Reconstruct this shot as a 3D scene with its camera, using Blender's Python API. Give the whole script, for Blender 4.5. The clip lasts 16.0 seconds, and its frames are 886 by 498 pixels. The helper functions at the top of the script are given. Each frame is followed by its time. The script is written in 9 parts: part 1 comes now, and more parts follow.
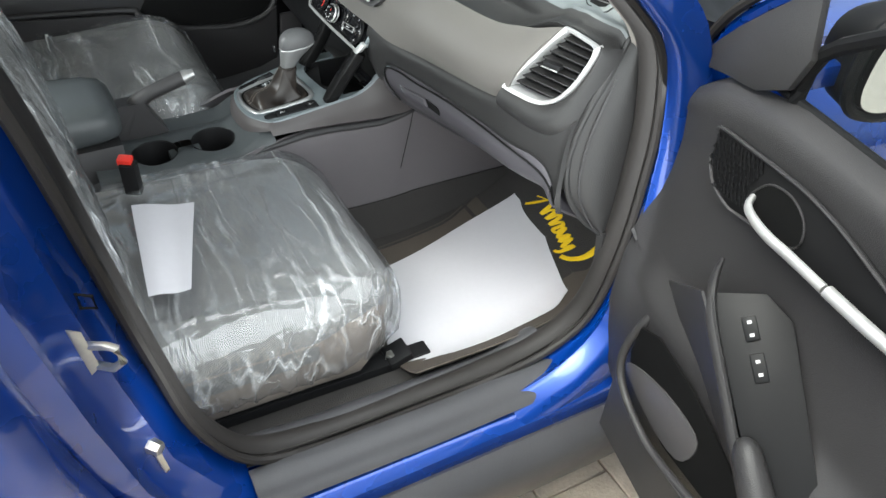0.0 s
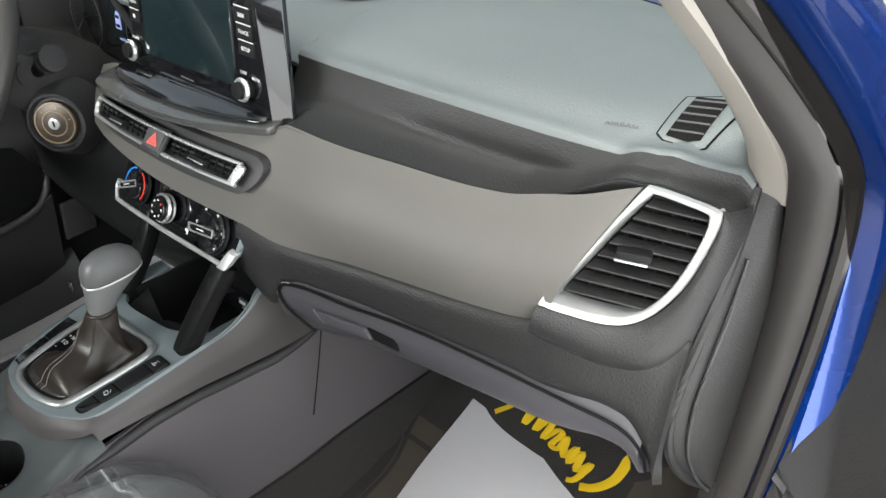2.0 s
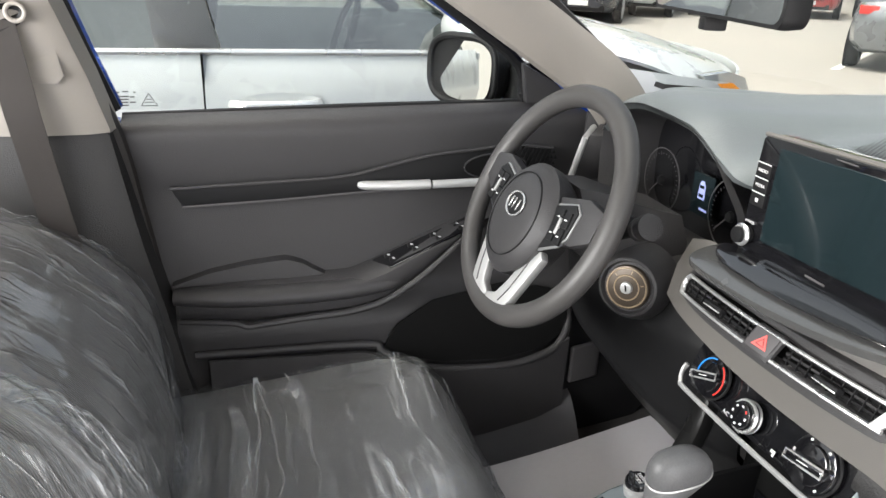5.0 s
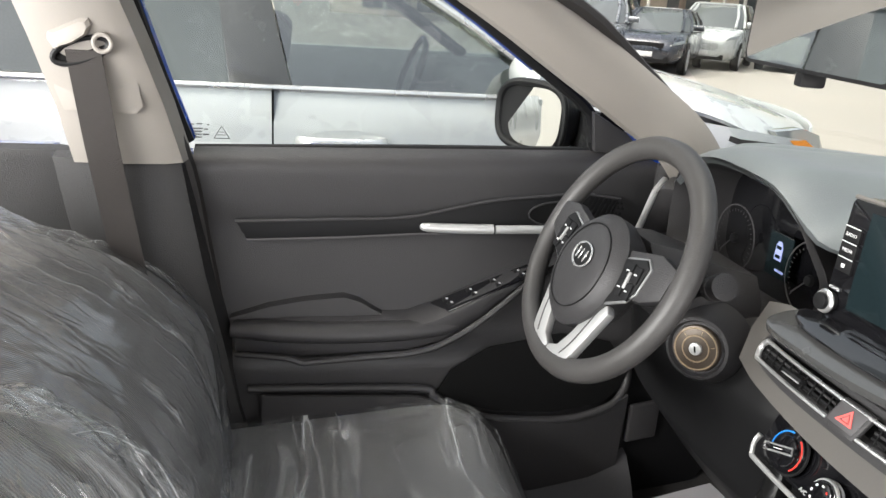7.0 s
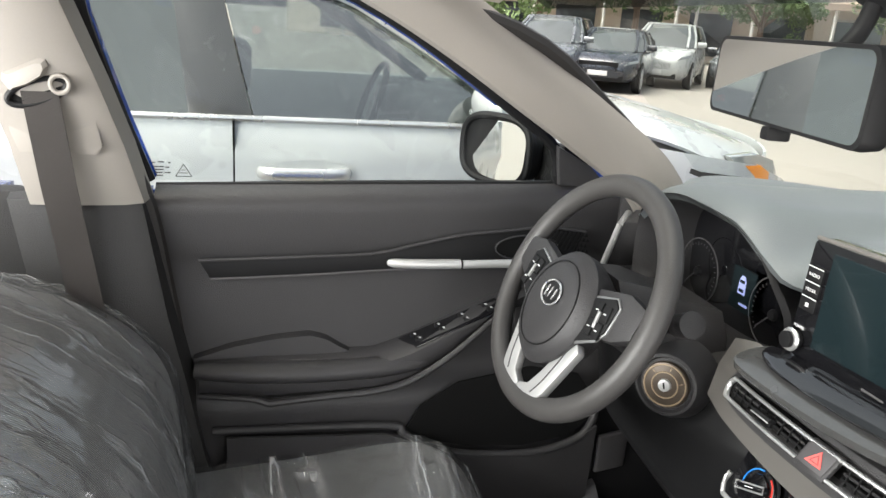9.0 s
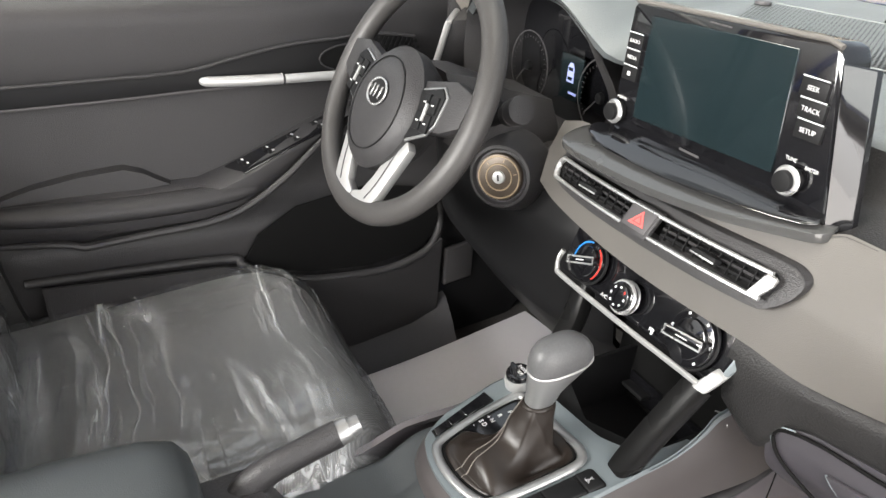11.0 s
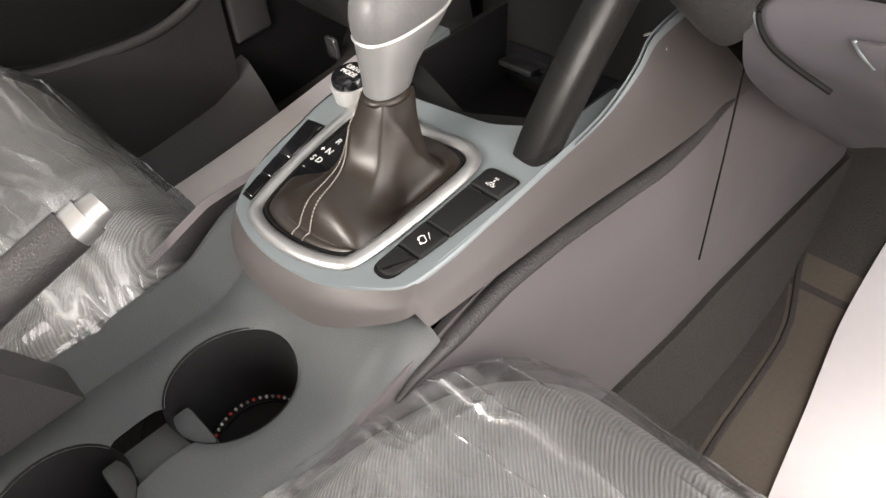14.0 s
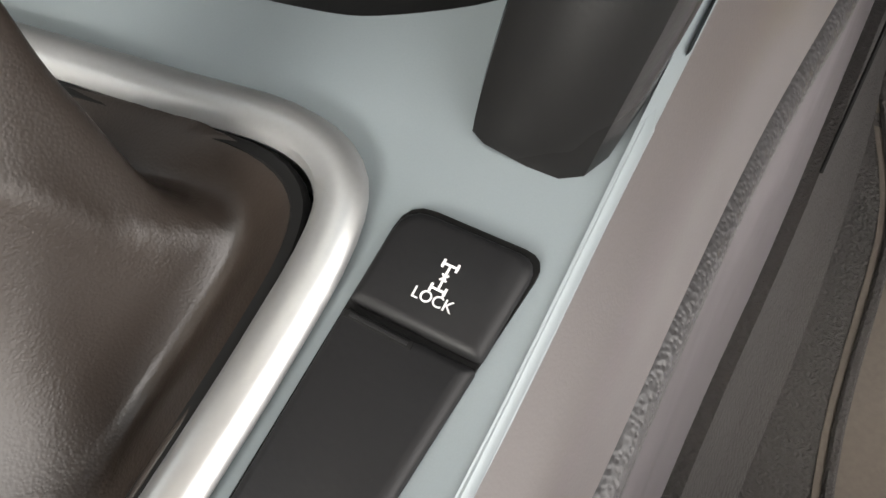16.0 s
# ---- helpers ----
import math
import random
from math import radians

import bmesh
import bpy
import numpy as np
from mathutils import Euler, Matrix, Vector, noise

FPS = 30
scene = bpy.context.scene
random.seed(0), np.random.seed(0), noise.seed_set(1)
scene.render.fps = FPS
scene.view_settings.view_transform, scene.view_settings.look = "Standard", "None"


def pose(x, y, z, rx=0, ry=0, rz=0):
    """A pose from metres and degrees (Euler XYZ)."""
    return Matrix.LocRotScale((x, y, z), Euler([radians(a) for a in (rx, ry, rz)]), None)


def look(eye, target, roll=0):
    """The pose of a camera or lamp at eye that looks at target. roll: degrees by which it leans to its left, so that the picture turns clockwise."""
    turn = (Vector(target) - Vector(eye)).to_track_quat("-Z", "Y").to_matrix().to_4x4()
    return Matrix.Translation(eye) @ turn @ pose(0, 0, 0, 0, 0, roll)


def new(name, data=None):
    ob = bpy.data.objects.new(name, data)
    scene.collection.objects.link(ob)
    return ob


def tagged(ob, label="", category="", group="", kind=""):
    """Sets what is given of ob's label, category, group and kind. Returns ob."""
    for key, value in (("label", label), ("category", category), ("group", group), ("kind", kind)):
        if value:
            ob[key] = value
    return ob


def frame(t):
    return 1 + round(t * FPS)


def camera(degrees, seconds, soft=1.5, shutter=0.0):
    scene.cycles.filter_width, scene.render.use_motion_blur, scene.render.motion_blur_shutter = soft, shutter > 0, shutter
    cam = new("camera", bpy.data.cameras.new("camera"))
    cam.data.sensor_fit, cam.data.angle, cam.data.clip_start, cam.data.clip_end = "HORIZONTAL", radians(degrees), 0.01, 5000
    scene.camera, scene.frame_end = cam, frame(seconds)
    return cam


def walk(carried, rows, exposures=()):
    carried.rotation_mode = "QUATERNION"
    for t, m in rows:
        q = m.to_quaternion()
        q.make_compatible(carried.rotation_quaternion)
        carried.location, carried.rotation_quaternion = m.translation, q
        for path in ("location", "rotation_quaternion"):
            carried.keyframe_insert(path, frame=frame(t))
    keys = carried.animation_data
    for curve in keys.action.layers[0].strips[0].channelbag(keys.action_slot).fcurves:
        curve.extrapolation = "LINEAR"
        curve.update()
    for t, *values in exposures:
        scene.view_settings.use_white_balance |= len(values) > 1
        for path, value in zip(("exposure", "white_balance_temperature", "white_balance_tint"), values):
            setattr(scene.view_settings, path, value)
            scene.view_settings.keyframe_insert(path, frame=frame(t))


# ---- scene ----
cam = camera(61.4, 16.0)
EXPOSURES = [(0.0, 1.22, 6050, 1), (2.0, 1.10, 6250, 3), (3.5, 1.2, 6200, 6), (5.0, 1.55, 6400, 8), (8.5, 1.45, 6450, 7), (9.5, 1.46, 6450, 6), (12.5, 2.14, 6800, 12), (13.5, 2.16, 6950, 13), (14.5, 1.98, 7050, 11), (15.0, 2.1, 7000, 11), (16.0, 2.2, 6750, 8)]
PATH = [
    (0, (1.4684, -0.6329, 1.5634), (0.5047, 0.0218, 0.6186), 7.82),
    (0.5, (1.3473, -0.5765, 1.5311), (0.4172, 0.1823, 0.6317), 7.47),
    (1, (1.1344, -0.5240, 1.4873), (0.2484, 0.3346, 0.6343), 5.83),
    (1.5, (0.9555, -0.4834, 1.4190), (0.1144, 0.4621, 0.6137), 5.20),
    (2, (0.8449, -0.4399, 1.3773), (0.0121, 0.5601, 0.6315), 4.15),
    (2.5, (0.7972, -0.4442, 1.3787), (-0.0566, 0.5716, 0.6792), 2.46),
    (3, (0.7368, -0.4500, 1.3868), (-0.1718, 0.5341, 0.7115), 1.18),
    (3.5, (0.6567, -0.4511, 1.3869), (-0.3757, 0.4206, 0.7355), 0.75),
    (4, (0.6315, -0.4938, 1.3860), (-0.5521, 0.1865, 0.7642), 0.54),
    (4.5, (0.6145, -0.5311, 1.3887), (-0.6849, -0.0587, 0.8070), 1.37),
    (5, (0.6055, -0.5551, 1.3927), (-0.7337, -0.1674, 0.8394), 2.24),
    (5.2, (0.6024, -0.5500, 1.3944), (-0.7488, -0.1945, 0.8486), 2.51),
    (7.5, (0.5766, -0.5744, 1.3899), (-0.8224, -0.2848, 0.9327), 4.43),
    (8, (0.5741, -0.5788, 1.3976), (-0.8358, -0.2910, 0.9739), 4.74),
    (8.5, (0.5681, -0.5767, 1.4142), (-0.8462, -0.2753, 1.0155), 4.41),
    (9, (0.5617, -0.5776, 1.4192), (-0.8232, -0.2091, 0.9761), 4.08),
    (9.5, (0.5433, -0.5584, 1.3767), (-0.7774, -0.0827, 0.8483), 4.19),
    (9.7, (0.5385, -0.5444, 1.3710), (-0.7598, -0.0363, 0.8175), 4.27),
    (11.8, (0.5562, -0.5189, 1.3208), (-0.5463, 0.1030, 0.5159), 2.92),
    (12, (0.5549, -0.5139, 1.3232), (-0.5227, 0.1087, 0.4858), 2.92),
    (12.5, (0.5879, -0.5023, 1.3097), (-0.4359, 0.1388, 0.4205), 2.95),
    (13, (0.5808, -0.4943, 1.2818), (-0.4037, 0.1536, 0.3539), 0.82),
    (13.5, (0.5139, -0.4647, 1.1745), (-0.4071, 0.2126, 0.2035), -2.20),
    (14, (0.3889, -0.3941, 1.0655), (-0.4705, 0.3247, 0.0682), -5.76),
    (14.5, (0.2239, -0.2795, 0.9745), (-0.5499, 0.4358, -0.0930), -9.94),
    (15, (0.1444, -0.1763, 0.9105), (-0.5380, 0.4871, -0.2489), -13.35),
    (15.5, (0.1337, -0.1518, 0.8707), (-0.4324, 0.4612, -0.3757), -12.62),
    (16, (0.1366, -0.1457, 0.8696), (-0.3521, 0.4595, -0.4130), -10.58),
]
walk(cam, [(t, look(eye, target, roll)) for t, eye, target, roll in PATH], EXPOSURES)

# ---- sky and sun: bright hazy daylight ----
SUN_AZ, SUN_EL = 176.0, 62.0      # degrees clockwise from the car's nose, and height
world = bpy.data.worlds.new("hazy_sky")
scene.world = world
world.use_nodes = True
wn, wl = world.node_tree.nodes, world.node_tree.links
sky = wn.new("ShaderNodeTexSky")
sky.sky_type = "NISHITA"
sky.sun_disc = False
sky.sun_elevation, sky.sun_rotation = radians(SUN_EL), radians(SUN_AZ)
sky.air_density, sky.dust_density, sky.ozone_density = 1.0, 9.0, 0.6
haze = wn.new("ShaderNodeHueSaturation")
haze.inputs["Saturation"].default_value = 0.45
wl.new(sky.outputs[0], haze.inputs["Color"])
wl.new(haze.outputs[0], wn["Background"].inputs[0])
wn["Background"].inputs[1].default_value = 0.135
sun_data = bpy.data.lights.new("sun", "SUN")
sun_data.energy, sun_data.angle, sun_data.color = 1.25, radians(45), (1.0, 0.90, 0.79)
sun_ob = new("sun", sun_data)
sun_dir = Vector((math.sin(radians(SUN_AZ)) * math.cos(radians(SUN_EL)), math.cos(radians(SUN_AZ)) * math.cos(radians(SUN_EL)), math.sin(radians(SUN_EL))))
sun_ob.matrix_world = look(sun_dir * 50, (0, 0, 0))


def window_light(name, at, towards, w, h, energy, colour=(0.93, 0.97, 1.0)):
    """Sky light that comes in through one of the car's own openings."""
    d = bpy.data.lights.new(name, "AREA")
    d.shape, d.size, d.size_y, d.energy, d.color = "RECTANGLE", w, h, energy, colour
    ob = new(name, d)
    ob.matrix_world = look(at, towards)
    return ob


window_light("rear_window_light", (0.0, -1.58, 1.36), (0.0, 0.0, 1.05), 1.05, 0.36, 24.0, (1.0, 0.98, 0.96))
window_light("door_opening_light", (0.735, -0.16, 1.06), (-0.5, -0.10, 0.80), 0.78, 0.82, 3.9, (1.0, 0.96, 0.95))
window_light("side_window_light", (0.70, -1.15, 1.32), (-0.6, -0.4, 0.9), 0.62, 0.34, 4.6, (1.0, 0.98, 0.96))


# ---- materials ----
def material(name, base, rough=0.5, metal=0.0, var=0.12, grain=220.0, bump=0.15, bump_dist=0.0006, coarse=6.0, spec=0.5, coat=0.0, kind="noise", rough_var=0.12, sheen=0.0):
    """A surface with two scales of colour variation and a fine relief."""
    m = bpy.data.materials.new(name)
    m.use_nodes = True
    n, l = m.node_tree.nodes, m.node_tree.links
    b = n["Principled BSDF"]
    b.inputs["Metallic"].default_value = metal
    b.inputs["Specular IOR Level"].default_value = spec
    b.inputs["Coat Weight"].default_value = coat
    b.inputs["Coat Roughness"].default_value = 0.03
    b.inputs["Sheen Weight"].default_value = sheen
    tc = n.new("ShaderNodeTexCoord")
    big = n.new("ShaderNodeTexNoise")
    big.inputs["Scale"].default_value, big.inputs["Detail"].default_value = coarse, 4
    l.new(tc.outputs["Object"], big.inputs["Vector"])
    if kind == "leather":
        fine = n.new("ShaderNodeTexVoronoi")
        fine.feature = "SMOOTH_F1"
        height = fine.outputs["Distance"]
    elif kind == "weave":
        fine = n.new("ShaderNodeTexWave")
        fine.wave_type, fine.bands_direction = "BANDS", "DIAGONAL"
        fine.inputs["Distortion"].default_value, fine.inputs["Detail"].default_value = 0.6, 1
        height = fine.outputs["Fac"]
    else:
        fine = n.new("ShaderNodeTexNoise")
        fine.inputs["Detail"].default_value = 3
        height = fine.outputs["Fac"]
    fine.inputs["Scale"].default_value = grain
    l.new(tc.outputs["Object"], fine.inputs["Vector"])
    mix = n.new("ShaderNodeMath")
    mix.operation = "MULTIPLY_ADD"
    mix.inputs[1].default_value, mix.inputs[2].default_value = 0.6, -0.12
    l.new(height, mix.inputs[0])
    add = n.new("ShaderNodeMath")
    l.new(mix.outputs[0], add.inputs[0])
    l.new(big.outputs["Fac"], add.inputs[1])
    ramp = n.new("ShaderNodeMapRange")
    ramp.inputs["From Min"].default_value, ramp.inputs["From Max"].default_value = 0.3, 1.0
    ramp.inputs["To Min"].default_value, ramp.inputs["To Max"].default_value = 1 - var, 1 + var
    l.new(add.outputs[0], ramp.inputs["Value"])
    col = n.new("ShaderNodeVectorMath")
    col.operation = "SCALE"
    col.inputs[0].default_value = base[:3]
    l.new(ramp.outputs[0], col.inputs["Scale"])
    l.new(col.outputs[0], b.inputs["Base Color"])
    rr = n.new("ShaderNodeMapRange")
    rr.inputs["From Min"].default_value, rr.inputs["From Max"].default_value = 0.3, 0.7
    rr.inputs["To Min"].default_value, rr.inputs["To Max"].default_value = max(0.02, rough - rough_var), min(1, rough + rough_var)
    l.new(big.outputs["Fac"], rr.inputs["Value"])
    l.new(rr.outputs[0], b.inputs["Roughness"])
    if bump:
        bn = n.new("ShaderNodeBump")
        bn.inputs["Strength"].default_value, bn.inputs["Distance"].default_value = bump, bump_dist
        l.new(height, bn.inputs["Height"])
        l.new(bn.outputs[0], b.inputs["Normal"])
    return m


def glass_material(name, tint, gloss=0.06, rough=0.0):
    """A thin pane: see-through, with a mirror-like gloss that grows at a slant."""
    m = bpy.data.materials.new(name)
    m.use_nodes = True
    n, l = m.node_tree.nodes, m.node_tree.links
    n.remove(n["Principled BSDF"])
    tr, gl, mix = n.new("ShaderNodeBsdfTransparent"), n.new("ShaderNodeBsdfGlossy"), n.new("ShaderNodeMixShader")
    tr.inputs[0].default_value = (*tint, 1)
    gl.inputs["Roughness"].default_value = rough
    lw = n.new("ShaderNodeLayerWeight")
    lw.inputs[0].default_value = 0.5
    pw = n.new("ShaderNodeMath")
    pw.operation = "POWER"
    pw.inputs[1].default_value = 4.0
    l.new(lw.outputs["Facing"], pw.inputs[0])
    ad = n.new("ShaderNodeMath")
    ad.operation, ad.use_clamp = "MULTIPLY_ADD", True
    ad.inputs[1].default_value, ad.inputs[2].default_value = 0.75, gloss
    l.new(pw.outputs[0], ad.inputs[0])
    l.new(ad.outputs[0], mix.inputs[0])
    l.new(tr.outputs[0], mix.inputs[1])
    l.new(gl.outputs[0], mix.inputs[2])
    l.new(mix.outputs[0], n["Material Output"].inputs["Surface"])
    return m


def film_material(name, turn, stretch):
    """Thin clear plastic wrap, crumpled: gloss and painted white glints over a faintly milky sheet."""
    m = bpy.data.materials.new(name)
    m.use_nodes = True
    n, l = m.node_tree.nodes, m.node_tree.links
    n.remove(n["Principled BSDF"])
    tc = n.new("ShaderNodeTexCoord")
    warp = n.new("ShaderNodeTexNoise")
    warp.inputs["Scale"].default_value, warp.inputs["Detail"].default_value = 3.5, 3
    l.new(tc.outputs["Object"], warp.inputs["Vector"])
    sc = n.new("ShaderNodeVectorMath")
    sc.operation = "MULTIPLY_ADD"
    sc.inputs[1].default_value = (0.07, 0.07, 0.07)
    l.new(warp.outputs["Color"], sc.inputs[0])
    l.new(tc.outputs["Object"], sc.inputs[2])
    st = n.new("ShaderNodeMapping")
    st.inputs["Rotation"].default_value = turn
    st.inputs["Scale"].default_value = stretch
    l.new(sc.outputs[0], st.inputs["Vector"])
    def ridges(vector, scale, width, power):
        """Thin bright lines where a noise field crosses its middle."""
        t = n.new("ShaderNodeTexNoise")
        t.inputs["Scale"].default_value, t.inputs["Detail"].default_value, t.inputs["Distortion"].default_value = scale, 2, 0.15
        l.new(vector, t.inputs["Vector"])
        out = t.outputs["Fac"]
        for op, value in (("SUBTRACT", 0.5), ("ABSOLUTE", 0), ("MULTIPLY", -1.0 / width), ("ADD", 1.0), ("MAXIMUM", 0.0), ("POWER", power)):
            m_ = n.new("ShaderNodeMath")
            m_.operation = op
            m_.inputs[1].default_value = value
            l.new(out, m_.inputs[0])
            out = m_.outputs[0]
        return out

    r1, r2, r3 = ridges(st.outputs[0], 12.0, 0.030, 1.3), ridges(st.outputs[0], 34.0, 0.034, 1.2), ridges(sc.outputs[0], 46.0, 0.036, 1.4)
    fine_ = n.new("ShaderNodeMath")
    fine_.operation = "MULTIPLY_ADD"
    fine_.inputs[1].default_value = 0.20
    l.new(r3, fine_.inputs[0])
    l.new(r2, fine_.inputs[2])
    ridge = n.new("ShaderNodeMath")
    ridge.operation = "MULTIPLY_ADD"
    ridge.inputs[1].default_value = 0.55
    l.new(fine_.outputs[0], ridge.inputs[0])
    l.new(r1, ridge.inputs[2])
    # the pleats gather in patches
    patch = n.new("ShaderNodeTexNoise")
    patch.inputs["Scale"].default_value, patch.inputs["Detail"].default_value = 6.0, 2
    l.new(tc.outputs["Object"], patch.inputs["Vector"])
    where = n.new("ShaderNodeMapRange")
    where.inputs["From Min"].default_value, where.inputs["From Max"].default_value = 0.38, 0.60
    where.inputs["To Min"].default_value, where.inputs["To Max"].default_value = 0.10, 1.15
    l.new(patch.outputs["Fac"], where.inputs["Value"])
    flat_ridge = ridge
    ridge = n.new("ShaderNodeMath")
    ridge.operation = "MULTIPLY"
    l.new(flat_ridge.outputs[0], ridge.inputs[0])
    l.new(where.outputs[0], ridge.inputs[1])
    bn = n.new("ShaderNodeBump")
    bn.inputs["Strength"].default_value, bn.inputs["Distance"].default_value = 0.7, 0.006
    l.new(ridge.outputs[0], bn.inputs["Height"])
    tr, gl, df = n.new("ShaderNodeBsdfTransparent"), n.new("ShaderNodeBsdfGlossy"), n.new("ShaderNodeBsdfDiffuse")
    tr.inputs[0].default_value = (0.93, 0.94, 0.95, 1)
    gl.inputs["Roughness"].default_value = 0.09
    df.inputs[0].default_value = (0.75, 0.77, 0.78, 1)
    l.new(bn.outputs[0], gl.inputs["Normal"])
    lw = n.new("ShaderNodeLayerWeight")
    lw.inputs[0].default_value = 0.5
    l.new(bn.outputs[0], lw.inputs["Normal"])
    fr = n.new("ShaderNodeMath")
    fr.operation = "POWER"
    fr.inputs[1].default_value = 2.6
    l.new(lw.outputs["Facing"], fr.inputs[0])
    up = n.new("ShaderNodeMath")
    up.operation, up.use_clamp = "MULTIPLY_ADD", True
    up.inputs[1].default_value, up.inputs[2].default_value = 0.66, 0.07
    l.new(fr.outputs[0], up.inputs[0])
    # white diffuse mixed in along the pleats paints glints into the colour
    pleat_glint = n.new("ShaderNodeMapRange")
    pleat_glint.inputs["From Min"].default_value, pleat_glint.inputs["From Max"].default_value = 0.0, 1.4
    pleat_glint.inputs["To Min"].default_value, pleat_glint.inputs["To Max"].default_value = 0.04, 0.56
    l.new(ridge.outputs[0], pleat_glint.inputs["Value"])
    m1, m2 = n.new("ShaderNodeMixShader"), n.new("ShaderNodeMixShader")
    l.new(pleat_glint.outputs[0], m1.inputs[0])
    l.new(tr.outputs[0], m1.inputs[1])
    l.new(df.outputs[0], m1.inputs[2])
    l.new(up.outputs[0], m2.inputs[0])
    l.new(m1.outputs[0], m2.inputs[1])
    l.new(gl.outputs[0], m2.inputs[2])
    l.new(m2.outputs[0], n["Material Output"].inputs["Surface"])
    return m


def glow_material(name, colour, strength):
    m = bpy.data.materials.new(name)
    m.use_nodes = True
    b = m.node_tree.nodes["Principled BSDF"]
    b.inputs["Base Color"].default_value = (*colour, 1)
    b.inputs["Emission Color"].default_value = (*colour, 1)
    b.inputs["Emission Strength"].default_value = strength
    return m


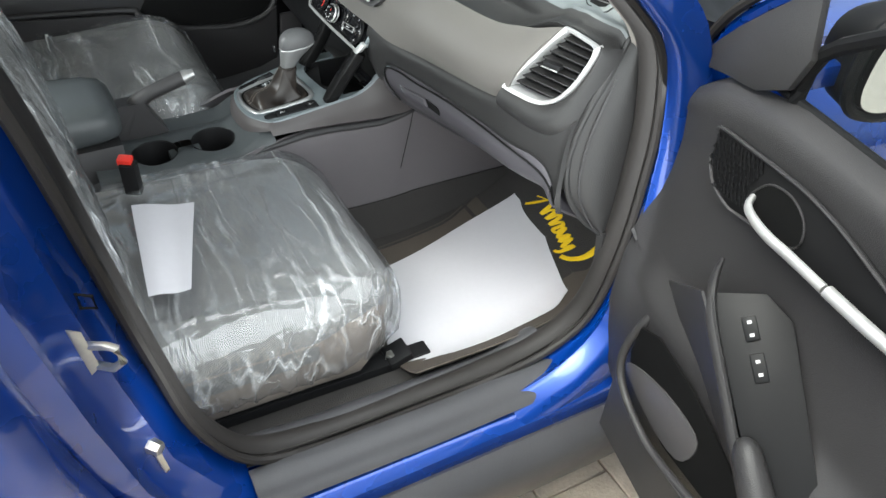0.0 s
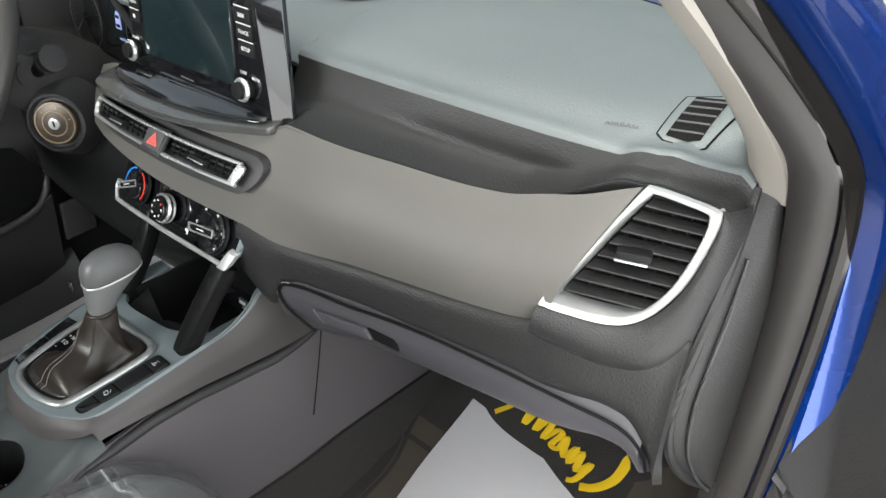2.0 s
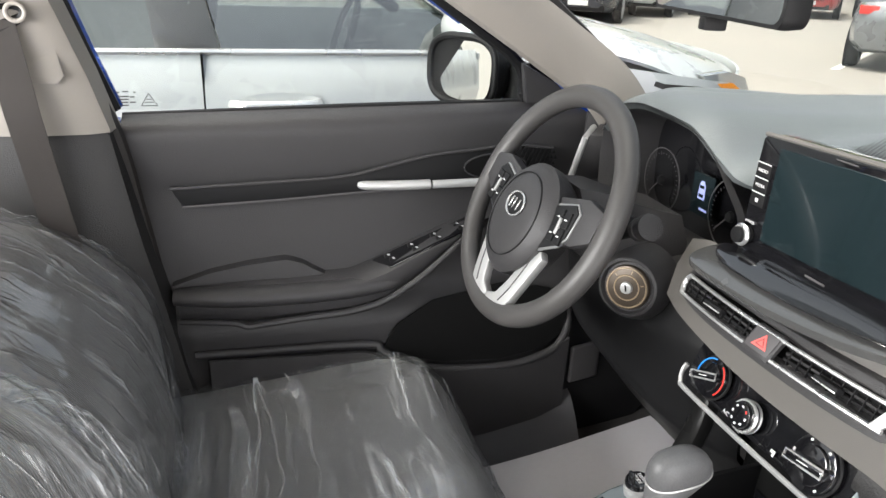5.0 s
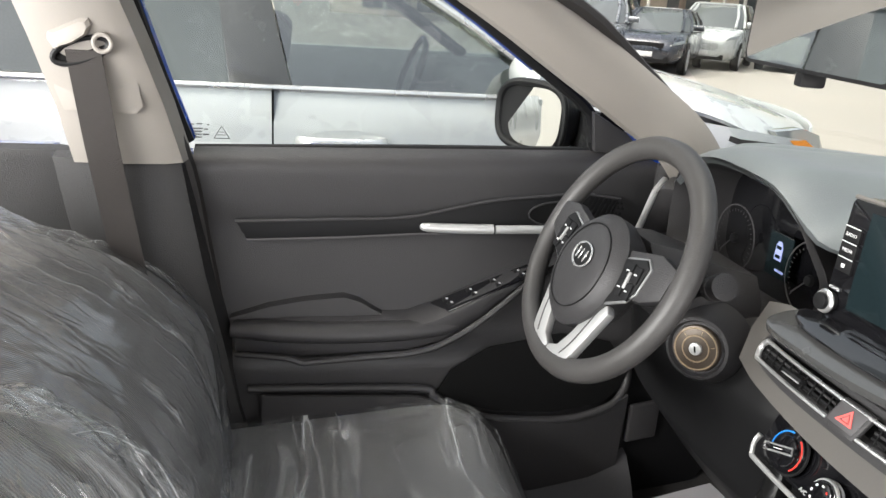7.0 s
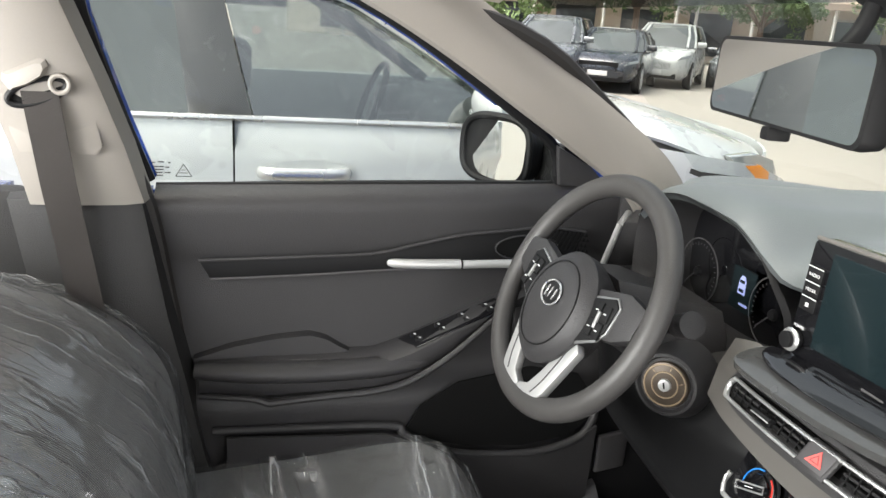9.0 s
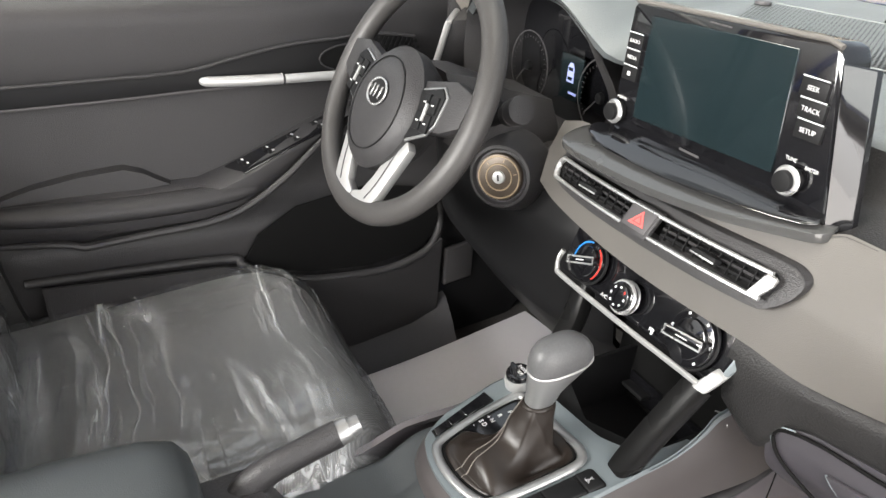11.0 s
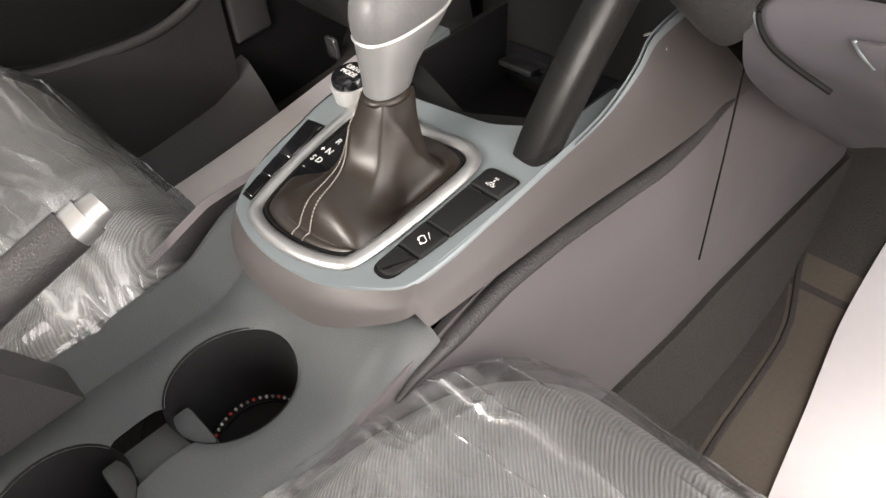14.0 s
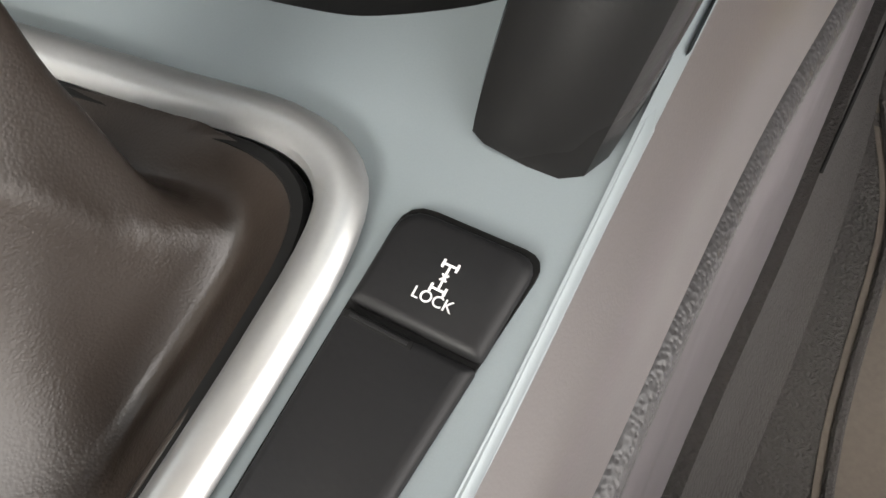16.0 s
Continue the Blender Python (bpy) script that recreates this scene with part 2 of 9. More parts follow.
M = {
    # the dash's black skin, paled and cooled to hold the windscreen's sky sheen
    "pad": material("dash_skin_sky_sheen", (0.100, 0.110, 0.113), 0.40, grain=620, bump=0.45, bump_dist=0.0006, kind="leather", var=0.08, rough_var=0.05, spec=0.45),
    "soft": material("soft_black_plastic", (0.031, 0.030, 0.031), 0.43, grain=700, bump=0.7, bump_dist=0.0007, kind="leather", rough_var=0.06, spec=0.3),
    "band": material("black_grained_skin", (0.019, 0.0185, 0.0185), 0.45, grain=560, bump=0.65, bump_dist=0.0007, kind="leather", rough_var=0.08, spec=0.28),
    "bar": material("satin_black_bar", (0.008, 0.008, 0.008), 0.27, grain=900, bump=0.12, bump_dist=0.0003, spec=0.09),
    "sides": material("warm_grey_console_side", (0.060, 0.054, 0.0535), 0.45, grain=1500, bump=0.2, bump_dist=0.0002, spec=0.3),
    "arm": material("dark_armrest_skin", (0.047, 0.052, 0.054), 0.42, grain=800, bump=0.35, bump_dist=0.0005, kind="leather", spec=0.35),
    "hard": material("hard_grey_plastic", (0.060, 0.057, 0.059), 0.48, grain=800, bump=0.2, bump_dist=0.0003, spec=0.35),
    "lower": material("lower_grey_plastic", (0.088, 0.080, 0.085), 0.5, grain=800, bump=0.2, bump_dist=0.0003, spec=0.35),
    "lid": material("dark_lilac_grey_plastic", (0.050, 0.047, 0.053), 0.42, grain=900, bump=0.15, bump_dist=0.0003, rough_var=0.05, spec=0.35),
    "black": material("black_plastic", (0.010, 0.010, 0.0105), 0.48, grain=600, bump=0.1, spec=0.13),
    # near-black for gaps; laid as a flat sheet it paints a recess's shade
    "void": material("gap_and_shade_black", (0.006, 0.006, 0.006), 0.7, bump=0, spec=0.08),
    "piano": material("piano_black", (0.006, 0.006, 0.007), 0.08, bump=0, var=0.05, rough_var=0.04, coat=0.6),
    "silver": material("silver_dash_trim", (0.098, 0.092, 0.085), 0.5, 0.0, grain=1100, bump=0.6, bump_dist=0.0005, var=0.06, rough_var=0.05, spec=0.3),
    "plate": material("gunmetal_console_plate", (0.138, 0.160, 0.169), 0.42, 0.2, grain=2600, bump=0.12, bump_dist=0.00015, var=0.06, rough_var=0.05),
    "webbing": material("belt_webbing", (0.026, 0.022, 0.020), 0.7, grain=900, bump=0.6, bump_dist=0.0008, kind="weave"),
    "chrome": material("satin_chrome", (0.66, 0.66, 0.655), 0.28, 0.8, grain=900, bump=0.03, var=0.05, rough_var=0.06),
    "knob": material("satin_knob", (0.23, 0.232, 0.232), 0.36, 0.6, grain=900, bump=0.03, var=0.05, rough_var=0.06),
    "ring": material("satin_ring", (0.30, 0.302, 0.30), 0.34, 0.7, grain=900, bump=0.03, var=0.05, rough_var=0.06),
    "smoke": material("smoked_gloss_grey", (0.075, 0.075, 0.074), 0.22, 0.3, bump=0, coat=0.4),
    "satin": material("satin_silver_paint", (0.42, 0.42, 0.415), 0.38, 0.5, grain=1600, bump=0.06, var=0.05, rough_var=0.05),
    "leather": material("black_leather", (0.016, 0.0120, 0.0096), 0.34, grain=1700, bump=0.2, bump_dist=0.0003, kind="leather", rough_var=0.08, spec=0.38),
    "cap": material("knob_cap_leather", (0.085, 0.085, 0.087), 0.42, grain=520, bump=0.3, bump_dist=0.0004, kind="leather", rough_var=0.05, spec=0.35),
    "rim": material("wheel_rim_leatherette", (0.043, 0.041, 0.040), 0.42, grain=620, bump=0.45, bump_dist=0.0005, kind="leather", rough_var=0.06, spec=0.38),
    "fabric": material("grey_seat_fabric", (0.12, 0.118, 0.114), 0.8, grain=185, bump=0.6, bump_dist=0.0012, kind="weave", var=0.26, sheen=0.15),
    "side_fabric": material("brown_grey_seat_side", (0.17, 0.145, 0.125), 0.7, grain=400, bump=0.3, kind="leather"),
    "carpet": material("black_carpet", (0.024, 0.022, 0.021), 0.95, grain=420, bump=0.9, bump_dist=0.003, var=0.3),
    "mat": material("brown_floor_mat", (0.052, 0.043, 0.035), 0.8, grain=260, bump=0.5, bump_dist=0.001, var=0.2),
    "rubber": material("rubber_seal", (0.020, 0.018, 0.017), 0.6, grain=300, bump=0.15, var=0.15, spec=0.3),
    "scuff": material("scuff_plastic", (0.050, 0.050, 0.054), 0.5, grain=500, bump=0.25, kind="leather", spec=0.3),
    "blue": material("blue_metallic_paint", (0.004, 0.047, 0.31), 0.28, 0.45, grain=3000, bump=0.02, var=0.06, coat=1.0, rough_var=0.05),
    "beige": material("beige_trim", (0.205, 0.187, 0.167), 0.65, grain=500, bump=0.2, var=0.05),
    "headliner": material("headliner", (0.33, 0.30, 0.265), 0.9, grain=700, bump=0.4, var=0.06),
    "paper": material("white_paper", (0.47, 0.462, 0.485), 0.75, grain=90, bump=0.08, var=0.03, coarse=2.5),
    "yellow": material("yellow_print", (0.75, 0.50, 0.005), 0.7, grain=300, bump=0.2, var=0.1),
    "red": material("red_button", (0.62, 0.03, 0.02), 0.4, bump=0),
    "hazard": material("hazard_red", (0.65, 0.10, 0.09), 0.45, bump=0),
    "blue_mark": material("cold_mark", (0.02, 0.22, 0.65), 0.4, bump=0),
    "ink": material("white_ink", (0.55, 0.55, 0.55), 0.6, bump=0, var=0.05),
    "thread": material("grey_thread", (0.20, 0.18, 0.16), 0.8, grain=1500, bump=0.5),
    "bronze": material("bronze_grey_lock", (0.070, 0.055, 0.042), 0.35, 0.5, bump=0),
    "tan_ring": material("tan_lock_ring", (0.30, 0.23, 0.15), 0.4, 0.4, bump=0),
    "steel": material("zinc_steel", (0.55, 0.54, 0.50), 0.35, 0.9, grain=200, bump=0.2),
    "screen": material("dark_display", (0.008, 0.014, 0.016), 0.12, bump=0, var=0.05, rough_var=0.03, coat=0.5),
    "white_paint": material("white_car_paint", (0.39, 0.405, 0.40), 0.3, coat=0.6, bump=0, var=0.03),
    "dark_paint": material("dark_navy_paint", (0.02, 0.025, 0.035), 0.3, 0.3, coat=0.8, bump=0),
    "grey_paint": material("grey_car_paint", (0.16, 0.17, 0.18), 0.3, 0.4, coat=0.8, bump=0),
    "silver_paint": material("silver_car_paint", (0.19, 0.20, 0.21), 0.3, 0.5, coat=0.8, bump=0),
    "red_paint": material("red_car_paint", (0.35, 0.03, 0.03), 0.3, 0.1, coat=0.8, bump=0),
    "tint": material("tinted_car_glass", (0.075, 0.083, 0.082), 0.08, bump=0, spec=0.8),
    "tyre": material("tyre_rubber", (0.02, 0.02, 0.02), 0.8, grain=60, bump=0.4),
    "alloy": material("alloy_wheel", (0.5, 0.5, 0.5), 0.35, 0.8, bump=0),
    "orange": material("orange_lamp", (0.85, 0.27, 0.01), 0.25, bump=0, coat=0.5),
    "lamp": material("clear_lamp", (0.35, 0.37, 0.37), 0.12, 0.5, bump=0, coat=0.5),
    "mirror": material("mirror_silver", (0.86, 0.88, 0.88), 0.02, 1.0, bump=0, var=0.0, rough_var=0.0),
    "ground": material("pale_asphalt", (0.245, 0.225, 0.198), 0.85, grain=9, bump=0.6, bump_dist=0.01, var=0.16, coarse=0.35),
    "paver": material("sandy_paver", (0.44, 0.37, 0.29), 0.85, grain=120, bump=0.7, bump_dist=0.004, var=0.22, coarse=9),
    "line": material("white_road_paint", (0.68, 0.66, 0.62), 0.7, grain=40, bump=0.3, var=0.1),
    "leaf": material("tree_leaf", (0.10, 0.155, 0.05), 0.6, bump=0, var=0.35, coarse=2),
    "bark": material("tree_bark", (0.16, 0.11, 0.08), 0.9, grain=25, bump=0.8, bump_dist=0.02, var=0.25),
    "stucco": material("cream_stucco", (0.62, 0.54, 0.45), 0.85, grain=8, bump=0.3, bump_dist=0.01, var=0.08, coarse=0.4),
    "canopy": material("brown_canopy", (0.30, 0.23, 0.18), 0.8, grain=5, bump=0.2, var=0.1),
    "window": material("building_window", (0.05, 0.06, 0.07), 0.1, bump=0, coat=0.4),
    "wood": material("worn_white_concrete", (0.5, 0.48, 0.45), 0.85, grain=12, bump=0.3),
    "glass": glass_material("car_glass", (0.86, 0.90, 0.88)),
    "far_glass": glass_material("green_tinted_glass", (0.26, 0.31, 0.29), 0.24),
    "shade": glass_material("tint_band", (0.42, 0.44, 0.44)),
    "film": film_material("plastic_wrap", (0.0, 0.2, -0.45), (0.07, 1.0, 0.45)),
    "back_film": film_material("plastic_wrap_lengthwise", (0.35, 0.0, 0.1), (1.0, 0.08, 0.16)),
    "led": glow_material("cluster_display", (0.30, 0.33, 0.62), 0.2),
}


# ---- mesh helpers ----
def part(name, bm, mat, parent=None, label="", sharp=38):
    """Links a bmesh as one mesh object, smooth but for its sharp edges."""
    bmesh.ops.recalc_face_normals(bm, faces=bm.faces)
    for f in bm.faces:
        f.smooth = True
    lim = radians(sharp)
    for e in bm.edges:
        if len(e.link_faces) == 2 and e.calc_face_angle(0) > lim:
            e.smooth = False
    me = bpy.data.meshes.new(name)
    bm.to_mesh(me)
    bm.free()
    me.materials.append(M[mat] if isinstance(mat, str) else mat)
    ob = new(name, me)
    if parent is not None:
        ob.parent = parent
        ob.matrix_parent_inverse = parent.matrix_world.inverted()
    if label:
        ob["label"] = label
    return ob


def thing(name, label, category, group="", kind="", at=(0, 0, 0)):
    ob = new(name)
    ob.empty_display_size = 0.05
    ob.location = at
    ob.matrix_world = Matrix.Translation(at)
    return tagged(ob, label, category, group, kind)


def bevelled(bm, width, seg=2, edges=None):
    if width > 0:
        bmesh.ops.bevel(bm, geom=list(edges if edges is not None else bm.edges), offset=width, segments=seg, profile=0.6, affect="EDGES", clamp_overlap=True)
    return bm


def box(size, m=None, bevel=0.0, seg=2, bm=None):
    b = bmesh.new()
    bmesh.ops.create_cube(b, size=1.0)
    bmesh.ops.scale(b, vec=size, verts=b.verts)
    bevelled(b, bevel, seg)
    if m is not None:
        b.transform(m)
    return joined(bm, b)


def joined(bm, b):
    if bm is None:
        return b
    me = bpy.data.meshes.new("tmp")
    b.to_mesh(me)
    b.free()
    bm.from_mesh(me)
    bpy.data.meshes.remove(me)
    return bm


def cyl(r1, r2, h, m=None, n=32, bevel=0.0, bm=None):
    """A round body along z, from z=0 to h."""
    b = bmesh.new()
    bmesh.ops.create_cone(b, cap_ends=True, segments=n, radius1=r1, radius2=r2, depth=h, matrix=Matrix.Translation((0, 0, h / 2)))
    if bevel:
        bevelled(b, bevel, 2, [e for e in b.edges if any(len(f.verts) > 4 for f in e.link_faces)])
    if m is not None:
        b.transform(m)
    return joined(bm, b)


def prism(loop, vec, bevel=0.0, seg=2, bm=None):
    """A flat outline pushed along vec."""
    b = bmesh.new()
    a = [b.verts.new(p) for p in loop]
    c = [b.verts.new(Vector(p) + Vector(vec)) for p in loop]
    b.faces.new(a)
    b.faces.new(list(reversed(c)))
    for i in range(len(a)):
        j = (i + 1) % len(a)
        b.faces.new((a[j], a[i], c[i], c[j]))
    bmesh.ops.recalc_face_normals(b, faces=b.faces)
    bevelled(b, bevel, seg)
    return joined(bm, b)


def loft(rings, caps=True, closed=True, bm=None):
    b = bmesh.new()
    vs = [[b.verts.new(p) for p in r] for r in rings]
    for r0, r1 in zip(vs, vs[1:]):
        k = len(r0)
        for i in range(k if closed else k - 1):
            j = (i + 1) % k
            b.faces.new((r0[i], r0[j], r1[j], r1[i]))
    if caps and closed:
        b.faces.new(vs[0])
        b.faces.new(list(reversed(vs[-1])))
    return joined(bm, b)


def smooth_line(pts, steps=6, closed=False):
    """Points along a smooth curve through pts (Catmull-Rom)."""
    p = [Vector(q) for q in pts]
    n = len(p)
    out = []
    for i in range(n if closed else n - 1):
        a, b, c, d = (p[(i - 1) % n], p[i], p[(i + 1) % n], p[(i + 2) % n]) if closed else (p[max(i - 1, 0)], p[i], p[i + 1], p[min(i + 2, n - 1)])
        for k in range(steps):
            t = k / steps
            out.append(0.5 * ((2 * b) + (c - a) * t + (2 * a - 5 * b + 4 * c - d) * t * t + (3 * b - a - 3 * c + d) * t ** 3))
    if not closed:
        out.append(p[-1])
    return out


def tube(pts, r, n=10, closed=False, flat=(1.0, 1.0), up=(0, 0, 1), bm=None, steps=0, caps=True):
    """A round or flat rod along pts; r is one radius or one a point."""
    p = smooth_line(pts, steps, closed) if steps else [Vector(q) for q in pts]
    k = len(p)
    rings = []
    for i in range(k):
        a = p[(i - 1) % k] if closed or i else p[0]
        c = p[(i + 1) % k] if closed or i < k - 1 else p[-1]
        t = (c - a).normalized()
        s = t.cross(Vector(up))
        s = s.normalized() if s.length > 1e-4 else t.orthogonal().normalized()
        w = s.cross(t).normalized()
        if isinstance(r, (int, float)):
            rad = r
        else:
            f = i / max(1, k - 1) * (len(r) - 1)
            rad = r[int(f)] + (r[min(int(f) + 1, len(r) - 1)] - r[int(f)]) * (f - int(f))
        rings.append([p[i] + s * (math.cos(q) * rad * flat[0]) + w * (math.sin(q) * rad * flat[1]) for q in (2 * math.pi * j / n for j in range(n))])
    if closed:
        rings.append(rings[0])
    b = loft(rings, caps=caps and not closed)
    if closed:
        bmesh.ops.remove_doubles(b, verts=b.verts, dist=1e-6)
    return joined(bm, b)


def sheet(f, nu, nv, thick=0.0, bm=None):
    """A surface f(u, v), u and v from 0 to 1, with a thickness."""
    b = bmesh.new()
    g = [[b.verts.new(f(i / nu, j / nv)) for j in range(nv + 1)] for i in range(nu + 1)]
    for i in range(nu):
        for j in range(nv):
            b.faces.new((g[i][j], g[i + 1][j], g[i + 1][j + 1], g[i][j + 1]))
    bmesh.ops.recalc_face_normals(b, faces=b.faces)
    if thick:
        bmesh.ops.solidify(b, geom=b.faces, thickness=thick)
    return joined(bm, b)


def lerp(x, table):
    """Piecewise linear look-up in (x, y) pairs."""
    if x <= table[0][0]:
        return table[0][1]
    for (a, b), (c, d) in zip(table, table[1:]):
        if x <= c:
            return b + (d - b) * (x - a) / (c - a)
    return table[-1][1]


def ease(x, table):
    """The same with a smooth curve through the pairs."""
    if x <= table[0][0]:
        return table[0][1]
    n = len(table)
    slope = [(table[i + 1][1] - table[i][1]) / (table[i + 1][0] - table[i][0]) for i in range(n - 1)]
    for i in range(n - 1):
        (a, b), (c, d) = table[i], table[i + 1]
        if x <= c:
            h, t = c - a, (x - a) / (c - a)
            m0 = slope[0] if i == 0 else (0.0 if slope[i - 1] * slope[i] <= 0 else 2 * slope[i - 1] * slope[i] / (slope[i - 1] + slope[i]))
            m1 = slope[-1] if i == n - 2 else (0.0 if slope[i] * slope[i + 1] <= 0 else 2 * slope[i] * slope[i + 1] / (slope[i] + slope[i + 1]))
            return (2 * t ** 3 - 3 * t * t + 1) * b + (t ** 3 - 2 * t * t + t) * h * m0 + (3 * t * t - 2 * t ** 3) * d + (t ** 3 - t * t) * h * m1
    return table[-1][1]


def round_rect(w, h, r, n=5):
    """A rounded rectangle as (x, y) pairs, centred."""
    out = []
    for cx, cy, a in ((w / 2 - r, h / 2 - r, 0), (-w / 2 + r, h / 2 - r, 90), (-w / 2 + r, -h / 2 + r, 180), (w / 2 - r, -h / 2 + r, 270)):
        out += [(cx + r * math.cos(radians(a + 90 * k / n)), cy + r * math.sin(radians(a + 90 * k / n))) for k in range(n + 1)]
    return out


def words(name, text, size, m, mat, parent=None, depth=0.0002, spacing=1.0):
    """Lettering in the built-in font, centred on m, facing its z."""
    cu = bpy.data.curves.new(name, "FONT")
    cu.body, cu.size, cu.extrude, cu.align_x, cu.align_y, cu.space_character = text, size, depth, "CENTER", "CENTER", spacing
    tmp = bpy.data.objects.new("tmp", cu)
    scene.collection.objects.link(tmp)
    me = bpy.data.meshes.new_from_object(tmp.evaluated_get(bpy.context.evaluated_depsgraph_get()))
    bpy.data.objects.remove(tmp)
    me.transform(m)
    me.materials.clear()
    me.materials.append(M[mat])
    ob = new(name, me)
    if parent is not None:
        ob.parent = parent
        ob.matrix_parent_inverse = parent.matrix_world.inverted()
    return ob


def facing(at, normal, up=(0, 0, 1)):
    """A pose at a place whose z is the normal and whose y leans to up."""
    z = Vector(normal).normalized()
    x = Vector(up).cross(z).normalized()
    y = z.cross(x)
    m = Matrix((x, y, z)).transposed().to_4x4()
    m.translation = at
    return m


CX = 0.012          # the car's middle line

# ---- the car's shell: floor, sills, pillars, roof, panes ----
car = thing("blue_suv", "metallic blue SUV with its passenger door standing open", "car")


def ws_edge(x):
    """How far forward the dash top reaches to the windscreen."""
    a = min(1.0, abs(x - CX) / 0.66)
    return 0.575 - 0.355 * a ** 4


def floor_z(y):
    return ease(y, [(-1.2, 0.39), (0.05, 0.395), (0.22, 0.415), (0.36, 0.452), (0.45, 0.50), (0.62, 0.72)])


part("floor_pan", sheet(lambda u, v: Vector((-0.74 + 1.48 * u, -1.6 + 2.25 * v, floor_z(-1.6 + 2.25 * v))), 8, 40, -0.02), "carpet", car, "black carpeted car floor")
part("bulkhead", box((1.44, 0.03, 0.52), Matrix.Translation((0, 0.66, 0.80))), "void", car)

# door opening on the passenger's side: rubber seal along a closed loop
SEAL = [(0.702, 0.145, 1.19), (0.712, 0.205, 1.12), (0.715, 0.240, 1.0), (0.715, 0.253, 0.88), (0.713, 0.257, 0.72), (0.709, 0.234, 0.57), (0.702, 0.155, 0.490), (0.696, 0.03, 0.457),
        (0.693, -0.16, 0.445), (0.694, -0.34, 0.447), (0.698, -0.455, 0.485), (0.70, -0.530, 0.61), (0.70, -0.572, 0.78), (0.70, -0.607, 0.95), (0.69, -0.645, 1.13), (0.66, -0.695, 1.30),
        (0.60, -0.735, 1.47), (0.575, -0.66, 1.515), (0.575, -0.50, 1.52), (0.58, -0.36, 1.49), (0.61, -0.18, 1.41), (0.66, 0.02, 1.29)]


def mirrored(pts):
    return [(2 * CX - x, y, z) for x, y, z in pts]


part("door_seal", tube(SEAL, 0.016, 10, True, (1.0, 1.35), (1, 0, 0), steps=6), "rubber", car, "dark brown rubber door seal")
part("door_seal", tube([(x + 0.03, y, z) for x, y, z in SEAL], 0.008, 8, True, up=(1, 0, 0), steps=5), "rubber", car)
SEAL_SIDE = [(0.702, 0.15, 1.19), (0.706, 0.215, 1.12), (0.708, 0.255, 1.0), (0.708, 0.27, 0.86), (0.706, 0.27, 0.71), (0.702, 0.245, 0.59), (0.70, 0.16, 0.525), (0.70, 0.02, 0.50),
             (0.70, -0.16, 0.487), (0.70, -0.36, 0.49), (0.70, -0.475, 0.53), (0.702, -0.535, 0.63), (0.70, -0.565, 0.78), (0.70, -0.59, 0.95), (0.69, -0.615, 1.13), (0.66, -0.66, 1.30),
             (0.60, -0.71, 1.47), (0.575, -0.66, 1.515), (0.575, -0.50, 1.52), (0.58, -0.36, 1.49), (0.61, -0.18, 1.41), (0.66, 0.02, 1.29)]
SEAL_L = [(2 * CX - x - 0.012, y - 0.13 - 0.22 * max(0, z - 1.1) if y < -0.3 else y, z) for x, y, z in SEAL_SIDE]
part("door_seal", tube(SEAL_L, 0.014, 8, True, up=(1, 0, 0), steps=5), "rubber", car)


# blue flange that follows the seal from the roof down the front pillar and along the sill
def flange(pts, widths, section, name, label):
    line = smooth_line(pts, 4)
    rings = []
    for i, p in enumerate(line):
        t = (line[min(i + 1, len(line) - 1)] - line[max(i - 1, 0)]).normalized()
        o = Vector((0, -t.z, t.y)).normalized()
        k = i / (len(line) - 1) * (len(widths) - 1)
        a = min(int(k), len(widths) - 2)
        w = widths[a] + (widths[a + 1] - widths[a]) * (k - a)
        rings.append([p + Vector((dx * w, 0, 0)) + o * (do * w) for dx, do in section])
    return part(name, loft(rings), "blue", car, label)


flange([(0.578, -0.50, 1.52), (0.583, -0.36, 1.49), (0.613, -0.18, 1.41), (0.663, 0.02, 1.29), (0.706, 0.145, 1.19), (0.720, 0.205, 1.12), (0.725, 0.240, 1.0), (0.725, 0.253, 0.88), (0.723, 0.257, 0.72), (0.719, 0.234, 0.57), (0.714, 0.155, 0.490), (0.71, 0.03, 0.450)],
       [0.046, 0.046, 0.046, 0.046, 0.048, 0.050, 0.054, 0.062, 0.072, 0.085, 0.105, 0.120],
       [(0.0, 0.0), (0.10, 0.12), (0.30, 0.16), (0.46, 0.10), (0.56, 0.02), (0.62, 0.05), (0.88, 0.12), (1.0, 0.22), (1.05, 0.40), (1.05, 1.3), (0.0, 1.3)], "front_jamb", "glossy blue door jamb running down from the roof")
hook = part("door_check", box((0.012, 0.05, 0.03), pose(0.742, 0.318, 0.70, 0, 0, 20), 0.004), "black", car, "black door check arm")
part("check_link", tube([(0.742, 0.30, 0.70), (0.765, 0.285, 0.685), (0.80, 0.262, 0.668)], 0.006, 8), "black", hook)
A_OUT = [(0.705, -0.46, 1.545), (0.66, -0.52, 1.556), (0.64, -0.62, 1.56), (0.615, -0.9, 1.56)]
part("roof_rail", tube(A_OUT, 0.036, 12, False, (0.8, 1.15), (1, 0, 0), steps=6), "blue", car, "glossy blue roof rail")
part("roof_rail", tube([(-0.715, 0.14, 1.10), (-0.705, -0.005, 1.235), (-0.69, -0.12, 1.308), (-0.67, -0.25, 1.39), (-0.65, -0.37, 1.455), (-0.63, -0.47, 1.50), (-0.60, -0.62, 1.535), (-0.595, -0.9, 1.555)], 0.026, 12, False, (0.8, 1.0), (1, 0, 0), steps=6), "blue", car)

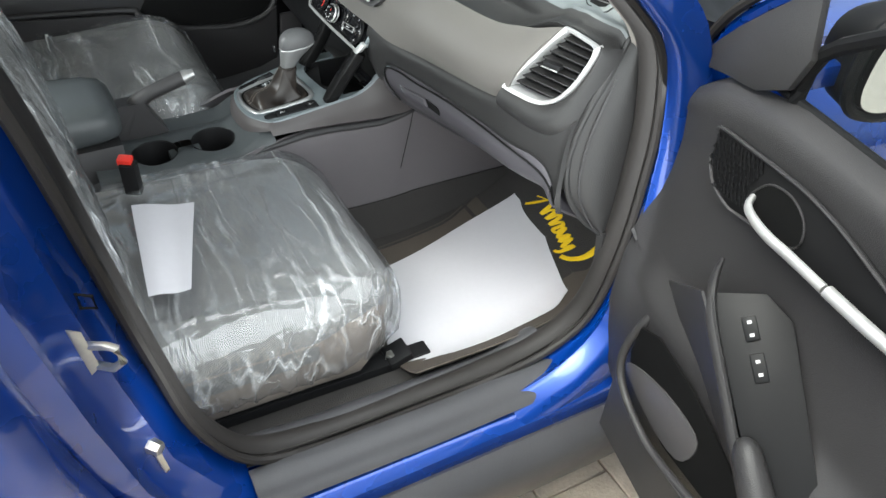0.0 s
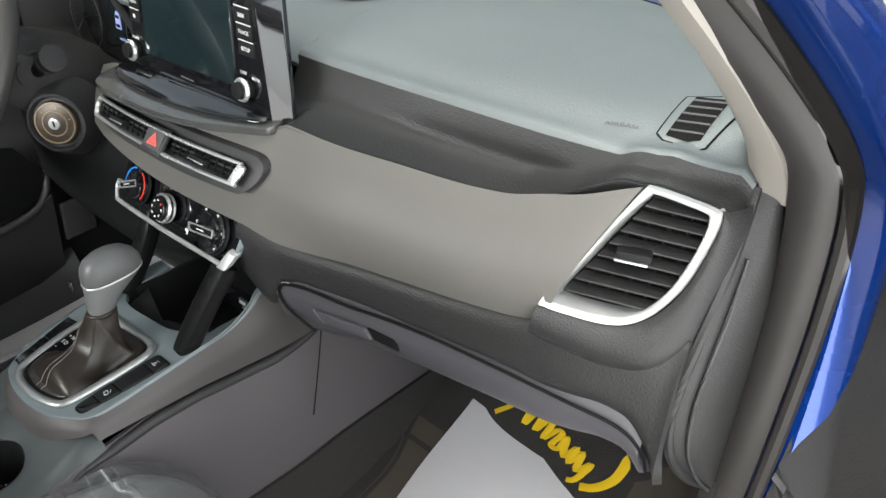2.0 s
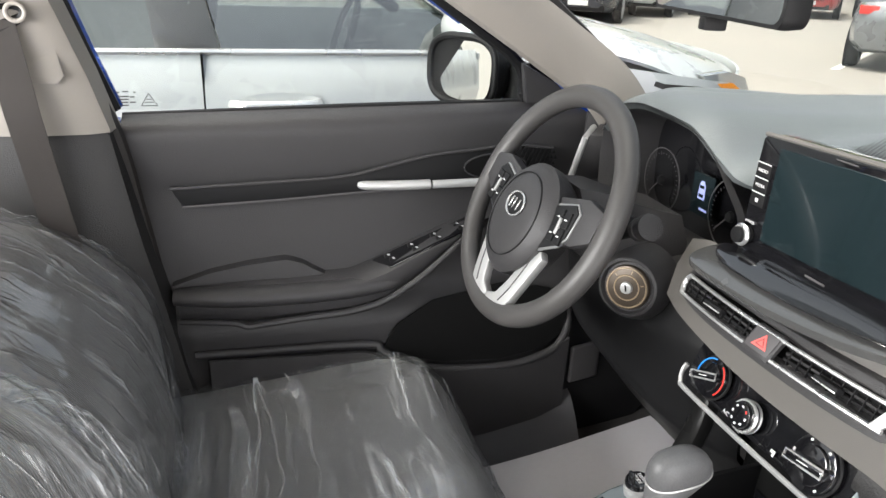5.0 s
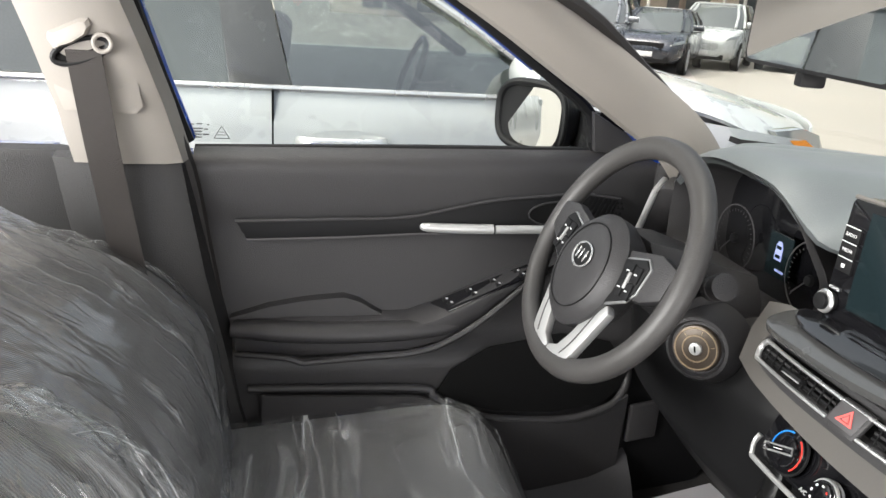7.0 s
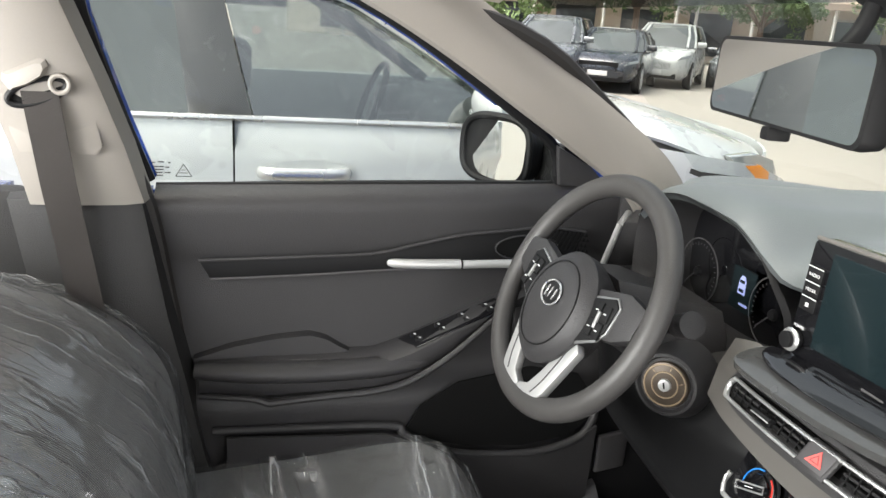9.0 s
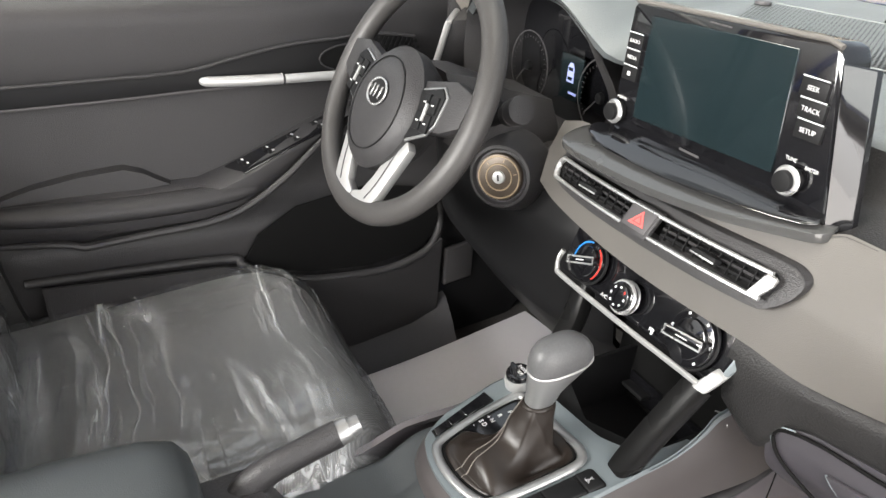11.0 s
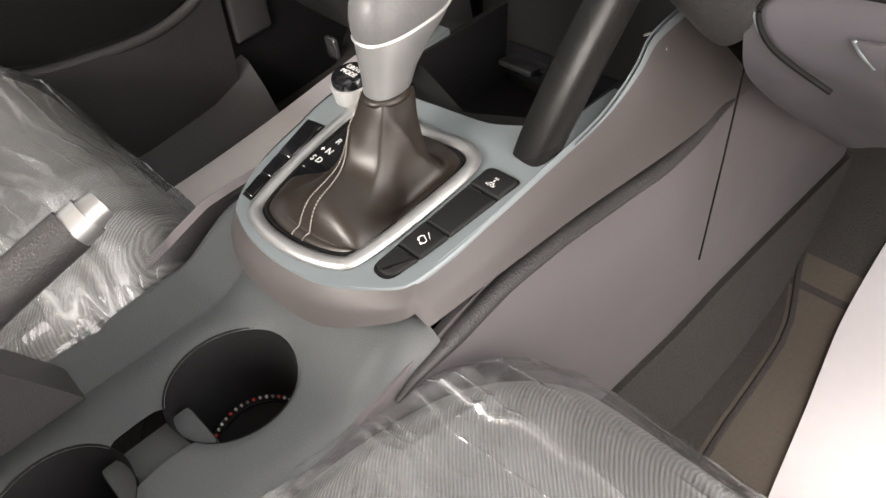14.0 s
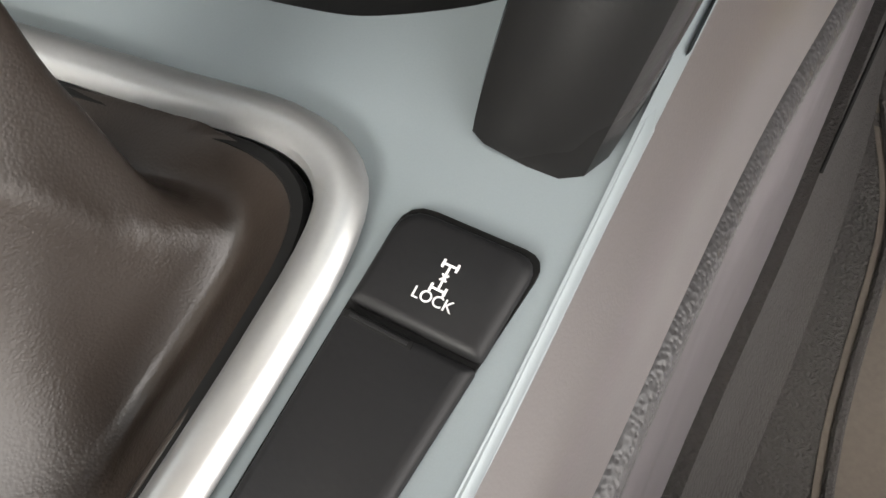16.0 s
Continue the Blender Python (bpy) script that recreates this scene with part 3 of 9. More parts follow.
# B-pillar jamb on the passenger's side
B_PTS = [(-0.41, 0.425), (-0.475, 0.47), (-0.550, 0.61), (-0.592, 0.78), (-0.627, 0.95), (-0.665, 1.13), (-0.715, 1.30), (-0.755, 1.47)]
part("rear_jamb", loft([[Vector((0.712 - max(0, zz - 1.05) * 0.28, yy + 0.008, zz)), Vector((0.735 - max(0, zz - 1.05) * 0.28, yy - 0.012, zz)), Vector((0.765 - max(0, zz - 1.05) * 0.28, yy - 0.022, zz)), Vector((0.785 - max(0, zz - 1.05) * 0.28, yy - 0.055, zz)),
                         Vector((0.81 - max(0, zz - 1.05) * 0.28, yy - 0.066, zz)), Vector((0.82 - max(0, zz - 1.05) * 0.28, yy - 0.10, zz)), Vector((0.70 - max(0, zz - 1.05) * 0.28, yy - 0.12, zz))]
                        for yy, zz in B_PTS]), "blue", car, "glossy blue pillar behind the door opening")
part("rear_door_skin", loft([[Vector((0.835 + ox, yy - 0.085, zz)), Vector((0.865 + ox, yy - 0.095, zz)), Vector((0.89 + ox, yy - 0.13, zz)), Vector((0.90 + ox, -1.5, zz)), Vector((0.80 + ox, -1.5, zz)), Vector((0.80 + ox, yy - 0.13, zz))]
                             for yy, zz, ox in ((-0.44, 0.44, -0.04), (-0.50, 0.51, -0.01), (-0.565, 0.66, 0.01), (-0.60, 0.80, 0.02), (-0.63, 0.95, 0.015), (-0.67, 1.12, -0.02), (-0.715, 1.30, -0.085), (-0.755, 1.48, -0.16))]), "blue", car, "blue rear door edge")
part("rear_side_pane", prism([(0.882, -0.84, 1.15), (0.815, -0.92, 1.42), (0.815, -1.44, 1.42), (0.882, -1.44, 1.15)], (0.006, 0, 0.002), 0.002), "tint", car, "tinted rear door pane")
striker = part("door_striker", tube([(0.768, -0.645, 0.880), (0.790, -0.622, 0.892), (0.797, -0.612, 0.890), (0.799, -0.608, 0.868), (0.792, -0.618, 0.854), (0.768, -0.640, 0.846)], 0.0055, 8), "steel", car, "zinc door striker loop")
part("striker_plate", prism([(0.772, -0.660, 0.918), (0.776, -0.646, 0.913), (0.776, -0.636, 0.850), (0.772, -0.648, 0.835)], (0.004, 0.004, 0), 0.001), "steel", striker)
stop = part("door_bumper", cyl(0.012, 0.010, 0.02, facing((0.770, -0.600, 0.665), (0.75, 0.65, 0)), 6, 0.002), "steel", car, "pale hexagonal door stop")
part("bracket", prism([(0.772, -0.600, 0.652), (0.772, -0.590, 0.648), (0.775, -0.583, 0.606), (0.775, -0.590, 0.602)], (0.005, 0.003, 0), 0.001), "steel", stop)
part("clip_hole", tube([(0.770, -0.638, 0.962), (0.772, -0.622, 0.955), (0.772, -0.620, 0.936), (0.770, -0.636, 0.940)], 0.0022, 6, True), "void", car)

# sill: scuff plate, blue strip, black cladding
SILL = ((-0.62, 0.0), (-0.45, 0.0), (0.05, 0.006), (0.15, 0.024), (0.19, 0.04))
part("sill_inner", loft([[Vector((x, yy, z + dz)) for x, z in ((0.60, 0.385), (0.640, 0.412), (0.664, 0.436), (0.69, 0.440), (0.73, 0.438), (0.742, 0.42), (0.70, 0.38))] for yy, dz in SILL]), "rubber", car)
part("sill_trim", sheet(lambda u, v: Vector((0.648 + 0.042 * v, -0.46 + 0.62 * u, 0.428 + 0.026 * math.sin(min(1, v * 1.1) * 1.9) + ease(-0.46 + 0.62 * u, [(-0.46, 0.012), (-0.30, 0.0), (0.03, 0.004), (0.16, 0.04)]))), 30, 10, -0.004), "scuff", car, "grey plastic sill trim")
part("scuff_plate", sheet(lambda u, v: Vector((0.733 + 0.070 * v, -0.46 + (0.645 - 0.03 * v) * u, 0.452 - 0.016 * v ** 2 + 0.002 * math.sin(v * 9) + ease(u, [(0.0, 0.004), (0.5, 0.0), (0.85, 0.006), (1.0, 0.016)]))), 30, 14, -0.006), "scuff", car, "ribbed black scuff plate on the sill")
for k in range(2):
    part("scuff_rib", tube([(0.716 + 0.011 * k, yy, 0.4525 - 0.003 * k + ease(yy, [(-0.46, 0.02), (-0.34, 0.004), (0.03, 0.008), (0.155, 0.042), (0.22, 0.10)])) for yy in (-0.46, -0.34, -0.16, -0.05, 0.03, 0.10, 0.155, 0.19, 0.22)], 0.0030, 6, steps=3), "rubber", car)
part("sill_skin", loft([[Vector((x, yy, z + dz)) for x, z in ((0.74, 0.425), (0.79, 0.436), (0.815, 0.434), (0.830, 0.424), (0.836, 0.40), (0.83, 0.34), (0.74, 0.34))]
                        for yy, dz in ((-1.5, 0.0), (-0.5, 0.0), (0.05, 0.002), (0.15, 0.006), (0.22, 0.012), (0.34, 0.03))]), "blue", car, "glossy blue sill")
part("cladding", loft([[Vector((x, yy, z)) for x, z in ((0.825, 0.392), (0.845, 0.406), (0.862, 0.404), (0.885, 0.392), (0.897, 0.37), (0.892, 0.30), (0.86, 0.22), (0.80, 0.24), (0.80, 0.38))] for yy in (-1.5, -0.4, 0.1, 0.36, 0.5)]), "scuff", car, "unpainted grey sill cladding")

# front wing and bonnet seen over the open door's hinge and through the windscreen
part("front_wing", loft([[Vector((0.81, yy, 0.45)), Vector((0.875 + b, yy, 0.55)), Vector((0.90 + b, yy, 0.75)), Vector((0.885 + b, yy, 0.93)), Vector((0.845 + b, yy, 1.02)), Vector((0.79, yy, 1.065 + c)), Vector((0.74, yy, 1.08 + c)), Vector((0.74, yy, 0.45))]
                         for yy, b, c in ((0.32, 0, 0.03), (0.45, 0.005, 0.015), (0.7, 0.015, -0.005), (1.0, 0.02, -0.03), (1.25, 0.0, -0.07), (1.5, -0.05, -0.13))]), "blue", car, "blue front wing")
part("front_wing", loft([[Vector((2 * CX - x, yy, z)) for x, z in ((0.81, 0.45), (0.90 + b, 0.6), (0.90 + b, 0.85), (0.85 + b, 1.01), (0.79, 1.065 + c), (0.74, 1.08 + c), (0.74, 0.45))]
                         for yy, b, c in ((0.32, 0, 0.03), (0.7, 0.015, -0.005), (1.0, 0.02, -0.03), (1.25, 0.0, -0.07), (1.5, -0.05, -0.13))]), "blue", car)


def bonnet(u, v):
    x = -0.76 + 1.52 * u
    y0 = 0.40 + 0.33 * (1 - abs(x / 0.76) ** 2.5)
    y = y0 + (1.55 - y0) * v
    return Vector((CX + x, y, 1.105 + 0.02 * (1 - (x / 0.76) ** 2) - 0.14 * v ** 2.2 + 0.012 * math.exp(-((abs(x) - 0.42) / 0.06) ** 2)))


part("bonnet", sheet(bonnet, 48, 30, -0.02), "blue", car, "glossy blue bonnet")
part("cowl", sheet(lambda u, v: Vector((CX - 0.70 + 1.4 * u, (ws_edge(CX - 0.70 + 1.4 * u) + 0.01) * (1 - v) + (0.42 + 0.34 * (1 - abs(2 * u - 1) ** 2.5)) * v, 1.168 - 0.062 * v)), 40, 4, -0.01), "black", car, "black cowl below the windscreen")
for a, b in ((-0.45, 0.15), (0.02, 0.55)):
    part("wiper", tube([(CX + a, ws_edge(CX + a) + 0.05, 1.142), (CX + (a + b) / 2, ws_edge(CX + (a + b) / 2) + 0.035, 1.163), (CX + b, ws_edge(CX + b) + 0.03, 1.160)], 0.006, 6, flat=(1, 0.7), steps=4), "black", car, "black wiper blade")

# roof and pillars' inner trim
A_IN = [(0.655, 0.235, 1.125), (0.648, 0.19, 1.18), (0.62, 0.05, 1.285), (0.585, -0.13, 1.40), (0.565, -0.26, 1.462), (0.55, -0.40, 1.50), (0.545, -0.62, 1.515)]


def pillar_trim(pts, name, w0, w1, label=""):
    line = smooth_line(pts, 6)
    rings = []
    for i, p in enumerate(line):
        t = (line[min(i + 1, len(line) - 1)] - line[max(i - 1, 0)]).normalized()
        s = Vector((1 if p.x > 0 else -1, 0, 0))
        n = s.cross(t).normalized()
        if n.z < 0:
            n = -n
        w = w0 + (w1 - w0) * i / (len(line) - 1)
        rings.append([p + s * (dx * 0.03) + n * (w * dn) for dx, dn in ((0.6, -1), (-0.1, -0.92), (-0.75, -0.45), (-1.0, 0.1), (-0.75, 0.62), (-0.1, 0.98), (0.9, 1), (1.1, 0))])
    return part(name, loft(rings), "beige", car, label)


A_RIGHT = [(0.672, 0.235, 1.115), (0.668, 0.19, 1.175), (0.650, 0.05, 1.285), (0.625, -0.13, 1.40), (0.605, -0.26, 1.462), (0.58, -0.40, 1.50), (0.56, -0.62, 1.515)]
pillar_trim(A_RIGHT, "pillar_trim", 0.026, 0.04, "beige windscreen pillar trim")
A_LEFT = [(-0.625, 0.170, 1.090), (-0.628, 0.105, 1.174), (-0.625, -0.005, 1.250), (-0.615, -0.120, 1.322), (-0.600, -0.250, 1.402), (-0.585, -0.370, 1.466), (-0.570, -0.470, 1.506), (-0.550, -0.62, 1.535)]
pillar_trim(A_LEFT, "pillar_trim", 0.050, 0.050)


def roof(u, v):
    x, y = -0.57 + 1.14 * u, -1.6 + 1.38 * v
    return Vector((CX + x, y, 1.535 - 0.04 * abs(x / 0.57) ** 3 - 0.02 * v ** 6))


part("headliner", sheet(roof, 24, 20, 0.03), "headliner", car, "pale headliner")
part("roof_skin", sheet(lambda u, v: roof(u, v) * 1.0 + Vector((0, 0, 0.045)), 16, 12, 0.01), "blue", car)
for s, ang in ((-1, 0), (1, 0)):
    part("sun_visor", box((0.40, 0.15, 0.016), pose(CX + s * 0.30, -0.305, 1.497, -14, 0, -s * 7), 0.007, 3), "headliner", car, "folded beige sun visor")


def windscreen(u, v):
    x0, x1 = 0.70, 0.53
    yb, zb = ws_edge(CX + (2 * u - 1) * 0.66) + 0.03, 1.165
    yt, zt = -0.235 + 0.05 * (1 - (2 * u - 1) ** 2), 1.512 - 0.02 * (2 * u - 1) ** 2
    return Vector((CX + (2 * u - 1) * (x0 + (x1 - x0) * v), yb + (yt - yb) * v, zb + (zt - zb) * v + 0.035 * math.sin(v * math.pi)))


pane = part("windscreen", sheet(windscreen, 24, 14), "glass", car, "clear laminated windscreen")
pane.visible_shadow = False
band = part("tint_band", sheet(lambda u, v: windscreen(u, 0.80 + 0.2 * v) + Vector((0, -0.006, -0.004)), 24, 4), "shade", pane)
band.visible_shadow = False

# driver's side B-pillar: beige above, black below, with belt
B_L = [(-0.640, -0.742, 1.113), (-0.622, -0.764, 1.205), (-0.600, -0.792, 1.30), (-0.572, -0.828, 1.41), (-0.550, -0.862, 1.50)]
part("pillar_trim", loft([[Vector((x - 0.055, y + 0.008, z)), Vector((x, y, z)), Vector((x + 0.012, y - 0.025, z)), Vector((x + 0.018, y - 0.10, z)), Vector((x + 0.012, y - 0.158 + 0.008 * k, z)), Vector((x - 0.05, y - 0.172 + 0.008 * k, z))]
                          for k, (x, y, z) in enumerate(smooth_line(B_L, 1))]), "beige", car, "beige pillar trim")
part("pillar_base", loft([[Vector((x - 0.05, y + 0.01, z)), Vector((x, y, z)), Vector((x + 0.012, y - 0.03, z)), Vector((x + 0.016, y - 0.11, z)), Vector((x, y - 0.19, z)), Vector((x - 0.06, y - 0.2, z))]
                          for x, y, z in ((-0.653, -0.748, 1.115), (-0.645, -0.735, 1.04), (-0.64, -0.715, 0.92), (-0.64, -0.69, 0.80), (-0.64, -0.665, 0.66), (-0.64, -0.63, 0.52), (-0.64, -0.61, 0.42))]), "band", car, "black lower pillar cover")
part("pillar_trim", loft([[Vector((2 * CX - x - 0.03, y + 0.06, z)), Vector((2 * CX - x + 0.03, y + 0.06, z)), Vector((2 * CX - x + 0.03, y - 0.06, z)), Vector((2 * CX - x - 0.01, y - 0.06, z))] for x, y, z in [(-0.665, -0.745, 0.45)] + B_L]), "beige", car)

# rear side panes and closing walls behind the seats
part("rear_trim", box((0.05, 0.9, 0.64), Matrix.Translation((-0.72, -1.37, 0.80)), 0.02), "band", car, "black rear door lining")
part("rear_trim", box((0.05, 0.85, 0.64), Matrix.Translation((0.745, -1.36, 0.78)), 0.02), "soft", car)
part("boot_wall", box((1.46, 0.04, 0.75), Matrix.Translation((CX, -1.66, 0.78)), 0.02), "soft", car, "black wall behind the rear seats")
for s_, y_first in ((1, -1.52), (-1, -0.98)):
    part("rear_quarter", loft([[Vector((CX + s_ * (w - a), y, z)) for a, z in ((0.14, 0.30), (0.03, 0.34), (0.0, 0.58), (0.0, 0.92), (0.03, 1.10), (0.12, 1.11), (0.14, 0.60))] for y, w in ((y_first, 0.885), (-1.9, 0.888), (-2.25, 0.85), (-2.42, 0.76))]), "blue", car, "blue rear quarter")
    part("roof_rail", tube([(CX + s_ * 0.605, -0.88, 1.558), (CX + s_ * 0.60, -1.6, 1.55), (CX + s_ * 0.60, -2.10, 1.53), (CX + s_ * 0.72, -2.38, 1.12)], 0.040, 10, steps=4), "blue", car)
    part("rear_pillar", tube([(CX + s_ * 0.83, -1.62, 1.10), (CX + s_ * 0.72, -1.70, 1.35), (CX + s_ * 0.61, -1.76, 1.54)], 0.035, 8, steps=3), "blue", car)
    part("tail_light", box((0.10, 0.16, 0.20), Matrix.Translation((CX + s_ * 0.74, -2.37, 0.98)), 0.03), "red", car, "red tail light")
    for yw in (1.05, -1.78):
        tm = Matrix.Translation((CX + s_ * 0.795, yw, 0.335)) @ pose(0, 0, 0, 0, 90, 0)
        tyre = part("wheel", tube([tm @ Vector((0.265 * math.cos(t), 0.265 * math.sin(t), 0)) for t in (2 * math.pi * k / 28 for k in range(28))], 0.07, 10, True, (0.95, 1.3), (1, 0, 0)), "tyre", car, "black tyre")
        part("rim", cyl(0.21, 0.21, 0.10, tm @ Matrix.Translation((0, 0, -0.05)), 24, 0.01), "alloy", tyre, "alloy rim")
part("tailgate", loft([[Vector((CX + x, y, z)) for x in (-w, -0.4 * w, 0.4 * w, w)] + [Vector((CX + x, y + 0.05, z)) for x in (w, 0.4 * w, -0.4 * w, -w)] for w, y, z in ((0.74, -2.40, 0.32), (0.76, -2.46, 0.55), (0.75, -2.46, 0.85), (0.73, -2.42, 1.11))]), "blue", car, "blue tailgate")
part("rear_window", prism([(CX - 0.70, -2.40, 1.12), (CX + 0.70, -2.40, 1.12), (CX + 0.57, -2.12, 1.50), (CX - 0.57, -2.12, 1.50)], (0, -0.006, 0.003)), "tint", car, "tinted rear window")
part("rear_roof", sheet(lambda u, v: Vector((CX - 0.58 + 1.16 * u, -2.16 + 0.62 * v, 1.575 - 0.045 * abs(2 * u - 1) ** 3 - 0.03 * (1 - v) ** 2)), 16, 8, 0.01), "blue", car, "blue roof")
part("front_bumper", loft([[Vector((CX + w * k, y0 - 0.16 * abs(k) ** 3, z)) for k in (-1, -0.7, -0.35, 0, 0.35, 0.7, 1)] + [Vector((CX + w * k, 1.30, z)) for k in (1, 0.35, -0.35, -1)] for w, y0, z in ((0.78, 1.54, 0.28), (0.82, 1.66, 0.45), (0.80, 1.64, 0.72), (0.76, 1.56, 0.93))]), "blue", car, "blue front bumper")
part("grille", box((0.95, 0.04, 0.12), Matrix.Translation((CX, 1.635, 0.74)), 0.02), "black", car, "black grille")

# ---- neighbouring things are built further down; here the dashboard ----
dash = thing("dashboard", "black soft-touch dashboard with a brushed grey centre panel", "dashboard")


def lip_y(x):
    """How far back the padded dash top reaches."""
    return ease(x, [(-0.66, 0.16), (-0.58, 0.075), (-0.40, 0.05), (-0.20, 0.07), (-0.16, 0.115), (0.16, 0.118), (0.35, 0.132), (0.60, 0.165), (0.66, 0.20)])


def lip_z(x):
    return ease(x, [(-0.66, 1.09), (-0.58, 1.115), (-0.50, 1.172), (-0.40, 1.190), (-0.30, 1.184), (-0.22, 1.145), (-0.16, 1.118), (0.0, 1.115), (0.3, 1.112), (0.62, 1.108), (0.66, 1.09)])


def pad_z(x, y):
    """Height of the padded dash top at a place clear of its rolled edge."""
    y0, y1 = lip_y(x), ws_edge(x)
    k = min(1.0, max(0.0, (y - y0) / (y1 - y0)))
    z0 = lip_z(x)
    top = 1.150 + 0.028 * (1 - (1 - k) ** 2)
    edge = 1 - math.exp(-(k * (y1 - y0)) / 0.035)
    z = z0 + (max(top, z0 + 0.006) - z0) * edge
    z += 0.026 * max(0.0, 1 - abs((x + 0.39) / 0.23) ** 2.2) * math.exp(-(y - y0) / 0.14) * edge
    return z - 0.028 * max(0.0, (x - 0.632) / 0.036) ** 2


def pad(u, v):
    x = -0.664 + 0.794 * u
    y = lip_y(x) + (ws_edge(x) - lip_y(x)) * v
    return Vector((x, y, pad_z(x, y)))


part("top_pad", sheet(pad, 70, 34, 0.012), "pad", dash, "grained dash top, sky sheen in its grey")


def silver_top(x):
    return ease(x, [(-0.24, 1.035), (-0.18, 1.050), (0.16, 1.054), (0.19, 1.066), (0.30, 1.064), (0.40, 1.0635), (0.46, 1.067), (0.52, 1.084), (0.575, 1.111), (0.605, 1.104)])


def silver_low(x):
    return ease(x, [(-0.24, 0.955), (-0.18, 0.946), (0.0, 0.941), (0.15, 0.942), (0.22, 0.9355), (0.325, 0.941), (0.46, 0.952), (0.53, 0.960), (0.60, 0.975)])


def face_y(x):
    return ease(x, [(-0.72, 0.09), (-0.30, 0.02), (-0.12, 0.0), (0.15, 0.004), (0.33, 0.036), (0.55, 0.074), (0.66, 0.125)])


def centre_y(x, z, y):
    """Round the centre stack the panel leans back; further out it keeps y."""
    k = min(1.0, max(0.0, (x - 0.17) / 0.15))
    k = k * k * (3 - 2 * k)
    yc = 0.010 + (0.5 if z > 1.0 else 0.2) * (z - 1.0) + 0.38 * x * x
    return yc + (y - yc) * k


def silver(u, v):
    x = -0.235 + 0.795 * u
    t, b = silver_top(x), silver_low(x)
    x += max(0, u - 0.93) / 0.07 * (0.047 * v - 0.018)
    z = b + (t - b) * v
    out = lerp(x, [(-0.2, 0.010), (0.15, 0.014), (0.25, 0.03), (0.55, 0.02)])
    y = face_y(x) + lerp(x, [(-0.2, -0.004), (0.0, 0.006), (0.13, 0.022), (0.17, 0.034), (0.25, 0.036), (0.6, 0.05)]) * v ** 2.2 + 0.010 * (1 - v) ** 3 - out * 0.30 * math.sin(v * math.pi)
    return Vector((x, centre_y(x, z, y), z))


part("grey_panel", sheet(silver, 90, 22, 0.006), "silver", dash, "brushed warm grey trim panel")


def vent_pose(x, z):
    """A place on the sloping face of the passenger's outer vent."""
    return Vector((x, 0.077 + 0.45 * (x - 0.54) + 0.32 * (z - 0.992), z))


def panel_edge(x):
    """Where the pad's recessed foot meets the grey panel, or the vent's frame."""
    z = silver_top(min(x, 0.6)) - 0.003
    y = face_y(x) + lerp(x, [(0.13, 0.022), (0.17, 0.034), (0.25, 0.036), (0.6, 0.05)]) + 0.004
    p = Vector((x, centre_y(x, z, y), z))
    q = vent_pose(x, lerp(x, [(0.585, 1.109), (0.60, 1.1105), (0.65, 1.101), (0.668, 1.082)]))
    k = min(1.0, max(0.0, (x - 0.572) / 0.022))
    return p.lerp(q, k * k * (3 - 2 * k))


def pad_column(x):
    """Recess, roll and top of the pad at one x, from the panel to the windscreen."""
    a = panel_edge(x)
    b = Vector((x, max(lip_y(x), a.y + 0.014), max(lip_z(x) - 0.028 * max(0.0, (x - 0.632) / 0.036) ** 2, a.z + 0.010)))
    deep = min(1.0, max(0.0, (b.z - a.z - 0.010) / 0.035))
    y1 = max(ws_edge(x), b.y + 0.035)
    far = min(0.075, 0.6 * (y1 - b.y))
    pts = [a + Vector((0, 0.012, -0.016)), a, a + Vector((0, 0.005, 0.001)), a.lerp(b, 0.45) + Vector((0, 0.023, -0.006)) * deep, b - Vector((0, -0.001, 0.010)) * deep, b + Vector((0, 0.007, 0.013))]
    for d in (0.32 * far, 0.64 * far, far):
        pts.append(Vector((x, b.y + d, max(b.z + 0.016, pad_z(x, b.y + d)))))
    y0 = b.y + far
    for k in range(1, 8):
        y = y0 + (y1 - y0) * k / 7
        pts.append(Vector((x, y, pad_z(x, y))))
    return smooth_line(pts, 4)


PADS = [pad_column(0.128 + 0.534 * i / 90) for i in range(91)]
# one skin in two tones: top paled for sky sheen, roll dark for shade
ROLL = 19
part("top_pad", sheet(lambda u, v: PADS[int(u * 90 + 0.5)][ROLL + int(v * (len(PADS[0]) - 1 - ROLL) + 0.5)], 90, len(PADS[0]) - 1 - ROLL), "pad", dash, "grained dash top, sky sheen in its grey")
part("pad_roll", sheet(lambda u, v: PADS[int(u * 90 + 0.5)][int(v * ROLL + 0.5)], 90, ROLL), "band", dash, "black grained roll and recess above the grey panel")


LOWER = smooth_line([(0.0, 0.0, 0), (-0.006, -0.007, 0), (-0.010, -0.025, 0), (-0.008, -0.055, 0), (-0.004, -0.080, 0), (0.006, -0.095, 0)], 4)
GLOVE = smooth_line([(0.004, 0.006, 0), (0.0, -0.010, 0), (0.0, -0.032, 0), (0.012, -0.062, 0), (0.045, -0.092, 0), (0.11, -0.140, 0), (0.24, -0.230, 0)], 5)


def pad_drop(x):
    """How far the grained lower pad hangs below the grey panel."""
    return 0.095 * ease(x, [(0.14, 0.95), (0.180, 1.15), (0.198, 1.0), (0.210, 0.68), (0.24, 0.58), (0.30, 0.60), (0.48, 0.72), (0.58, 0.98), (0.625, 1.15), (0.648, 1.5), (0.666, 2.0)])


